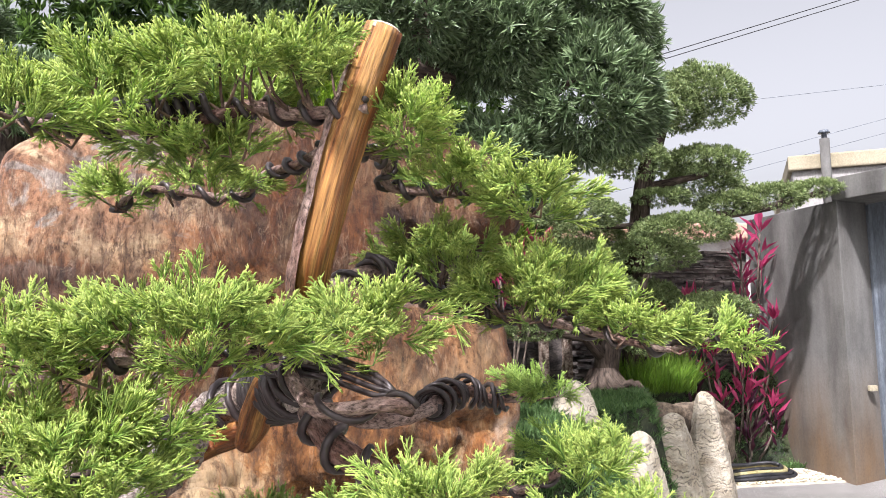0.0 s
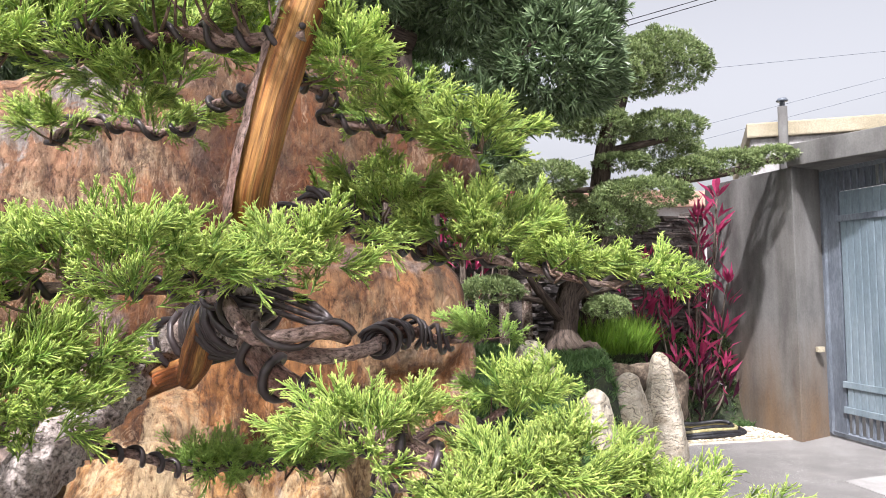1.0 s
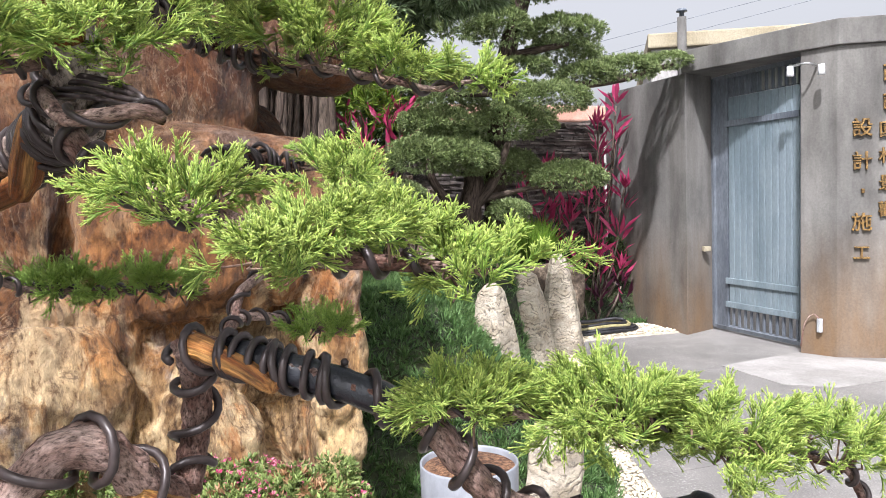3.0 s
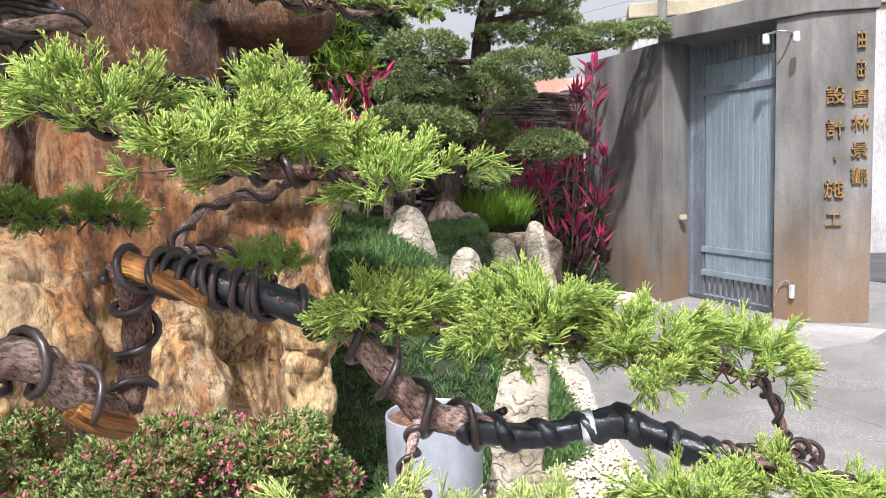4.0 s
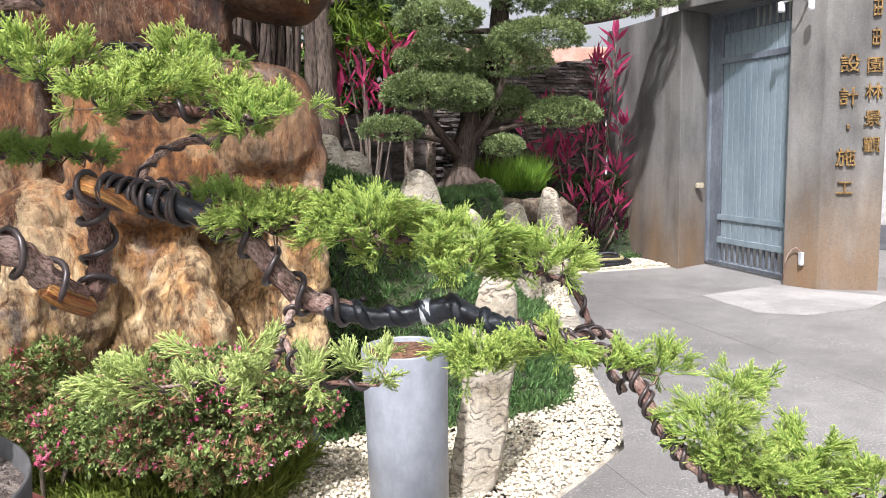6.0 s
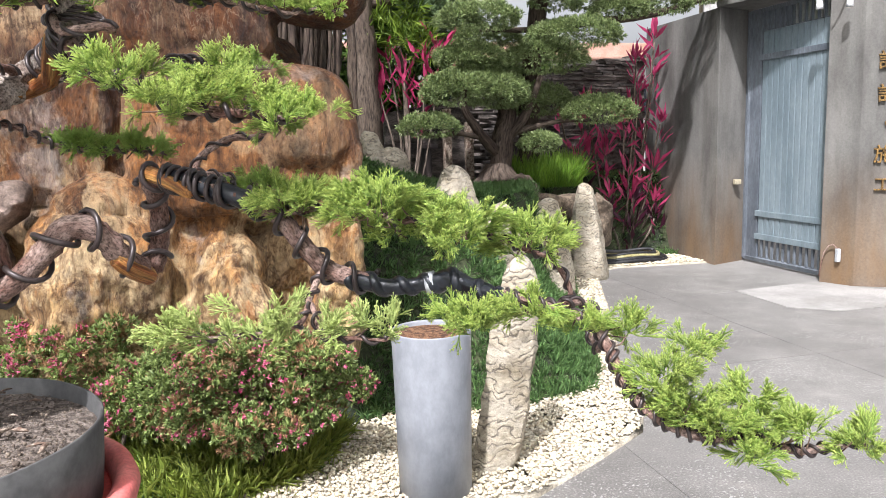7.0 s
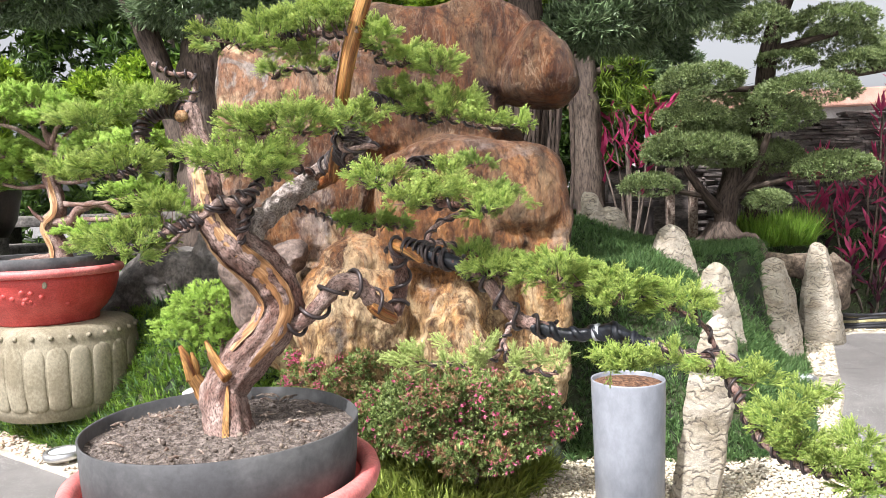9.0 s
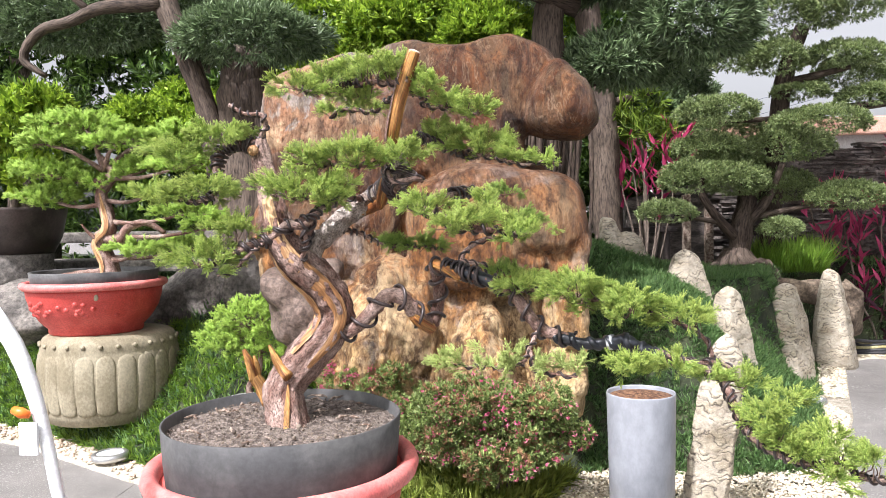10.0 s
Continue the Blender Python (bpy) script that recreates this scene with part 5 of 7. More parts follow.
# branches with their foliage pads: places with radius, blobs, wire turns
BRANCH = {
    "crown": ([(0.185, 0.60, 1.514, 0.007), (0.134, 0.63, 1.516, 0.008), (0.095, 0.63, 1.526, 0.008), (0.055, 0.63, 1.52, 0.007), (-0.003, 0.62, 1.51, 0.006), (-0.06, 0.60, 1.50, 0.004)], 10),
    "crown_low": ([(0.155, 0.68, 1.50, 0.007), (0.106, 0.76, 1.50, 0.006), (0.064, 0.78, 1.476, 0.006), (-0.003, 0.78, 1.484, 0.005), (-0.038, 0.79, 1.463, 0.005)], 9),
    "crown_right": ([(0.165, 0.645, 1.50, 0.007), (0.20, 0.69, 1.49, 0.007), (0.218, 0.70, 1.478, 0.006), (0.284, 0.70, 1.458, 0.005), (0.34, 0.69, 1.445, 0.003)], 9),
    "upper_right": ([(0.155, 0.665, 1.375, 0.010), (0.185, 0.675, 1.395, 0.010), (0.215, 0.72, 1.392, 0.009), (0.27, 0.765, 1.372, 0.008), (0.34, 0.73, 1.35, 0.007), (0.42, 0.68, 1.333, 0.005), (0.53, 0.645, 1.318, 0.002)], 14),
    "middle": ([(0.14, 0.665, 1.34, 0.009), (0.09, 0.63, 1.325, 0.008), (0.03, 0.61, 1.325, 0.006), (-0.03, 0.60, 1.33, 0.004)], 7),
    "front_left": ([(0.02, 0.86, 1.245, 0.010), (0.0, 0.72, 1.268, 0.009), (-0.05, 0.63, 1.262, 0.008), (-0.13, 0.585, 1.262, 0.005)], 8),
    "clipped": ([(0.108, 0.75, 1.325, 0.0092), (0.115, 0.68, 1.308, 0.0092), (0.145, 0.625, 1.296, 0.0092), (0.195, 0.60, 1.292, 0.0088), (0.215, 0.605, 1.288, 0.009)], 3.4),
    "right_main": ([(0.14, 0.67, 1.285, 0.013), (0.19, 0.62, 1.24, 0.012), (0.25, 0.57, 1.203, 0.010), (0.32, 0.54, 1.182, 0.009), (0.38, 0.525, 1.17, 0.006), (0.43, 0.52, 1.165, 0.003)], 12),
    "back_low": ([(-0.03, 0.76, 1.18, 0.007), (0.01, 0.81, 1.175, 0.006), (0.06, 0.85, 1.145, 0.006), (0.12, 0.89, 1.128, 0.005), (0.23, 0.90, 1.122, 0.003)], 14),
    "left_top": ([(-0.195, 0.70, 1.375, 0.017), (-0.235, 0.70, 1.395, 0.015), (-0.28, 0.70, 1.385, 0.014), (-0.298, 0.69, 1.345, 0.012), (-0.30, 0.68, 1.29, 0.010)], 9),
    "left_tip": ([(-0.20, 0.705, 1.40, 0.010), (-0.175, 0.70, 1.43, 0.009), (-0.19, 0.70, 1.462, 0.008), (-0.235, 0.70, 1.47, 0.007), (-0.27, 0.70, 1.49, 0.007)], 7),
    "left_mid": ([(-0.298, 0.68, 1.30, 0.009), (-0.30, 0.65, 1.265, 0.008), (-0.34, 0.63, 1.255, 0.006), (-0.40, 0.61, 1.27, 0.003)], 6),
    "left_low": ([(-0.125, 0.63, 1.15, 0.010), (-0.17, 0.60, 1.15, 0.009), (-0.22, 0.58, 1.125, 0.007), (-0.29, 0.56, 1.105, 0.004)], 9),
    "knot": ([(-0.13, 0.62, 1.155, 0.010), (-0.09, 0.60, 1.185, 0.010), (-0.05, 0.62, 1.20, 0.010), (-0.07, 0.65, 1.16, 0.010)], 6),
    "twisted": ([(0.30, 0.72, 1.072, 0.007), (0.27, 0.86, 1.075, 0.007), (0.29, 0.93, 1.11, 0.007), (0.34, 0.94, 1.148, 0.007), (0.39, 0.92, 1.155, 0.006), (0.42, 0.88, 1.175, 0.005)], 8),
    "twisted_low": ([(0.28, 0.90, 1.085, 0.007), (0.33, 0.95, 1.07, 0.006), (0.42, 0.95, 1.06, 0.005)], 5),
    "shelf": ([(0.405, 0.60, 1.03, 0.009), (0.45, 0.575, 1.045, 0.008), (0.53, 0.545, 1.035, 0.007), (0.62, 0.515, 1.02, 0.006), (0.70, 0.505, 0.99, 0.006), (0.79, 0.51, 0.96, 0.005), (0.82, 0.515, 0.935, 0.006), (0.83, 0.515, 0.905, 0.006), (0.80, 0.50, 0.885, 0.006), (0.76, 0.47, 0.89, 0.006)], 16),
    "hook": ([(0.72, 0.45, 0.915, 0.008), (0.79, 0.48, 0.897, 0.007), (0.84, 0.496, 0.888, 0.007), (0.866, 0.50, 0.868, 0.007), (0.852, 0.49, 0.845, 0.006), (0.838, 0.44, 0.83, 0.006)], 9),
    "low_left": ([(0.47, 0.585, 0.95, 0.008), (0.455, 0.565, 0.915, 0.007), (0.43, 0.54, 0.885, 0.006), (0.36, 0.51, 0.882, 0.004), (0.29, 0.50, 0.885, 0.002)], 8),
    "low_front": ([(0.45, 0.555, 0.905, 0.006), (0.47, 0.50, 0.87, 0.005), (0.54, 0.46, 0.868, 0.003)], 5),
}
PADS = {
    "crown": ("juniper", 1.0, [(0.09, 0.63, 1.553, 0.075, 0.07, 0.032), (0.0, 0.62, 1.533, 0.07, 0.06, 0.026), (-0.075, 0.60, 1.51, 0.06, 0.05, 0.022), (0.15, 0.64, 1.557, 0.045, 0.045, 0.026), (0.05, 0.65, 1.495, 0.06, 0.05, 0.018)]),
    "crown_low": ("juniper", 0.45, [(0.05, 0.77, 1.487, 0.08, 0.05, 0.022), (-0.03, 0.78, 1.478, 0.05, 0.04, 0.022)]),
    "crown_right": ("juniper", 1.0, [(0.222, 0.63, 1.513, 0.036, 0.045, 0.028), (0.27, 0.68, 1.483, 0.055, 0.05, 0.022), (0.335, 0.67, 1.463, 0.05, 0.05, 0.02)]),
    "upper_right": ("juniper", 1.0, [(0.265, 0.74, 1.418, 0.065, 0.06, 0.028), (0.35, 0.70, 1.378, 0.08, 0.065, 0.036), (0.42, 0.67, 1.35, 0.045, 0.045, 0.02), (0.475, 0.65, 1.334, 0.028, 0.025, 0.008), (0.51, 0.647, 1.325, 0.014, 0.014, 0.005)]),
    "middle": ("juniper", 0.9, [(0.05, 0.59, 1.357, 0.09, 0.07, 0.034), (0.17, 0.595, 1.352, 0.06, 0.055, 0.03), (-0.045, 0.58, 1.352, 0.05, 0.05, 0.026)]),
    "front_left": ("juniper", 0.9, [(-0.06, 0.585, 1.285, 0.12, 0.08, 0.036), (0.005, 0.56, 1.258, 0.05, 0.05, 0.034)]),
    "right_main": ("juniper", 0.85, [(0.225, 0.555, 1.232, 0.058, 0.055, 0.026), (0.325, 0.525, 1.20, 0.062, 0.055, 0.03), (0.43, 0.515, 1.172, 0.052, 0.055, 0.032), (0.35, 0.60, 1.245, 0.042, 0.042, 0.018), (0.275, 0.51, 1.19, 0.045, 0.04, 0.02), (0.385, 0.555, 1.205, 0.04, 0.04, 0.018)]),
    "back_low": ("juniper_dark", 1.2, [(0.10, 0.89, 1.142, 0.06, 0.04, 0.012), (0.19, 0.90, 1.136, 0.07, 0.04, 0.013)]),
    "left_top": ("juniper", 1.0, [(-0.28, 0.67, 1.415, 0.08, 0.07, 0.03), (-0.39, 0.65, 1.378, 0.08, 0.06, 0.026)]),
    "left_mid": ("juniper", 1.0, [(-0.31, 0.62, 1.285, 0.08, 0.08, 0.032), (-0.41, 0.60, 1.275, 0.05, 0.06, 0.026)]),
    "left_low": ("juniper", 0.9, [(-0.285, 0.56, 1.125, 0.085, 0.07, 0.045), (-0.22, 0.60, 1.19, 0.06, 0.05, 0.03)]),
    "twisted": ("juniper_dark", 1.0, [(0.44, 0.90, 1.20, 0.05, 0.05, 0.025)]),
    "twisted_low": ("juniper_dark", 0.8, [(0.40, 0.95, 1.06, 0.07, 0.05, 0.022)]),
    "shelf": ("juniper", 1.2, [(0.435, 0.56, 1.055, 0.055, 0.05, 0.028), (0.55, 0.52, 1.05, 0.085, 0.07, 0.036), (0.655, 0.50, 1.018, 0.062, 0.06, 0.036), (0.76, 0.50, 0.99, 0.056, 0.058, 0.032), (0.60, 0.56, 1.01, 0.06, 0.05, 0.022)]),
    "low_left": ("juniper_pale", 0.24, [(0.30, 0.50, 0.90, 0.06, 0.06, 0.02), (0.385, 0.50, 0.915, 0.06, 0.06, 0.02), (0.36, 0.48, 0.885, 0.07, 0.06, 0.018)]),
    "low_front": ("juniper_pale", 0.26, [(0.45, 0.46, 0.892, 0.065, 0.06, 0.02), (0.53, 0.45, 0.89, 0.065, 0.05, 0.018)]),
}
g = np.random.default_rng(11)
SPRAYS = [juniper_spray(g, budded=0.0 if k < 5 else 0.75) for k in range(9)]
PER_PAD = 24000


def twigs_to(clumps, core, g, reach):
    """Thin twigs from a branch to the clumps of fronds."""
    out = []
    for q in clumps[g.random(len(clumps)) < 0.35]:
        a = core[np.argmin(np.linalg.norm((core - q) * np.array((1, 1, 0.6)), axis=1) + g.uniform(0, 0.02, len(core)))]
        if np.linalg.norm(a - q) > reach:
            continue
        mid = (a + q) / 2 + np.array((0, 0, -0.006)) + g.normal(0, 0.006, 3)
        out.append(tube(np.array([(*a, 0.0015), (*mid, 0.0012), (*q, 0.0008)]), 5, 0.012, cap=False))
    return out


def leafy(owner, pts, blobs, tone, dens, per=PER_PAD, size=1.0, sprays=SPRAYS, reach=0.055):
    places, ways, clumps = in_clumps([(*b, dens) for b in blobs], per, g)
    part("foliage", sown("foliage", sprays, places, ways, g.uniform(0.6, 1.05, len(places)) * size, g), M[tone], owner)
    core = curve_points(pts, 0.02)[:, :3]
    twigs = twigs_to(clumps, core, g, reach)
    if twigs:
        tagged(part("twig_spray", joined("twig_spray", twigs), M["twig"], owner), kind="stuff")


def gnarled(pts, shrink):
    """A branch with small bends of its own, and thinner."""
    c = curve_points(pts, 0.035)
    c[1:-1, :3] += g.normal(0, 0.0045, (len(c) - 2, 3))
    c[:, 3] = np.maximum(0.002, c[:, 3] * shrink)
    return [tuple(q) for q in c]


for key, (pts, turns) in BRANCH.items():
    pts = gnarled(pts, 0.68 if pts[0][3] < 0.0125 and key not in ("knot", "left_low", "twisted", "twisted_low") else 0.9)
    b = part("branch", tube_mesh("branch", pts, sides=10, step=0.006, rough=0.14, freq=70), M["bark_red"], bonsai)
    part("wire", joined("wire", [coil(pts, 0.0038 if pts[0][3] > 0.0075 else 0.0027, turns, 0.0006, g.uniform(0, 6))]), M["wire"], b)
    if key in PADS:
        tone, dens, blobs = PADS[key]
        leafy(bonsai, pts, blobs, tone, dens, PER_PAD, 1.15 if tone == "juniper_pale" else 1.0)
hang = part("branch", tube_mesh("branch", HANG, sides=12, step=0.005, rough=0.12, freq=70), M["bark_red"], bonsai)
part("wire", joined("wire", [coil(HANG, 0.0027, 17, 0.0002, 1.0), coil(HANG, 0.0025, 17, 0.0002, 3.6)]), M["wire"], hang)
leafy(bonsai, HANG, [(0.65, 0.43, 0.898, 0.05, 0.045, 0.02), (0.735, 0.43, 0.902, 0.045, 0.04, 0.018), (0.79, 0.415, 0.885, 0.034, 0.035, 0.02), (0.86, 0.395, 0.872, 0.034, 0.03, 0.018), (0.872, 0.322, 0.83, 0.032, 0.034, 0.034), (0.90, 0.305, 0.79, 0.036, 0.035, 0.034), (0.94, 0.29, 0.765, 0.04, 0.035, 0.026), (0.965, 0.285, 0.725, 0.032, 0.03, 0.022), (0.92, 0.35, 0.855, 0.03, 0.028, 0.016), (0.975, 0.29, 0.80, 0.028, 0.03, 0.018), (0.988, 0.285, 0.765, 0.03, 0.03, 0.02), (1.036, 0.268, 0.762, 0.034, 0.032, 0.022), (1.10, 0.234, 0.748, 0.038, 0.032, 0.02)], "juniper", 1.2)
for pts, turns, wr in ((LOWER, 5, 0.0044), (UPRIGHT, 3.2, 0.0044), (OUT, 9, 0.0040), (OUT[1:4], 7, 0.0036), (TRUNK2[4:7], 5, 0.0038), (TRUNK2[5:8], 6.5, 0.0036), (TRUNK2[5:7], 3.5, 0.0036)):
    part("wire", joined("wire", [coil(pts, wr, turns, 0.002, g.uniform(0, 6))]), M["wire"], bonsai)

for k in range(4):
    part("wire", tube_mesh("wire", [(0.122, 0.70 - 0.004 * k, 1.332 - 0.006 * k, 0.0024), (0.155, 0.66 - 0.004 * k, 1.327 - 0.006 * k, 0.0024), (0.19, 0.625 - 0.004 * k, 1.313 - 0.005 * k, 0.0024), (0.203, 0.606, 1.30, 0.0024)], sides=8, step=0.01), M["wire"], bonsai)
TANGLE = [(-0.235, 0.585, 1.135, 0.006), (-0.185, 0.59, 1.15, 0.008), (-0.14, 0.60, 1.165, 0.009), (-0.10, 0.59, 1.195, 0.009), (-0.065, 0.60, 1.19, 0.009), (-0.04, 0.65, 1.225, 0.008), (-0.01, 0.72, 1.25, 0.007)]
FALL = [(-0.075, 0.595, 1.195, 0.006), (-0.06, 0.60, 1.165, 0.006), (-0.063, 0.605, 1.135, 0.006), (-0.075, 0.61, 1.115, 0.005)]
SPUR = [(-0.15, 0.595, 1.16, 0.005), (-0.19, 0.58, 1.125, 0.004), (-0.225, 0.575, 1.09, 0.003), (-0.26, 0.57, 1.08, 0.002)]
for pts, coils in ((TANGLE, ((11, 0.0034, 0.0, 0.0), (7, 0.0034, 0.002, 2.0))), (FALL, ((4, 0.0032, 0.0, 1.0), (2.5, 0.0032, 0.003, 3.0))), (SPUR, ((5, 0.0022, 0.0, 0.0),))):
    limb = part("branch", tube_mesh("branch", pts, sides=10, step=0.005, rough=0.2, freq=70), M["bark_red"], bonsai)
    for turns, wr, gap, phase in coils:
        part("wire", joined("wire", [coil(pts, wr, turns, gap, phase)]), M["wire"], limb)
part("cut_end", tube_mesh("cut_end", [(-0.205, 0.70, 1.378, 0.013), (-0.203, 0.675, 1.375, 0.0125), (-0.202, 0.664, 1.373, 0.012), (-0.202, 0.6635, 1.373, 0.004)], sides=16, step=0.004, rough=0.08, freq=70), M["deadwood_pale"], bonsai, "round sawn branch end")
for pts, turns, wr, phase, a, b in ((BRANCH["left_top"][0], 12, 0.0034, 1.0, 0.0, 0.8), (BRANCH["left_mid"][0], 7, 0.0028, 0.5, 0.0, 0.8), (BRANCH["crown"][0], 7, 0.0030, 0.0, 0.50, 0.76), (BRANCH["upper_right"][0], 10, 0.0030, 0.0, 0.1, 0.5)):
    part("wire", joined("wire", [coil(pts, wr, turns, 0.001, phase, a, b)]), M["wire"], bonsai)
KNOT = [(0.255, 0.80, 1.262, 0.007), (0.285, 0.86, 1.268, 0.0075), (0.315, 0.88, 1.272, 0.007), (0.345, 0.88, 1.262, 0.005), (0.39, 0.87, 1.26, 0.003)]
knot = part("branch", tube_mesh("branch", [(0.16, 0.74, 1.27, 0.008), (0.21, 0.77, 1.258, 0.008)] + KNOT, sides=10, step=0.006, rough=0.2, freq=70), M["bark_red"], bonsai)
for k in range(3):
    part("wire", joined("wire", [coil(KNOT, 0.0028, 5, 0.001 + 0.0035 * k, k * 2.0, 0.1, 0.85)]), M["wire"], knot)
leafy(bonsai, KNOT, [(0.40, 0.87, 1.275, 0.045, 0.04, 0.018)], "juniper_dark", 0.8, reach=0.12)

# ---- cloud-pruned and other trees ----
PODO = [strap_tuft(g, 8, 0.037, 0.0075, 0.9, -0.1) for _ in range(6)]
LONG = [strap_tuft(g, 9, 0.078, 0.011, 1.1, -0.3) for _ in range(6)]


def pruned_tree(at, label, trunk, limbs, pads, tone, per, size, category="tree", tufts=PODO, under=0.16):
    """A tree with a trunk, limbs and many small clipped clouds of leaves."""
    t = thing("pruned_tree", at, label, category)
    part("trunk", tube_mesh("trunk", trunk, sides=18, step=0.05, rough=0.10, freq=7, flute=0.25), M["bark_old"], t)
    for pts in limbs:
        part("limb", tube_mesh("limb", pts, sides=9, step=0.05, rough=0.12, freq=9), M["bark_old"], t)
    for blobs in pads:
        places, ways = on_dome([(x, y, z, rx * 1.04, ry * 1.1, rz * 1.15) for x, y, z, rx, ry, rz in blobs], per, g, 0.4, under)
        part("crown", sown("crown", tufts, places, ways, g.uniform(0.6, 1.0, len(places)) * size, g), M[tone], t)
    return t


TX, TY = 2.34, 5.4


def root_flare(a):
    """One surface root, running out and down from the trunk's foot."""
    spots = [(TX + d * math.cos(a + w), TY + d * math.sin(a + w)) for d, w in ((0.06, 0.0), (0.16, 0.0), (0.30, 0.2), (0.52, 0.1))]
    over = (0.16, 0.05, 0.015, -0.008)
    return [(x, y, float(lie(x, y)) + h, r) for (x, y), h, r in zip(spots, over, (0.05, 0.038, 0.024, 0.013))]


pruned_tree((TX, TY, 0.7), "cloud-pruned podocarpus with flared roots on the bank",
    [(TX, TY, 0.5, 0.15), (TX, TY, 0.75, 0.11), (2.36, 5.4, 0.92, 0.088), (2.38, 5.41, 1.10, 0.095), (2.45, 5.45, 1.35, 0.07), (2.42, 5.5, 1.65, 0.045)],
    [*[root_flare(a) for a in (-3.0, -2.5, -2.0, -1.5, -1.0, -0.5, 0.0)],
     [(2.34, 5.38, 1.02, 0.05), (2.16, 5.3, 1.2, 0.04), (2.02, 5.26, 1.42, 0.03), (2.08, 5.3, 1.66, 0.02)], [(2.2, 5.32, 1.16, 0.025), (1.95, 5.25, 1.2, 0.018), (1.74, 5.2, 1.18, 0.01)],
     [(2.4, 5.4, 1.12, 0.05), (2.58, 5.36, 1.35, 0.04), (2.7, 5.32, 1.65, 0.025)], [(2.5, 5.4, 1.2, 0.03), (2.9, 5.36, 1.28, 0.018), (3.2, 5.3, 1.27, 0.012)]],
    [[(2.10, 5.3, 1.75, 0.26, 0.22, 0.125)], [(2.71, 5.3, 1.75, 0.32, 0.24, 0.155)], [(2.00, 5.22, 1.50, 0.33, 0.24, 0.15), (2.28, 5.24, 1.48, 0.24, 0.22, 0.16)], [(1.735, 5.2, 1.235, 0.22, 0.18, 0.095)], [(3.2, 5.3, 1.33, 0.30, 0.22, 0.125)], [(2.65, 5.25, 1.09, 0.15, 0.14, 0.08)], [(2.72, 5.5, 1.42, 0.3, 0.2, 0.15)], [(2.35, 5.6, 1.62, 0.25, 0.2, 0.15)]],
    "podo", 6200, 1.0)
pruned_tree((2.7, 5.6, 0.7), "tall cloud-pruned podocarpus beside the wall",
    [(2.68, 5.62, 0.6, 0.11), (2.70, 5.6, 1.4, 0.085), (2.70, 5.45, 2.0, 0.078), (2.72, 5.35, 2.35, 0.07), (2.85, 5.3, 2.75, 0.05)],
    [[(2.72, 5.4, 2.05, 0.05), (3.0, 5.3, 2.06, 0.04), (3.6, 5.25, 2.12, 0.03), (4.15, 5.22, 2.26, 0.02)], [(2.70, 5.4, 2.02, 0.03), (2.45, 5.3, 2.0, 0.02), (2.15, 5.2, 1.98, 0.015)], [(2.72, 5.35, 2.3, 0.04), (3.2, 5.25, 2.4, 0.02)], [(2.7, 5.4, 1.85, 0.03), (2.95, 5.2, 1.86, 0.02)]],
    [[(2.72, 5.2, 2.82, 0.36, 0.34, 0.26), (3.12, 5.2, 2.9, 0.34, 0.32, 0.27)], [(3.14, 5.2, 2.46, 0.29, 0.22, 0.11)], [(2.58, 5.15, 2.43, 0.23, 0.2, 0.15), (2.29, 5.15, 2.46, 0.22, 0.2, 0.13)], [(3.35, 5.22, 2.14, 0.22, 0.2, 0.09), (3.70, 5.22, 2.19, 0.28, 0.22, 0.10), (4.08, 5.22, 2.27, 0.2, 0.18, 0.06)], [(2.80, 5.25, 2.2, 0.2, 0.18, 0.055)], [(2.94, 5.15, 1.93, 0.37, 0.25, 0.12)], [(2.14, 5.15, 2.04, 0.31, 0.22, 0.12)], [(3.5, 5.9, 2.38, 0.34, 0.25, 0.2)], [(2.35, 5.7, 1.95, 0.3, 0.2, 0.12)]],
    "podo", 5000, 1.05)
pruned_tree((0.86, 3.65, 0.75), "large podocarpus with heavy hanging foliage",
    [(0.66, 3.7, 0.6, 0.17), (0.68, 3.65, 1.2, 0.14), (0.70, 3.62, 1.7, 0.12), (0.69, 3.62, 2.1, 0.11), (0.70, 3.6, 2.5, 0.09), (0.9, 3.6, 3.4, 0.06)],
    [[(0.72, 3.6, 2.1, 0.06), (1.0, 3.85, 2.3, 0.03), (1.45, 3.55, 2.35, 0.02)], [(0.86, 3.6, 2.5, 0.06), (0.5, 3.5, 2.6, 0.04), (0.1, 3.5, 2.7, 0.03)], [(0.72, 3.6, 1.9, 0.04), (0.95, 3.65, 2.05, 0.03), (1.08, 3.7, 2.1, 0.02)]],
    [[(1.53, 3.45, 2.33, 0.32, 0.28, 0.35)], [(1.07, 3.6, 2.13, 0.26, 0.22, 0.16)], [(1.12, 3.55, 2.68, 0.34, 0.3, 0.24)], [(1.55, 3.6, 2.85, 0.34, 0.3, 0.22)], [(0.6, 3.45, 2.72, 0.34, 0.3, 0.24)], [(0.1, 3.5, 2.9, 0.4, 0.3, 0.22)], [(1.32, 3.75, 2.12, 0.14, 0.14, 0.08)]],
    "podo_blue", 2300, 1.1, "tree", LONG, 0.4)
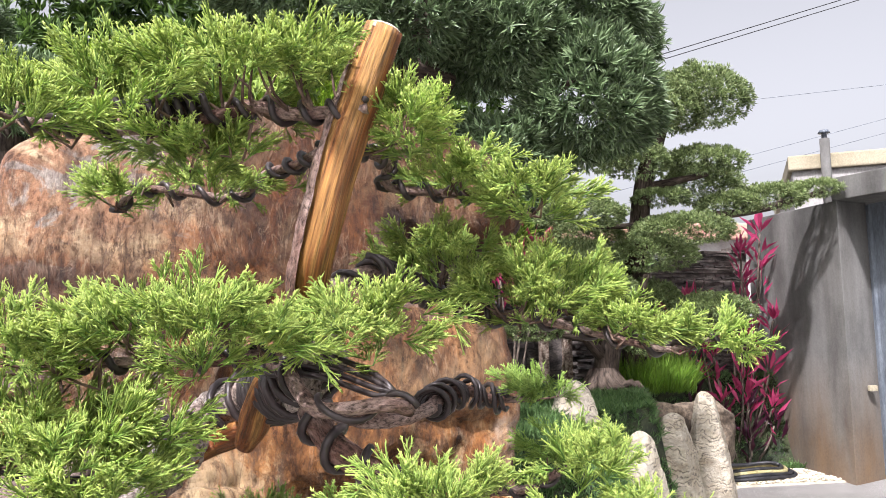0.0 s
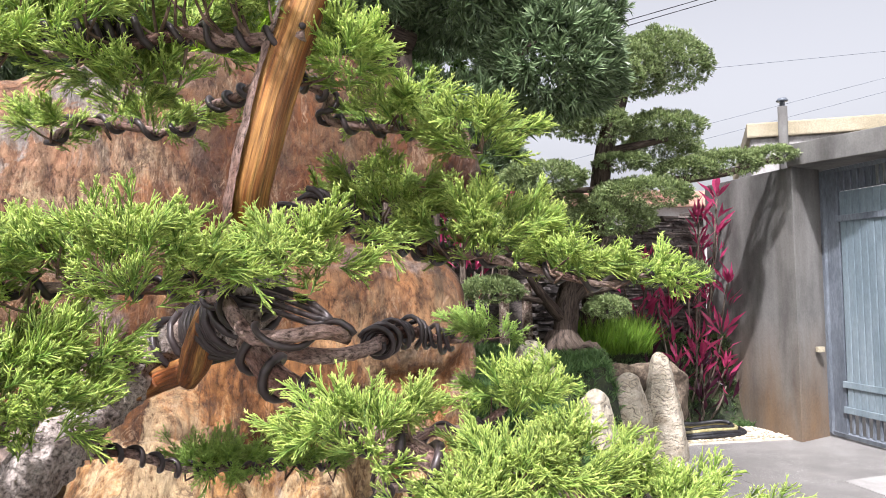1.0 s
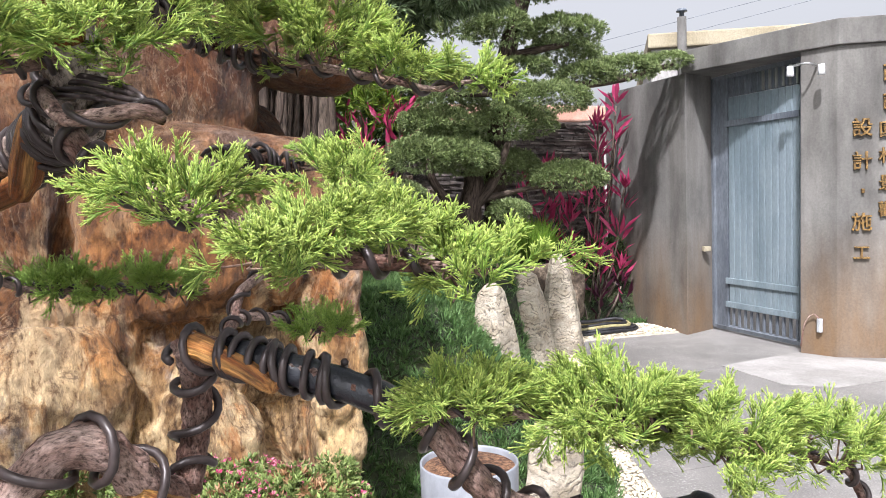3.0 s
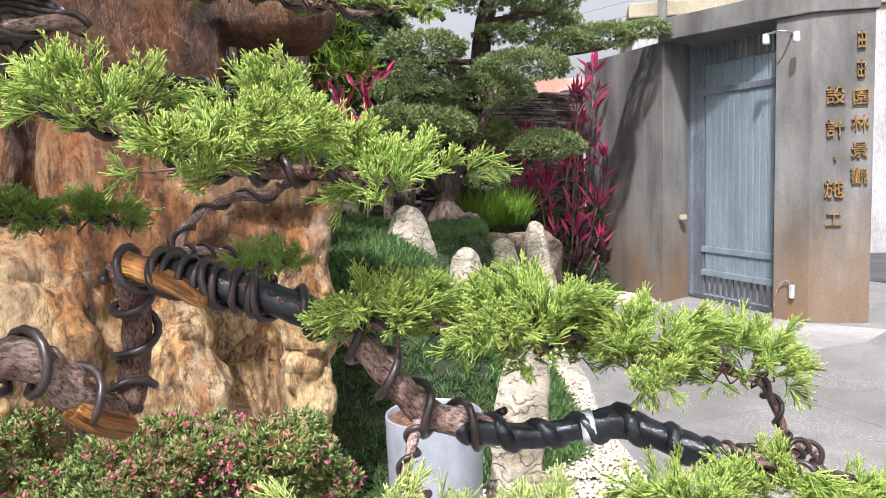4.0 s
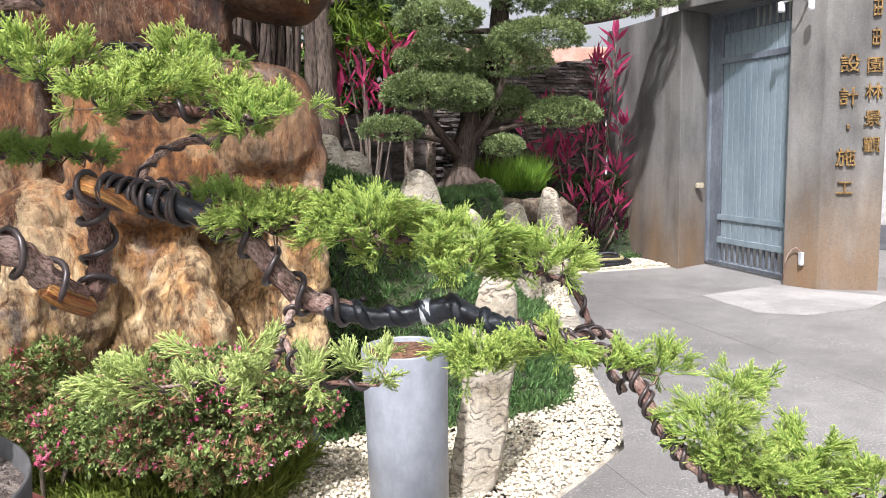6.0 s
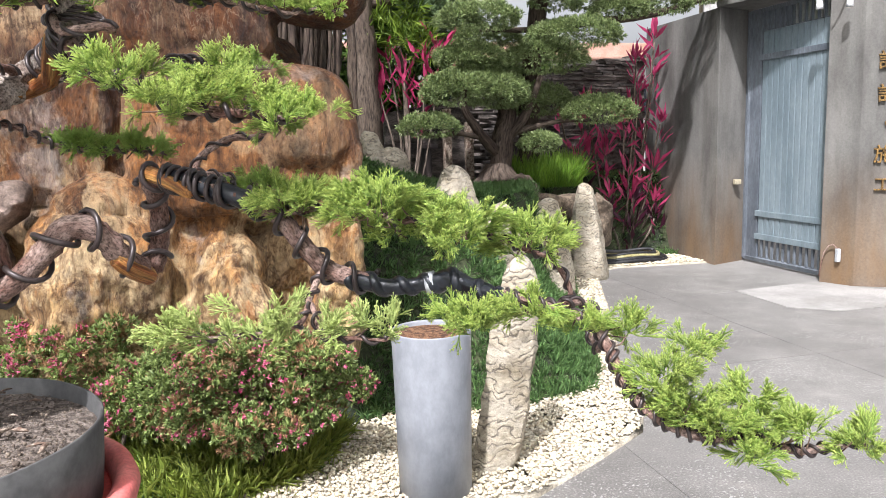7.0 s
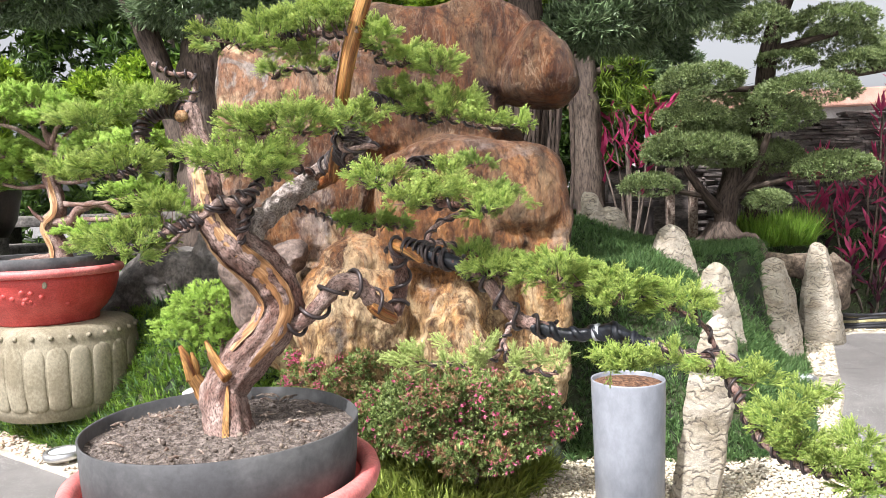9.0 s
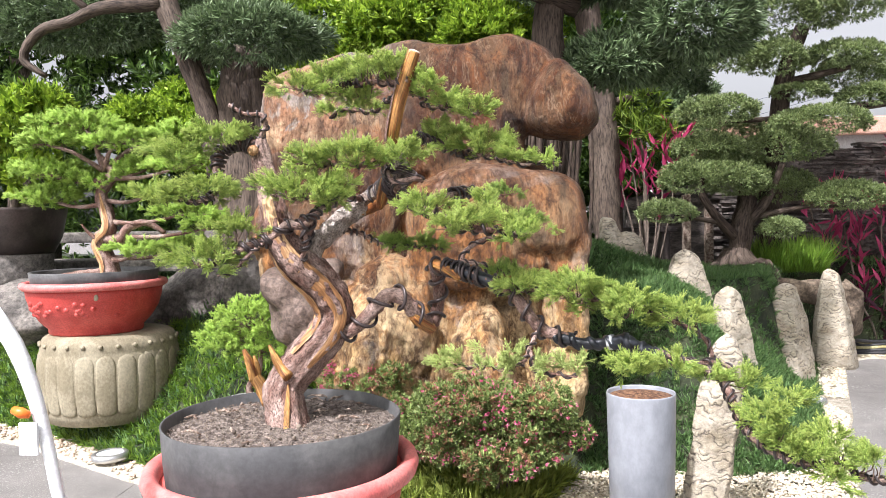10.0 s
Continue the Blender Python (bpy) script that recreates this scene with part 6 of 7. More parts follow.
pruned_tree((1.3, 5.6, 0.75), "tall dark-trunked podocarpus behind the rock",
    [(1.32, 5.6, 0.5, 0.16), (1.30, 5.6, 1.2, 0.125), (1.29, 5.6, 1.75, 0.12), (1.25, 5.6, 2.3, 0.115), (1.15, 5.6, 3.1, 0.1), (1.3, 5.6, 3.9, 0.06)],
    [[(1.2, 5.6, 2.6, 0.05), (1.7, 5.7, 2.85, 0.04), (2.4, 5.7, 3.3, 0.03)], [(1.25, 5.6, 2.2, 0.04), (1.75, 5.8, 2.35, 0.03)]],
    [[(2.5, 5.7, 3.45, 0.5, 0.4, 0.3)], [(1.6, 5.8, 3.35, 0.5, 0.4, 0.3)], [(0.8, 5.7, 3.3, 0.5, 0.4, 0.3)], [(1.95, 6.4, 2.6, 0.35, 0.3, 0.25)], [(1.75, 6.2, 2.25, 0.35, 0.3, 0.2)], [(2.25, 6.8, 2.3, 0.35, 0.3, 0.28)]],
    "podo_blue", 1300, 1.3, "tree", LONG, 0.4)
pruned_tree((-1.6, 4.6, 0.75), "old podocarpus with a broad clipped cloud of leaves",
    [(-1.58, 4.6, 0.6, 0.32), (-1.56, 4.6, 1.2, 0.27), (-1.57, 4.6, 1.9, 0.22), (-1.57, 4.6, 2.3, 0.21), (-1.57, 4.6, 2.58, 0.16)],
    [[(-1.75, 4.5, 1.6, 0.12), (-1.86, 4.5, 2.1, 0.085), (-2.0, 4.5, 2.5, 0.085), (-2.2, 4.55, 2.95, 0.10)], [(-2.2, 4.5, 2.93, 0.07), (-2.65, 4.45, 2.89, 0.05), (-2.9, 4.45, 2.80, 0.045), (-3.12, 4.4, 2.72, 0.04), (-3.26, 4.4, 2.52, 0.032), (-3.08, 4.4, 2.38, 0.02)], [(-1.45, 4.42, 0.8, 0.1), (-1.38, 4.4, 1.6, 0.07), (-1.42, 4.4, 2.3, 0.06)], [(-2.75, 4.45, 2.88, 0.03), (-2.85, 4.4, 3.0, 0.025), (-2.6, 4.4, 3.05, 0.02)]],
    [[(-1.47, 4.35, 2.56, 0.52, 0.42, 0.2)], [(-3.2, 5.1, 2.95, 0.7, 0.4, 0.35)], [(-2.4, 5.2, 3.25, 0.6, 0.4, 0.3)]],
    "podo_blue", 1700, 1.15, "tree", LONG, 0.3)
root = thing("hanging_roots", (0.7, 3.38, 0.7), "dark stringy roots hanging behind the rock", "roots")
for k in range(30):
    x = 0.50 + 0.0125 * k
    y = 3.36 + g.normal(0, 0.05)
    part("hanging_root", tube_mesh("hanging_root", [(x, y, 1.98, g.uniform(0.012, 0.022)), (x + g.normal(0, 0.014), y, 1.65, g.uniform(0.008, 0.018)), (x + g.normal(0, 0.02), y + 0.03, 1.25, 0.012), (x + g.normal(0, 0.02), y + 0.03, 0.6, 0.010)], sides=7, step=0.03, rough=0.5, freq=26, flute=0.4), M["bark_old"], root)
# trees behind, closing the view
BIG = [strap_tuft(g, 12, 0.15, 0.034, 1.2, -0.3) for _ in range(5)]
for cx, cy, label, tone in ((-6, 8.5, "dark leafy tree behind the garden", "wood_dark"), (-3.4, 8.2, "dark leafy tree behind the garden", "wood_dark"), (-1.0, 8.6, "dark leafy tree behind the garden", "wood_dark"), (1.0, 8.4, "dark leafy tree behind the garden", "wood_dark"), (-8.6, 7.5, "dark leafy tree behind the garden", "wood_dark")):
    t = thing("tree", (cx, cy, 0.7), label, "tree", "trees behind the garden")
    part("trunk", tube_mesh("trunk", [(cx, cy, 0.5, 0.22), (cx + 0.1, cy, 2.0, 0.18), (cx - 0.1, cy, 4.0, 0.1)], sides=12, step=0.1, rough=0.1, freq=5), M["bark_tree"], t)
    blobs = [(cx + g.uniform(-1.4, 1.4), cy + g.uniform(-0.8, 0.6), g.uniform(1.0, 5.2), g.uniform(0.6, 1.0), 0.6, g.uniform(0.4, 0.7)) for _ in range(16)]
    places, ways = in_pad(blobs, 110, g, 0.6, 0.3, 0.7, 0.7)
    part("crown", sown("crown", BIG, places, ways, g.uniform(0.7, 1.3, len(places)), g), M[tone], t)
for cx, cy, cz, r, label in ((-0.75, 5.9, 2.75, 0.75, "bright yellow-green shrub behind the rock"), (0.35, 5.9, 2.85, 0.75, "bright yellow-green shrub behind the rock"), (-3.0, 7.0, 2.3, 0.7, "bright yellow-green shrub in the back"), (-3.35, 4.3, 1.85, 0.42, "bright young shrub in a dark pot")):
    t = thing("shrub", (cx, cy, 0.7), label, "shrub")
    part("stem", tube_mesh("stem", [(cx, cy, 0.65, 0.05), (cx + 0.05, cy, cz - r * 0.5, 0.04), (cx, cy, cz, 0.02)], sides=8, step=0.1, rough=0.1, freq=8), M["bark_tree"], t)
    blobs = [(cx + g.uniform(-r, r), cy + g.uniform(-0.3, 0.3), cz + g.uniform(-r, r) * 0.6, r * 0.5, 0.3, r * 0.35) for _ in range(7)]
    places, ways = in_pad(blobs, 900, g, 0.6, 0.5, 0.6, 0.5)
    part("crown", sown("crown", [strap_tuft(g, 10, 0.08, 0.024, 1.0, -0.2) for _ in range(3)], places, ways, g.uniform(0.7, 1.3, len(places)), g), M["yellowgreen"], t)

lt = thing("shrub", (1.62, 5.75, 0.7), "loose yellow-green shrub with long narrow leaves", "shrub")
part("stem", tube_mesh("stem", [(1.62, 5.75, 0.65, 0.035), (1.66, 5.73, 1.4, 0.025), (1.6, 5.7, 2.0, 0.015)], sides=8, step=0.1, rough=0.1, freq=8), M["bark_tree"], lt)
places, ways = in_pad([(1.45, 5.7, 2.0, 0.2, 0.2, 0.1), (1.72, 5.7, 1.92, 0.22, 0.2, 0.12), (1.6, 5.75, 2.2, 0.2, 0.2, 0.12)], 420, g, 0.5, 0.5, 0.5, 0.5)
part("crown", sown("crown", [strap_tuft(g, 10, 0.15, 0.012, 1.2, -0.4) for _ in range(4)], places, ways, g.uniform(0.7, 1.2, len(places)), g), M["olive"], lt)

hedge = thing("hedge", (1.6, 7.4, 0.7), "dark clipped hedge behind the bank", "hedge")
places, ways = in_pad([(0.4 + 0.45 * k, 7.5, 1.2 + 0.12 * (k % 3), 0.4, 0.3, 0.7) for k in range(8)], 300, g, 0.6, 0.3, 0.7, 0.7)
part("leaves", sown("leaves", BIG, places, ways, g.uniform(0.5, 0.9, len(places)), g), M["wood_dark"], hedge)

# ---- flowering bushes ----
SMALL = [strap_tuft(g, 8, 0.026, 0.0075, 1.0, -0.1) for _ in range(5)]
PETAL = [strap_tuft(g, 6, 0.011, 0.005, 1.3, -0.1) for _ in range(3)]


def flowering_bush(at, label, blobs, red, pink):
    """Many small leafy twigs in uneven clumps, with young bronze tips and small flowers."""
    bush = thing("flowering_bush", at, label, "bush", "flowering bushes")
    lumps = []
    for x, y, z, rx, ry, rz in blobs:
        lumps.append((x, y, z, rx * 0.85, ry * 0.85, rz * 0.85))
        for _ in range(13):
            d = g.normal(0, 1, 3)
            d /= np.linalg.norm(d)
            d[1] = -abs(d[1])
            k = g.uniform(0.16, 0.40)
            lumps.append((x + d[0] * rx * 0.92, y + d[1] * ry * 0.92, z + d[2] * rz * 0.92, rx * k, ry * k, rz * k * 0.8))
    for tone, dens, nm in (("shrub", 1.0, "leaves"), ("shrub_red", red, "young_leaves")):
        pick = [b for b in lumps if nm == "leaves" or g.random() < 0.6]
        places, ways = in_pad([(*b, dens) for b in pick], 8500, g, 0.7, 0.5, 0.6, 0.6)
        part(nm, sown(nm, SMALL, places, ways, g.uniform(0.45, 1.0, len(places)), g), M[tone], bush)
    some = [b for b in lumps if g.random() < 0.4]
    places, ways = in_pad([(*b[:3], b[3] * 1.06, b[4] * 1.06, b[5] * 1.06, pink) for b in some], 9000, g, 0.93, 0.3, 0.6, 0.6)
    part("blossoms", sown("blossoms", PETAL, places, ways, g.uniform(0.7, 1.3, len(places)), g), M["blossom"], bush)
    for k in range(9):
        a = k * 0.7
        x, y = at[0], at[1]
        part("stem", tube_mesh("stem", [(x + 0.04 * math.cos(a), y + 0.04 * math.sin(a), 0.0, 0.01), (x + 0.1 * math.cos(a), y + 0.08 * math.sin(a), 0.2, 0.008), (x + 0.2 * math.cos(a), y + 0.14 * math.sin(a), 0.4, 0.004)], sides=6, step=0.03), M["bark_tree"], bush)


flowering_bush((0.34, 2.0, 0.05), "low bronze-green bush dotted with small pink flowers", [(0.3, 2.0, 0.38, 0.26, 0.22, 0.18), (0.1, 2.02, 0.36, 0.18, 0.2, 0.18), (0.52, 1.98, 0.36, 0.18, 0.2, 0.15), (0.36, 1.93, 0.27, 0.25, 0.18, 0.10), (0.3, 1.92, 0.45, 0.16, 0.12, 0.09)], 0.5, 0.34)
flowering_bush((-0.16, 2.1, 0.05), "loose bush covered with bright pink flowers", [(-0.16, 2.1, 0.42, 0.15, 0.16, 0.17), (-0.30, 2.12, 0.46, 0.12, 0.14, 0.14), (-0.05, 2.08, 0.32, 0.12, 0.14, 0.13)], 0.35, 1.5)

# ---- grass ----
BLADES = [strap_tuft(g, 9, 0.13, 0.0045, 0.95, -1.0, 0.15) for _ in range(6)]
TALL = [strap_tuft(g, 9, 0.13, 0.0042, 0.32, -0.35, 0.15, True) for _ in range(6)]


def grass(name, count, box, test, size, tone, label, top=None, blades=BLADES):
    x, y = g.uniform(box[0], box[1], count), g.uniform(box[2], box[3], count)
    keep = test(x, y)
    x, y = x[keep], y[keep]
    z = lie(x, y) if top is None else np.full(len(x), top)
    ways = np.stack([g.normal(0, 0.25, len(x)), g.normal(-0.15, 0.25, len(x)), np.ones(len(x))], -1)
    ob = part(name, sown(name, blades, np.stack([x, y, z - 0.01], -1), ways, g.uniform(0.7, 1.25, len(x)) * size, g), M[tone])
    return tagged(ob, label, "grass", "", "stuff")


grass("mondo_grass", 36000, (0.5, 4.3, 1.9, 6.2), lambda x, y: (inside(INNER, x, y) > 0.0) & ~((x > -0.6) & (x < 0.75) & (y > 2.3) & (y < 3.3)), 0.38, "grass", "dark green mondo grass on the bank")
grass("mondo_grass", 10000, (-4.0, 0.6, 1.7, 5.5), lambda x, y: (inside(INNER, x, y) > 0.0) & ~((x > -0.6) & (y > 2.4) & (y < 3.3)), 0.48, "grass", "dark green mondo grass round the rock")
grass("lawn", 5200, (-0.4, 0.9, 1.6, 2.3), lambda x, y: (inside(INNER, x, y) > -0.02) & (inside(INNER, x, y) < 0.4), 0.62, "grass_yellow", "yellow-green grass below the flowering bush")
grass("lawn", 14000, (-3.5, -0.4, 1.9, 4.0), lambda x, y: (inside(INNER, x, y) > 0.0) & (inside(INNER, x, y) < 0.7), 0.38, "grass_bright", "fresh green grass along the paving")
grass("tall_grass", 800, (2.56, 3.14, 5.45, 5.8), lambda x, y: x > 0, 1.8, "grass_bright", "tall bright green grass in the raised bed", 0.72, TALL)

# ---- pebbles ----
def pebbles(name, count, box, test, size, tone, label):
    bm = bmesh.new()
    bmesh.ops.create_icosphere(bm, subdivisions=1, radius=1)
    tv = np.array([v.co[:] for v in bm.verts])
    tf = np.array([[v.index for v in f.verts] for f in bm.faces])
    bm.free()
    kinds = [(tv * g.uniform(0.65, 1.15, tv.shape) * np.array((1, 0.8, 0.55)), tf, np.zeros(len(tv))) for _ in range(6)]
    x, y = g.uniform(box[0], box[1], count), g.uniform(box[2], box[3], count)
    keep = test(x, y)
    x, y = x[keep], y[keep]
    z = 0.014 + g.uniform(0, 0.012, len(x))
    ways = np.stack([g.normal(0, 0.35, len(x)), g.normal(0, 0.35, len(x)), np.ones(len(x))], -1)
    ob = part(name, sown(name, kinds, np.stack([x, y, z], -1), ways, size * g.uniform(0.7, 1.35, len(x)), g), M[tone])
    return tagged(ob, label, "gravel", "", "stuff")


pebbles("gravel", 44000, (0.2, 2.4, 1.55, 4.2), lambda x, y: (inside(EDGE, x, y) > 0.012) & (inside(INNER, x, y) < 0.07), 0.0088, "gravel", "cream white marble gravel")
pebbles("gravel", 12000, (2.2, 4.24, 3.9, 5.8), lambda x, y: (inside(EDGE, x, y) > 0.012) & (inside(INNER, x, y) < 0.03), 0.012, "gravel", "cream white marble gravel")
pebbles("gravel", 9000, (-4.0, 0.3, 1.5, 3.9), lambda x, y: (inside(EDGE, x, y) > 0.012) & (inside(INNER, x, y) < 0.03), 0.013, "tan_pebble", "tan pebbles along the paving edge")

# ---- left side: potted bonsai on a stone drum ----
FARSPRAY = [juniper_spray(g, 0.03, 0.001, False) for _ in range(6)]
def drum_stool(at, r, h, label):
    d = thing("drum_stool", at, label, "stool", "stone drum stools")
    prof = [(0.001, -0.05), (r * 0.9, -0.05), (r * 0.93, 0.02 * h), (r * 0.985, 0.25 * h), (r, 0.5 * h), (r * 0.985, 0.76 * h), (r * 0.968, 0.80 * h), (r * 0.972, 0.82 * h), (r * 0.955, 0.90 * h), (r * 0.92, 0.955 * h), (r * 0.85, 0.99 * h), (r * 0.75, h), (0.001, h)]
    part("body", lathe_mesh("body", prof, at, 64), M["drum_stone"], d)
    n_pet = 22
    for k in range(n_pet):
        a = k / n_pet * 2 * math.pi
        bm = bmesh.new()
        bmesh.ops.create_icosphere(bm, subdivisions=3, radius=1)
        w = math.pi * r / n_pet * 0.90
        rot = Matrix.Translation(at) @ Matrix.Rotation(a, 4, "Z")
        for v in bm.verts:
            x, y, z = v.co
            arch = max(-1.0, min(1.0, z))
            zz = 0.40 * h + 0.385 * h * np.sign(arch) * abs(arch) ** (0.55 if arch < 0 else 0.8)
            prof_r = r * (1 - 0.06 * ((zz / h - 0.5) / 0.5) ** 2)
            wide = min(3.0, math.sqrt(max(0.0, 1 - abs(arch) ** (7 if arch > 0 else 12))) / max(0.12, math.sqrt(max(0.0, 1 - arch * arch))))
            v.co = rot @ Vector((prof_r - 0.006 + 0.012 * max(-0.3, x * wide if x > 0 else x), w * 1.04 * max(-1.0, min(1.0, y * wide)), zz))
        part("petal", bm_mesh("petal", bm, True), M["drum_stone"], d)
    stud = bmesh.new()
    bmesh.ops.create_icosphere(stud, subdivisions=2, radius=0.013 * r / 0.36)
    sm = bm_mesh("stud", stud, True)
    sm.materials.append(M["drum_stone"])
    for k in range(26):
        a = k / 26 * 2 * math.pi
        o = new("stud", sm)
        o.parent = d
        o.matrix_basis = pose(r * 0.962 * math.cos(a), r * 0.962 * math.sin(a), h * 0.885)
    return d


DX, DY, DZ = -1.88, 3.03, 0.19
drum_stool((DX, DY, DZ), 0.375, 0.43, "tan stone drum stool with carved petals and studs")
drum_stool((PX, PY, -0.005), 0.24, 0.345, "tan stone drum stool under the juniper pot")
pot2 = thing("bonsai_pot", (DX - 0.06, DY - 0.03, DZ + 0.43), "red moulded bonsai pot with relief flowers on a drum stool", "pot")
P2 = (DX - 0.06, DY - 0.03, DZ + 0.43)
part("body", lathe_mesh("body", [(0.001, 0.0), (0.245, 0.0), (0.25, 0.012), (0.25, 0.03), (0.29, 0.07), (0.335, 0.14), (0.355, 0.21), (0.36, 0.255), (0.35, 0.26), (0.001, 0.25)], P2, 64), M["red_pot"], pot2)
part("rim", lathe_mesh("rim", [(0.352, 0.25), (0.375, 0.25), (0.386, 0.262), (0.388, 0.275), (0.38, 0.288), (0.362, 0.293), (0.35, 0.285), (0.352, 0.25)], P2, 72), M["pink_rim"], pot2, "faded pinkish rim")
part("liner", lathe_mesh("liner", [(0.33, 0.25), (0.335, 0.30), (0.342, 0.345), (0.338, 0.347), (0.332, 0.34), (0.328, 0.26)], P2, 60, 0.03, 9.0), M["liner"], pot2)
part("soil", soil_mesh("soil", P2[0], P2[1], P2[2] + 0.31, 0.33, 0.02, 5.0, 18, 60), M["soil"], pot2)
seal = bmesh.new()
bmesh.ops.create_uvsphere(seal, u_segments=14, v_segments=8, radius=1)
for v in seal.verts:
    v.co = Vector((P2[0] + 0.175, P2[1] - 0.31, P2[2] + 0.215)) + Vector((0.014 * v.co.x, 0.006 * v.co.y, 0.018 * v.co.z))
part("seal", bm_mesh("seal", seal, True), M["drum_stone"], pot2, "small oval maker's seal")
relief = []
for k in range(34):
    a = -math.pi / 2 + (g.normal(-0.55, 0.16) if k % 3 else g.normal(0.25, 0.2))
    zz = g.uniform(0.10, 0.19)
    rr = np.interp(zz, [0.07, 0.14, 0.21], [0.29, 0.335, 0.355])
    relief.append(lathe([(0.001, 0.008), (0.010, 0.006), (0.016, 0.0)], (0, 0, 0), 7))
    v, f = relief[-1]
    m = np.array(Matrix.Rotation(a, 3, "Z") @ Matrix.Rotation(math.pi / 2, 3, "Y"))
    relief[-1] = (v @ m.T + np.array((P2[0] + rr * math.cos(a), P2[1] + rr * math.sin(a), P2[2] + zz)), f)
tagged(part("relief", joined("relief", relief), M["red_pot"], pot2, "moulded flower relief"), kind="stuff")

tree2 = thing("bonsai_tree", (P2[0] + 0.04, P2[1], P2[2] + 0.31), "spreading juniper bonsai with a twisted brown trunk", "bonsai")
bx, by, bz = P2[0] + 0.05, P2[1], P2[2] + 0.31
T2 = [(bx + 0.04, by, bz - 0.03, 0.058), (bx + 0.03, by, bz + 0.08, 0.041), (bx - 0.015, by, bz + 0.19, 0.036), (bx + 0.05, by - 0.02, bz + 0.27, 0.033), (bx + 0.03, by, bz + 0.36, 0.031), (bx + 0.0, by, bz + 0.47, 0.028), (bx + 0.07, by, bz + 0.58, 0.022), (bx + 0.0, by, bz + 0.68, 0.014)]
T2 = [(x, y, z, r * 1.12) for x, y, z, r in T2]
part("trunk", tube_mesh("trunk", T2, sides=18, step=0.012, rough=0.2, freq=20, flute=0.35), M["bark_red"], tree2, "twisted brown trunk")
part("deadwood_strip", tube_mesh("deadwood_strip", T2[0:6], sides=8, step=0.012, arc=[(0, -0.4, 0.2, -1.9), (0.4, -0.6, 0.4, -2.0), (0.7, -0.5, 0.5, -1.6), (1, -0.1, 0.1, -1.3)], lift=0.006, rough=0.08, freq=30), M["deadwood_pale"], tree2, "pale stripped wood on the trunk")
for pts in ([(bx - 0.0, by - 0.03, bz + 0.2, 0.014), (bx - 0.06, by - 0.04, bz + 0.25, 0.01), (bx - 0.1, by - 0.04, bz + 0.30, 0.004)], [(bx + 0.04, by - 0.02, bz + 0.22, 0.03), (bx + 0.12, by - 0.04, bz + 0.20, 0.03), (bx + 0.17, by - 0.04, bz + 0.27, 0.026), (bx + 0.27, by - 0.02, bz + 0.30, 0.02), (bx + 0.37, by, bz + 0.24, 0.012)]):
    part("branch", tube_mesh("branch", pts, sides=9, step=0.015, rough=0.2, freq=25), M["bark_red"], tree2)
part("root", tube_mesh("root", [(bx + 0.03, by - 0.02, bz + 0.03, 0.025), (bx - 0.09, by - 0.05, bz + 0.02, 0.02), (bx - 0.22, by - 0.06, bz + 0.005, 0.014)], sides=10, step=0.015, rough=0.2, freq=25), M["bark_red"], tree2)
for x, z, rx, rz in ((-1.96, 1.80, 0.25, 0.085), (-2.12, 1.70, 0.18, 0.06), (-1.50, 1.74, 0.18, 0.08), (-1.72, 1.70, 0.2, 0.07), (-2.16, 1.54, 0.22, 0.065), (-2.22, 1.40, 0.19, 0.075), (-1.93, 1.48, 0.18, 0.06), (-1.62, 1.56, 0.2, 0.06), (-1.60, 1.42, 0.16, 0.05), (-1.36, 1.55, 0.17, 0.06), (-1.34, 1.30, 0.17, 0.07), (-1.42, 1.10, 0.2, 0.06), (-1.66, 1.09, 0.16, 0.055), (-1.2, 1.22, 0.14, 0.06)):
    y = by + g.uniform(-0.16, 0.1)
    pts = [(bx + 0.02, by, min(z - 0.06, bz + 0.6), 0.016), ((bx + x) / 2, (by + y) / 2, z - 0.07, 0.011), (x, y, z - 0.03, 0.006)]
    part("branch", tube_mesh("branch", pts, sides=8, step=0.03, rough=0.2, freq=25), M["bark_red"], tree2)
    leafy(tree2, pts, [(x, y, z, rx, rx * 0.75, rz)], "juniper_far", 1.7, 6000, 1.4, FARSPRAY, 0.2)

# ---- small round juniper in a white pot ----
SB = (-0.85, 2.5, 0.30)
small = thing("small_juniper", SB, "small round bright juniper in a shallow white pot", "bonsai")
part("pot", lathe_mesh("pot", [(0.001, -0.12), (0.12, -0.12), (0.15, 0.0), (0.155, 0.045), (0.147, 0.047), (0.14, 0.02), (0.001, 0.018)], SB, 40), M["white_plastic"], small, "shallow white pot")
part("soil", lathe_mesh("soil", [(0.001, 0.035), (0.08, 0.034), (0.143, 0.025)], SB, 30, 0.03), M["mulch"], small)
ST = [(SB[0], SB[1], SB[2] + 0.01, 0.02), (SB[0] - 0.03, SB[1], SB[2] + 0.1, 0.016), (SB[0] + 0.03, SB[1], SB[2] + 0.2, 0.012), (SB[0] + 0.02, SB[1], SB[2] + 0.4, 0.006)]
part("trunk", tube_mesh("trunk", ST, sides=10, step=0.015, rough=0.12, freq=25), M["bark_red"], small)
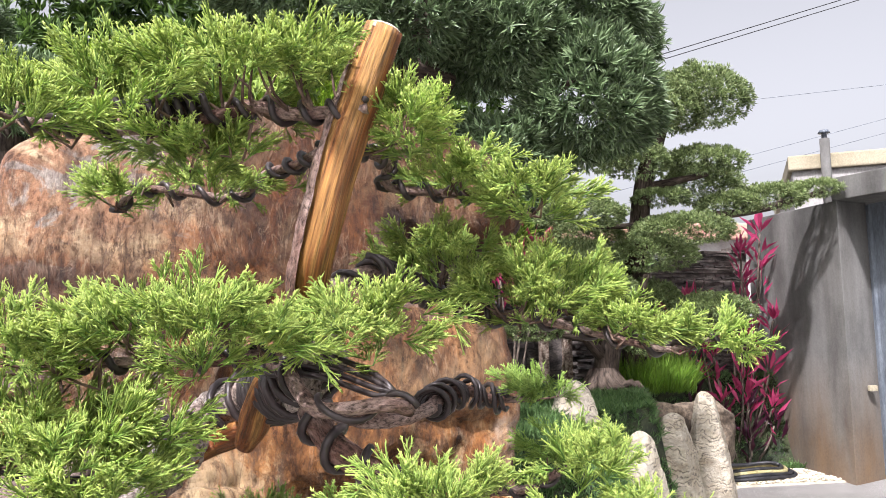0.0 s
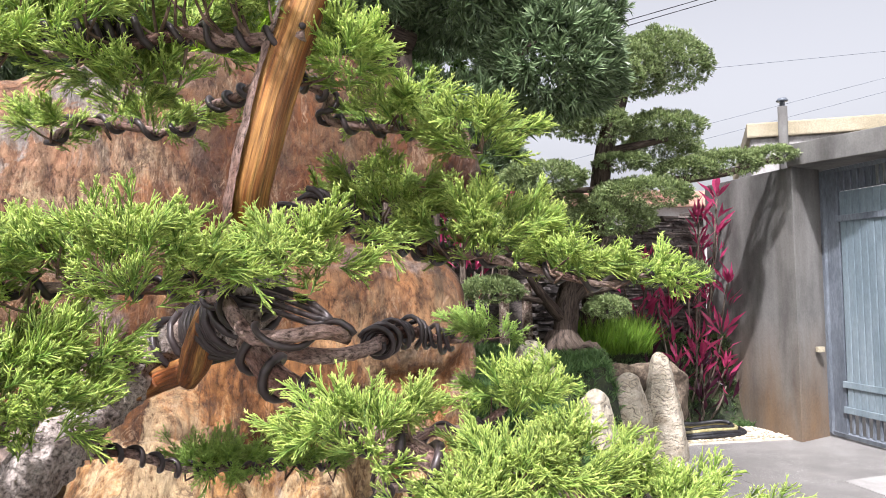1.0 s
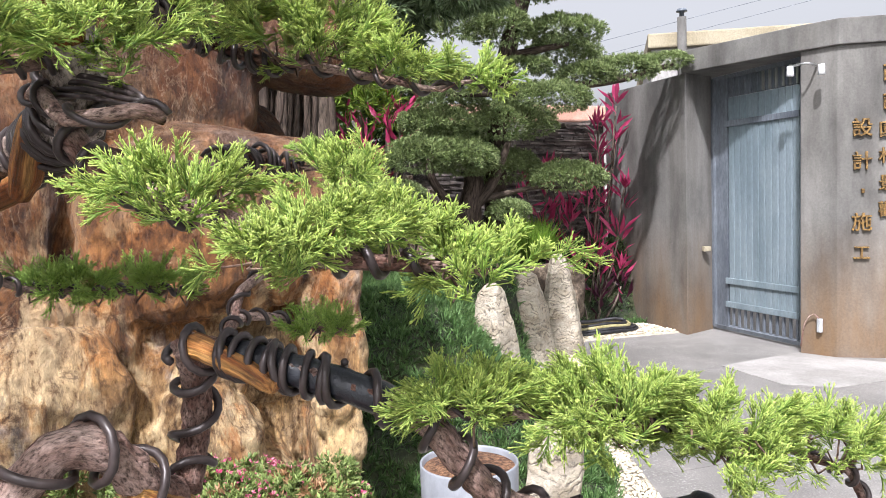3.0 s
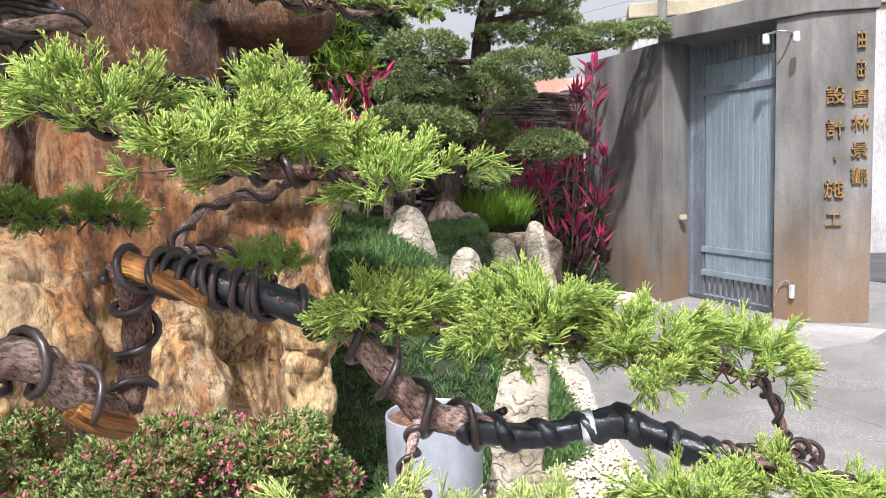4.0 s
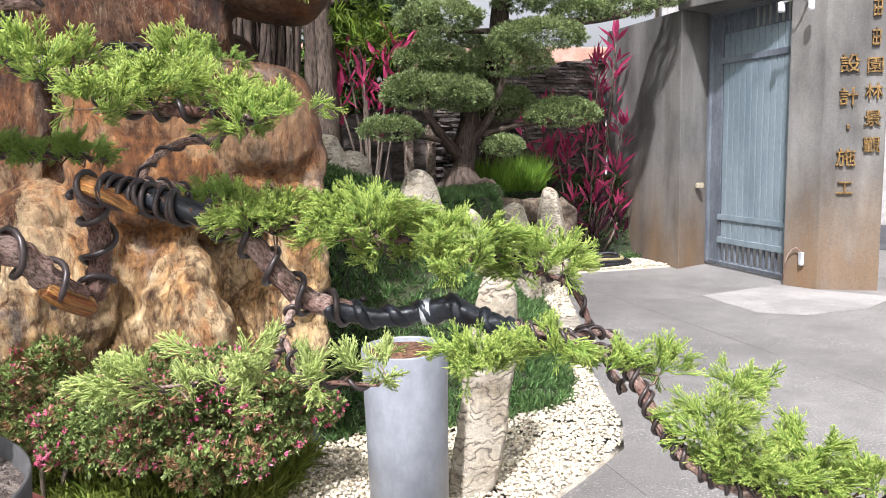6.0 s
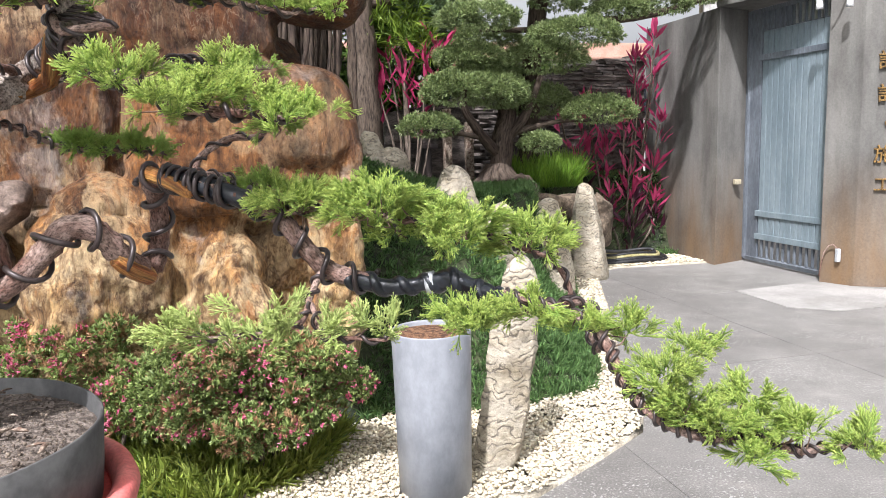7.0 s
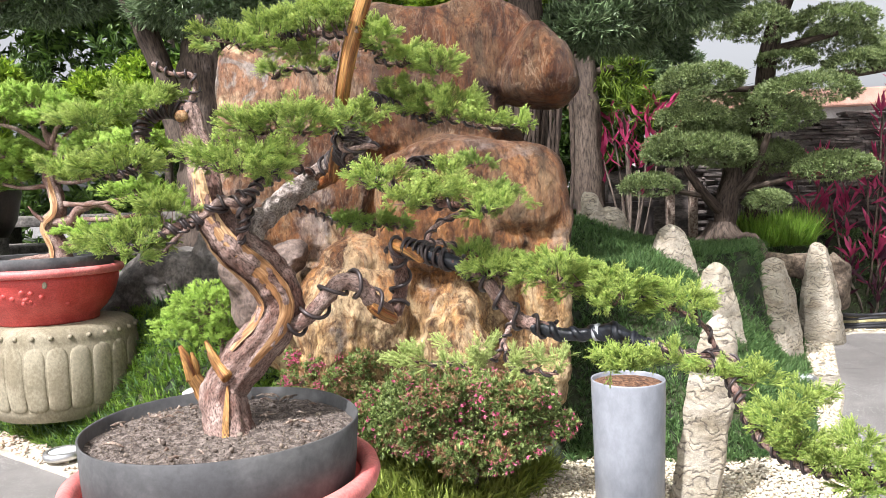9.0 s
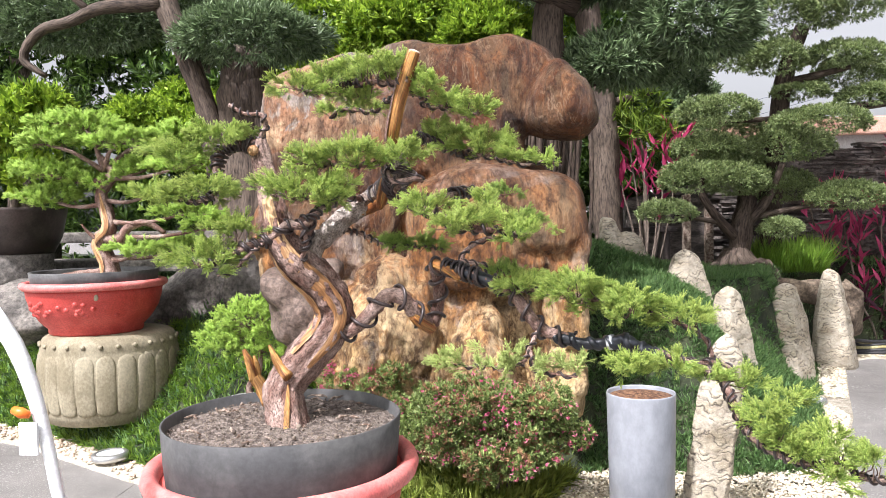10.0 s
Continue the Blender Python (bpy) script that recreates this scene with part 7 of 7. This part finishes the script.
leafy(small, ST, [(SB[0], SB[1] - 0.05, SB[2] + 0.48, 0.19, 0.18, 0.11), (SB[0] - 0.14, SB[1] - 0.05, SB[2] + 0.38, 0.15, 0.14, 0.09), (SB[0] + 0.14, SB[1] - 0.05, SB[2] + 0.40, 0.15, 0.14, 0.10), (SB[0], SB[1] - 0.1, SB[2] + 0.33, 0.22, 0.12, 0.09)], "juniper_far", 1.5, 8500, 0.85, FARSPRAY, 0.2)

# ---- grey rocks, low stone benches and a dark pot behind ----
for lumps, label in (([((-1.5, 3.6, 0.66), (0.5, 0.3, 0.34), 0), ((-1.02, 3.45, 0.8), (0.32, 0.26, 0.36), 15)], "dark grey rock behind the drum stool"), ([((-2.9, 4.0, 0.6), (0.5, 0.35, 0.28), 0)], "dark grey rock lying in the grass"), ([((-0.56, 2.27, 0.93), (0.15, 0.12, 0.11), 14), ((-0.42, 2.25, 0.97), (0.12, 0.11, 0.08), -12), ((-0.55, 2.33, 0.78), (0.15, 0.14, 0.16), 0)], "brown-grey rock wedged in the flank of the big rock"), ([((-0.72, 3.2, 0.8), (0.22, 0.2, 0.36), 12), ((-0.6, 3.1, 0.95), (0.16, 0.16, 0.2), -20)], "brown-grey rock leaning beside the big rock")):
    tagged(part("garden_rock", fused("garden_rock", lumps, 0.02, 0.03, 4), M["brown_stone" if "brown" in label else "grey_stone"]), label, "rock")
for y, z in ((5.0, 0.95), (5.9, 1.18)):
    bench = thing("stone_bench", (-3.0, y, z - 0.3), "long low stone slab bench in the back", "bench", "stone slab benches")
    part("slab", box_bm((-4.6, y - 0.25, z - 0.1), (-1.6, y + 0.25, z), 0.02), M["grey_stone"], bench)
    for x in (-4.2, -3.0, -1.9):
        part("leg", box_bm((x - 0.15, y - 0.2, z - 0.45), (x + 0.15, y + 0.2, z - 0.1), 0.02), M["grey_stone"], bench)
dp = thing("dark_pot", (-3.35, 4.3, 0.75), "dark brown glazed bonsai pot on a stone stand", "pot")
part("body", lathe_mesh("body", [(0.001, 0.28), (0.3, 0.28), (0.36, 0.4), (0.40, 0.6), (0.40, 0.62), (0.37, 0.62), (0.36, 0.58), (0.001, 0.57)], (-3.35, 4.3, 0.75), 40), M["darkpot"], dp)
part("stand", lathe_mesh("stand", [(0.001, 0), (0.3, 0), (0.28, 0.1), (0.3, 0.275), (0.001, 0.279)], (-3.35, 4.3, 0.75), 24), M["grey_stone"], dp)

# ---- round ground light ----
def ground_light(at, label):
    gl = thing("ground_light", at, label, "light", "round ground lights")
    part("ring", lathe_mesh("ring", [(0.05, 0.0), (0.085, 0.0), (0.092, 0.012), (0.088, 0.03), (0.072, 0.036), (0.066, 0.032)], at, 32), M["alu"], gl)
    part("lens", lathe_mesh("lens", [(0.001, 0.033), (0.04, 0.033), (0.068, 0.03)], at, 32), M["lens"], gl)


ground_light((-1.62, 2.52, 0.03), "round metal ground light in the pebbles")
ground_light((2.3, 3.75, 0.022), "round metal ground light in the white gravel")

# ---- slate wall, planter, magenta plants ----
def slate_top(x):
    return 1.70 + 0.26 * (x - 2.9) / 1.3


def sloped(bm):
    for v in bm.verts:
        if v.co.z > 0.5:
            v.co.z = slate_top(v.co.x) - 0.03
    return bm


slate = setting("wall_slate", sloped(prism_bm([(1.6, 6.46), (4.26, 6.46), (4.26, 6.7), (1.6, 6.7)], 0.0, 1.45)), M["slate"], "dark stacked slate wall", "wall")
z = 0.62
rest = []
while z < 2.0:
    h = g.uniform(0.02, 0.036)
    x = 2.55 + g.uniform(-0.2, 0)
    while x < 4.25:
        w = g.uniform(0.09, 0.26)
        if z + h < slate_top(x + w / 2) + 0.02 and x + w < 4.27:
            d = g.uniform(0.0, 0.035)
            bm = box_bm((x + 0.003, 6.40 + d, z + 0.002), (x + w - 0.003, 6.60, z + h - 0.002))
            for v in bm.verts:
                v.co += Vector((g.normal(0, 0.004), g.normal(0, 0.004), g.normal(0, 0.003)))
            if x > 3.15 and z > 0.75:
                part("slate", bm, M["slate"], slate)
            else:
                rest.append((np.array([v.co[:] for v in bm.verts]), np.array([[v.index for v in f.verts] for f in bm.faces])))
                bm.free()
        x += w
    z += h
tagged(part("slate_courses", joined("slate_courses", rest, False), M["slate"], slate), kind="stuff")
setting("kerb_planter", fused("kerb_planter", [((2.62, 5.2, 0.60), (0.34, 0.08, 0.10), 0), ((2.98, 5.22, 0.58), (0.28, 0.08, 0.11), 0), ((3.2, 5.3, 0.42), (0.12, 0.16, 0.28), 0)], 0.02, 0.014, 8), M["kerbrock"], "brown rock kerb of the raised bed", "kerb")

TI = [raw_mesh("leaf", *strap_tuft(g, 1, 0.25, 0.044, 0.3, -0.6, 0.2, True)[:2]) for _ in range(8)]


def cordyline(at, canes, tone, label):
    """Bare canes, each ending in rosettes of long pointed leaves."""
    c = thing("cordyline", at, label, "plant", "magenta cordylines")
    leaves = [me.copy() for me in TI]
    for me in leaves:
        me.materials.append(M[tone])
    for dx, dy, top in canes:
        base = (at[0] + dx * 0.3, at[1] + dy * 0.3, at[2])
        tip = (at[0] + dx, at[1] + dy, top)
        part("cane", tube_mesh("cane", [(*base, 0.012), ((base[0] + tip[0]) / 2 + 0.03, (base[1] + tip[1]) / 2, (base[2] + tip[2]) / 2, 0.010), (*tip, 0.008)], sides=7, step=0.05, rough=0.1, freq=20), M["bark_tree"], c)
        for k in range(16):
            low = 0.0 if k < 9 else g.uniform(0.06, 0.26)
            turn, lean = k * 2.4 + g.uniform(0, 0.5), g.uniform(0.15, 0.9) + low
            spot = Vector((tip[0] + g.normal(0, 0.01), tip[1] + g.normal(0, 0.01), tip[2] - low))
            leaf = new("leaf", leaves[int(g.integers(0, 8))])
            leaf.parent = c
            leaf.matrix_basis = Matrix.Translation(spot - Vector(at)) @ Matrix.Rotation(turn, 4, "Z") @ Matrix.Rotation(lean, 4, "Y") @ Matrix.Scale(g.uniform(0.6, 0.95), 4)


cordyline((3.75, 6.1, 0.05), [(-0.15, -0.1, 0.95), (0.1, 0, 1.25), (0.28, 0.05, 1.55), (0.2, -0.05, 1.85), (0.36, -0.1, 2.02), (0.3, 0, 1.1), (0.05, -0.2, 0.75), (0.3, -0.2, 0.8), (-0.35, -0.15, 1.35), (-0.05, 0.1, 1.0), (0.25, 0.1, 1.4), (0.38, -0.05, 1.7), (0.15, -0.1, 0.55), (0.35, -0.15, 0.5), (-0.1, -0.1, 0.55), (0.4, -0.15, 1.25)], "ti", "tall magenta cordyline before the slate wall")
cordyline((3.8, 5.95, 0.02), [(-0.2, 0, 0.4), (0.1, 0.05, 0.5), (0.3, 0.0, 0.35), (-0.4, 0.1, 0.55), (0.0, -0.1, 0.25)], "ti_dark", "low dark purple cordyline")
cordyline((1.62, 5.6, 0.7), [(-0.2, 0, 1.5), (0, 0, 1.62), (0.15, -0.1, 1.75), (0.3, 0, 1.85), (-0.1, 0.1, 1.8), (0.1, 0, 1.4)], "ti", "red cordyline behind the podocarpus")
cordyline((3.3, 6.1, 0.7), [(-0.1, 0, 1.35), (0.12, 0, 1.42), (0.0, -0.1, 1.0), (0.2, 0, 0.95)], "ti", "magenta cordyline beside the tall grass")

# ---- timber posts and a low bench in the shade behind the trees ----
for x, h in ((2.06, 1.42), (2.26, 1.3)):
    tp = thing("timber_post", (x, 5.95, 0.7), "weathered pale timber post behind the podocarpus", "post", "timber posts")
    part("post", box_bm((x - 0.035, 5.91, 0.6), (x + 0.035, 5.98, h), 0.006), M["chip"], tp)
gb = thing("garden_bench", (1.55, 6.0, 0.7), "low dark wooden bench in the shade", "bench")
part("seat", box_bm((1.2, 5.85, 1.08), (1.95, 6.15, 1.13), 0.008), M["darkpot"], gb)
for x in (1.28, 1.87):
    part("leg", box_bm((x - 0.035, 5.9, 0.6), (x + 0.035, 6.1, 1.08), 0.006), M["darkpot"], gb)

# ---- hose on the ground ----
hose = thing("garden_hose", (3.62, 5.62, 0.02), "coiled black and yellow garden hose on the ground", "hose")
for k in range(4):
    r = 0.34 - 0.035 * k
    pts = [(3.65 + r * 1.1 * math.cos(a), 5.62 + r * 0.55 * math.sin(a), 0.035 + 0.02 * k + 0.01 * math.sin(3 * a), 0.016) for a in np.linspace(0, 2 * math.pi, 26)]
    part("loop", tube_mesh("loop", pts, sides=8, step=0.04), M["rubber"] if k != 2 else M["hose_yellow"], hose)

# ---- things on the gate ----
sw = thing("door_bell", (4.5, 5.27, 0.72), "small white box on the gate post", "box")
part("box", box_bm((4.465, 5.228, 0.695), (4.53, 5.262, 0.74), 0.006), M["beige"], sw)
cctv = thing("cctv_camera", (4.50, 4.22, 2.05), "small white security camera on a bracket", "camera")
part("arm", tube_mesh("arm", [(4.55, 4.13, 2.07, 0.008), (4.44, 4.10, 2.08, 0.008), (4.42, 4.26, 2.08, 0.008)], sides=8, step=0.05), M["alu"], cctv)
part("housing", tube_mesh("housing", [(4.42, 4.24, 2.08, 0.022), (4.42, 4.24, 2.01, 0.026)], sides=14, step=0.02), M["white_plastic"], cctv)
part("lamp_head", tube_mesh("lamp_head", [(4.48, 4.02, 2.06, 0.02), (4.48, 4.02, 1.99, 0.024)], sides=14, step=0.02), M["white_plastic"], cctv)
ou = thing("power_outlet", (4.53, 4.10, 0.22), "small weathered outlet box with a bent cable", "outlet")
part("box", box_bm((4.535, 4.085, 0.17), (4.565, 4.115, 0.27), 0.005), M["grey_plastic"], ou)
part("cable", tube_mesh("cable", [(4.545, 4.10, 0.27, 0.005), (4.53, 4.13, 0.30, 0.005), (4.51, 4.19, 0.24, 0.005), (4.50, 4.225, 0.05, 0.005)], sides=6, step=0.03), M["bark_red"], ou)

# brass letters on the pillar: unreadable strokes kept as plain bars
A0, A1 = Vector((4.607, 4.005, 0)), Vector((4.947, 3.785, 0))
along = (A1 - A0).normalized()
outw = Vector((along.y, -along.x, 0))


def sign_mark(u, z, w, h, label):
    """One raised sign of short bars, across and upright."""
    s = thing("brass_letter", A0 + along * u + outw * 0.01 + Vector((0, 0, z)), label, "letter", "brass letters on the pillar")
    turn = Matrix.Rotation(math.atan2(along.y, along.x), 4, "Z")
    bars = [(-0.5, 0.5, 0.3, 0.42), (-0.45, 0.45, -0.1, 0.03), (-0.4, 0.4, -0.5, -0.38), (-0.12, 0.02, -0.5, 0.5), (-0.45, -0.32, -0.45, 0.2), (0.28, 0.42, -0.4, 0.35)]
    if h < 0.05:
        bars = [(-0.5, 0.5, -0.5, 0.5)]
    g2 = random.Random(int(z * 1000) + int(u * 100))
    for a, b, c, d in bars:
        k = g2.uniform(-0.06, 0.06)
        bm = box_bm((a * w, 0.0, (c + k) * h), (b * w, 0.02, (d + k) * h), 0.003)
        bmesh.ops.transform(bm, matrix=Matrix.Translation(A0 + along * u + outw * 0.022 + Vector((0, 0, z))) @ turn, verts=bm.verts[:])
        part("bar", bm, M["brass"], s)


for z in (1.985, 1.79):
    sign_mark(0.315, z, 0.06, 0.12, "raised aged brass letter on the concrete pillar")


def sign_letter(char, u, z, h):
    """One raised brass character, upright on the pillar."""
    c = bpy.data.curves.new("letter", "FONT")
    c.body, c.size, c.extrude, c.bevel_depth = char, h / 0.92, 0.009, 0.001
    c.align_x = "CENTER"
    c.resolution_u = 2
    tmp = new("letter", c)
    me = bpy.data.meshes.new_from_object(tmp.evaluated_get(bpy.context.evaluated_depsgraph_get()))
    bpy.data.objects.remove(tmp)
    turn = Matrix((along, Vector((0, 0, 1)), outw)).transposed().to_4x4()
    spot = A0 + along * u + outw * 0.011 + Vector((0, 0, z - h * 0.42))
    me.transform(Matrix.Translation(spot) @ turn)
    s = thing("brass_letter", spot, "raised aged brass character on the concrete pillar", "letter", "brass letters on the pillar")
    me.name = "character"
    me.materials.clear()
    part("character", me, M["brass"], s)


for char, z in zip("\u8a2d\u8a08\u65bd\u5de5", (1.62, 1.39, 0.965, 0.75)):
    sign_letter(char, 0.155, z, 0.125 if char != "\u5de5" else 0.105)
for char, z in zip("\u5712\u6797\u666f\u89c0", (1.60, 1.42, 1.235, 1.05)):
    sign_letter(char, 0.315, z, 0.108)
sign_mark(0.16, 1.18, 0.02, 0.03, "raised brass dot on the concrete pillar")

# ---- beyond the gate: house, road, car, cables ----
house = thing("house", (8.5, 9.5, 0), "pale flat-roofed house behind the gate wall", "house")
part("wall", prism_bm([(5.95, 8.03), (10.0, 5.75), (12.5, 9.5), (8.5, 12.0)], 0, 3.0, 0.02), M["paleroof"], house)
part("cornice", prism_bm([(5.88, 8.0), (10.0, 5.68), (12.6, 9.5), (8.5, 12.1)], 3.0, 3.18, 0.02), M["beige"], house, "beige roof edge")
part("chimney", tube_mesh("chimney", [(6.2, 7.75, 2.2, 0.055), (6.2, 7.75, 3.34, 0.055)], sides=14, step=0.5), M["concrete"], house)
part("chimney_cap", tube_mesh("chimney_cap", [(6.2, 7.75, 3.34, 0.03), (6.2, 7.75, 3.40, 0.03), (6.2, 7.75, 3.405, 0.07), (6.2, 7.75, 3.44, 0.05)], sides=12, step=0.1), M["steel"], house)
far = thing("house", (9, 26, 0), "distant pale house beyond the garden", "house")
part("wall", box_bm((2.0, 22, 0), (16, 30, 3.6), 0.02), M["paleroof"], far)
part("roof", prism_bm([(1.6, 21.6), (16.4, 21.6), (16.4, 30.4), (1.6, 30.4)], 3.6, 4.1, 0.05), M["redroof"], far, "faded red roof edge")
for k in range(5):
    part("window", box_bm((3 + 2.4 * k, 21.95, 1.8), (4.3 + 2.4 * k, 22.01, 3.0), 0.01), M["darkglass"], far)
setting("road", box_bm((6.6, -30, -0.02), (13.0, 7.5, 0.006)), M["asphalt"], "grey asphalt road beyond the gate", "road")
for y in (-2, 0.5, 3.0, 5.0):
    setting("trim", box_bm((7.2, y, 0.0), (12.4, y + 0.12, 0.011)), M["white_paint"], "white painted road line", "road marking")
car = thing("car", (10.4, 6.6, 0.0), "silver grey car parked on the road", "car")
prof = [(-2.1, 0.28), (-2.15, 0.6), (-2.0, 0.85), (-1.2, 0.95), (-0.5, 1.38), (0.9, 1.42), (1.6, 1.0), (2.1, 0.9), (2.15, 0.4), (2.0, 0.28)]
bm = bmesh.new()
ra = [bm.verts.new((9.5, 6.6 + a, b)) for a, b in prof]
rb = [bm.verts.new((11.2, 6.6 + a, b)) for a, b in prof]
bm.faces.new(ra), bm.faces.new(rb[::-1])
for k in range(len(prof)):
    j = (k + 1) % len(prof)
    bm.faces.new((ra[k], rb[k], rb[j], ra[j]))
bmesh.ops.recalc_face_normals(bm, faces=bm.faces[:])
bmesh.ops.bevel(bm, geom=bm.edges[:], offset=0.07, segments=3, affect="EDGES")
part("body", bm_mesh("body", bm, True), M["carpaint"], car)
part("side_window", prism_bm([(9.485, 6.6 - 0.95), (9.50, 6.6 - 0.95), (9.50, 6.6 + 1.2), (9.485, 6.6 + 1.2)], 1.0, 1.28, 0.004), M["darkglass"], car)
for y in (5.3, 7.9):
    w = part("wheel", tube_mesh("wheel", [(9.46, y, 0.31, 0.20), (9.5, y, 0.31, 0.31), (9.66, y, 0.31, 0.31)], sides=28, step=0.05), M["rubber"], car)
    part("rim", tube_mesh("rim", [(9.445, y, 0.31, 0.19), (9.46, y, 0.31, 0.2)], sides=20, step=0.05), M["alu"], w)
pole = thing("utility_pole", (42, 16, 0), "far concrete utility pole carrying the overhead cables", "pole")
part("post", tube_mesh("post", [(42, 16, 0, 0.2), (42, 16, 19, 0.13)], sides=14, step=2.0), M["paleroof"], pole)
for k, ((x0, z0), (x1, z1)) in enumerate((((8.36, 7.36), (13.47, 9.03)), ((8.42, 7.25), (13.96, 9.05)), ((10.34, 6.32), (14.55, 6.88)), ((10.4, 4.95), (14.47, 6.01)), ((10.68, 4.68), (14.44, 5.65)))):
    s = (z1 - z0) / (x1 - x0)
    part("cable", tube_mesh("cable", [(-20, 16, z0 - s * (x0 + 20), 0.011 if k < 2 else 0.006), (11, 16, z0 + s * (11 - x0), 0.011 if k < 2 else 0.006), (42, 16, z0 + s * (42 - x0), 0.011 if k < 2 else 0.006)], sides=6, step=2.0), M["rubber"] if k < 2 else M["steel"], pole)

# ---- white stand at the side ----
stand = thing("white_stand", (-0.62, 0.25, 0.0), "white bent plastic strip stand with an orange knob", "stand")
part("strip", tube_mesh("strip", [(-0.41, 0.2, 0.0, 0.010), (-0.415, 0.2, 0.6, 0.010), (-0.428, 0.2, 0.72, 0.011), (-0.447, 0.2, 0.82, 0.012), (-0.47, 0.2, 0.91, 0.014), (-0.50, 0.2, 0.985, 0.016), (-0.545, 0.2, 1.05, 0.016)], sides=12, step=0.03), M["white_plastic"], stand)
part("knob", tube_mesh("knob", [(-0.462, 0.182, 0.858, 0.006), (-0.476, 0.18, 0.862, 0.010), (-0.492, 0.18, 0.868, 0.007)], sides=12, step=0.01), M["orange_plastic"], stand, "orange knob")
part("tag", box_bm((-0.482, 0.178, 0.785), (-0.447, 0.184, 0.845), 0.002), M["white_plastic"], stand, "small white tag")

# ---- litter on the soil ----
for k in range(44):
    a, rr = g.uniform(0, 2 * math.pi), 0.25 * math.sqrt(g.uniform(0.05, 1))
    x, y = PX + rr * math.cos(a), PY + rr * math.sin(a)
    if math.hypot(x + 0.12, y - 0.63) < 0.07:
        continue
    ln, an = g.uniform(0.006, 0.03) * (1.5 if k % 9 == 0 else 0.8), g.uniform(0, math.pi)
    z0 = 0.727 + 0.012 * (1 - (rr / 0.27) ** 2)
    pts = [(x - ln * math.cos(an), y - ln * math.sin(an), z0, 0.0012), (x, y, z0 + g.uniform(0.001, 0.006), g.uniform(0.0015, 0.004)), (x + ln * math.cos(an), y + ln * math.sin(an), z0, 0.001)]
    ob = part("bark_chip", tube_mesh("bark_chip", pts, sides=6, step=0.01, rough=0.2, freq=80), M["chip"])
    tagged(ob, "dry curled bark chip lying on the soil", "bark chip", "bark chips on the soil")

crumbs = 3000
aa, rr = g.uniform(0, 2 * math.pi, crumbs), 0.265 * np.sqrt(g.uniform(0, 1, crumbs))
bm = bmesh.new()
bmesh.ops.create_icosphere(bm, subdivisions=1, radius=1)
cv, cf = np.array([v.co[:] for v in bm.verts]), np.array([[v.index for v in f.verts] for f in bm.faces])
bm.free()
kinds = [(cv * g.uniform(0.6, 1.2, cv.shape), cf, np.zeros(len(cv))) for _ in range(5)]
spots = np.stack([PX + rr * np.cos(aa), PY + rr * np.sin(aa), 0.715 + 0.012 * (1 - (rr / 0.27) ** 2) + g.uniform(0, 0.004, crumbs)], -1)
tagged(part("soil_crumbs", sown("soil_crumbs", kinds, spots, g.normal(0, 1, (crumbs, 3)), g.gamma(1.4, 0.0006, crumbs) + 0.0006, g), M["crumb"]), "loose crumbs of grey-brown soil", "soil", "", "stuff")
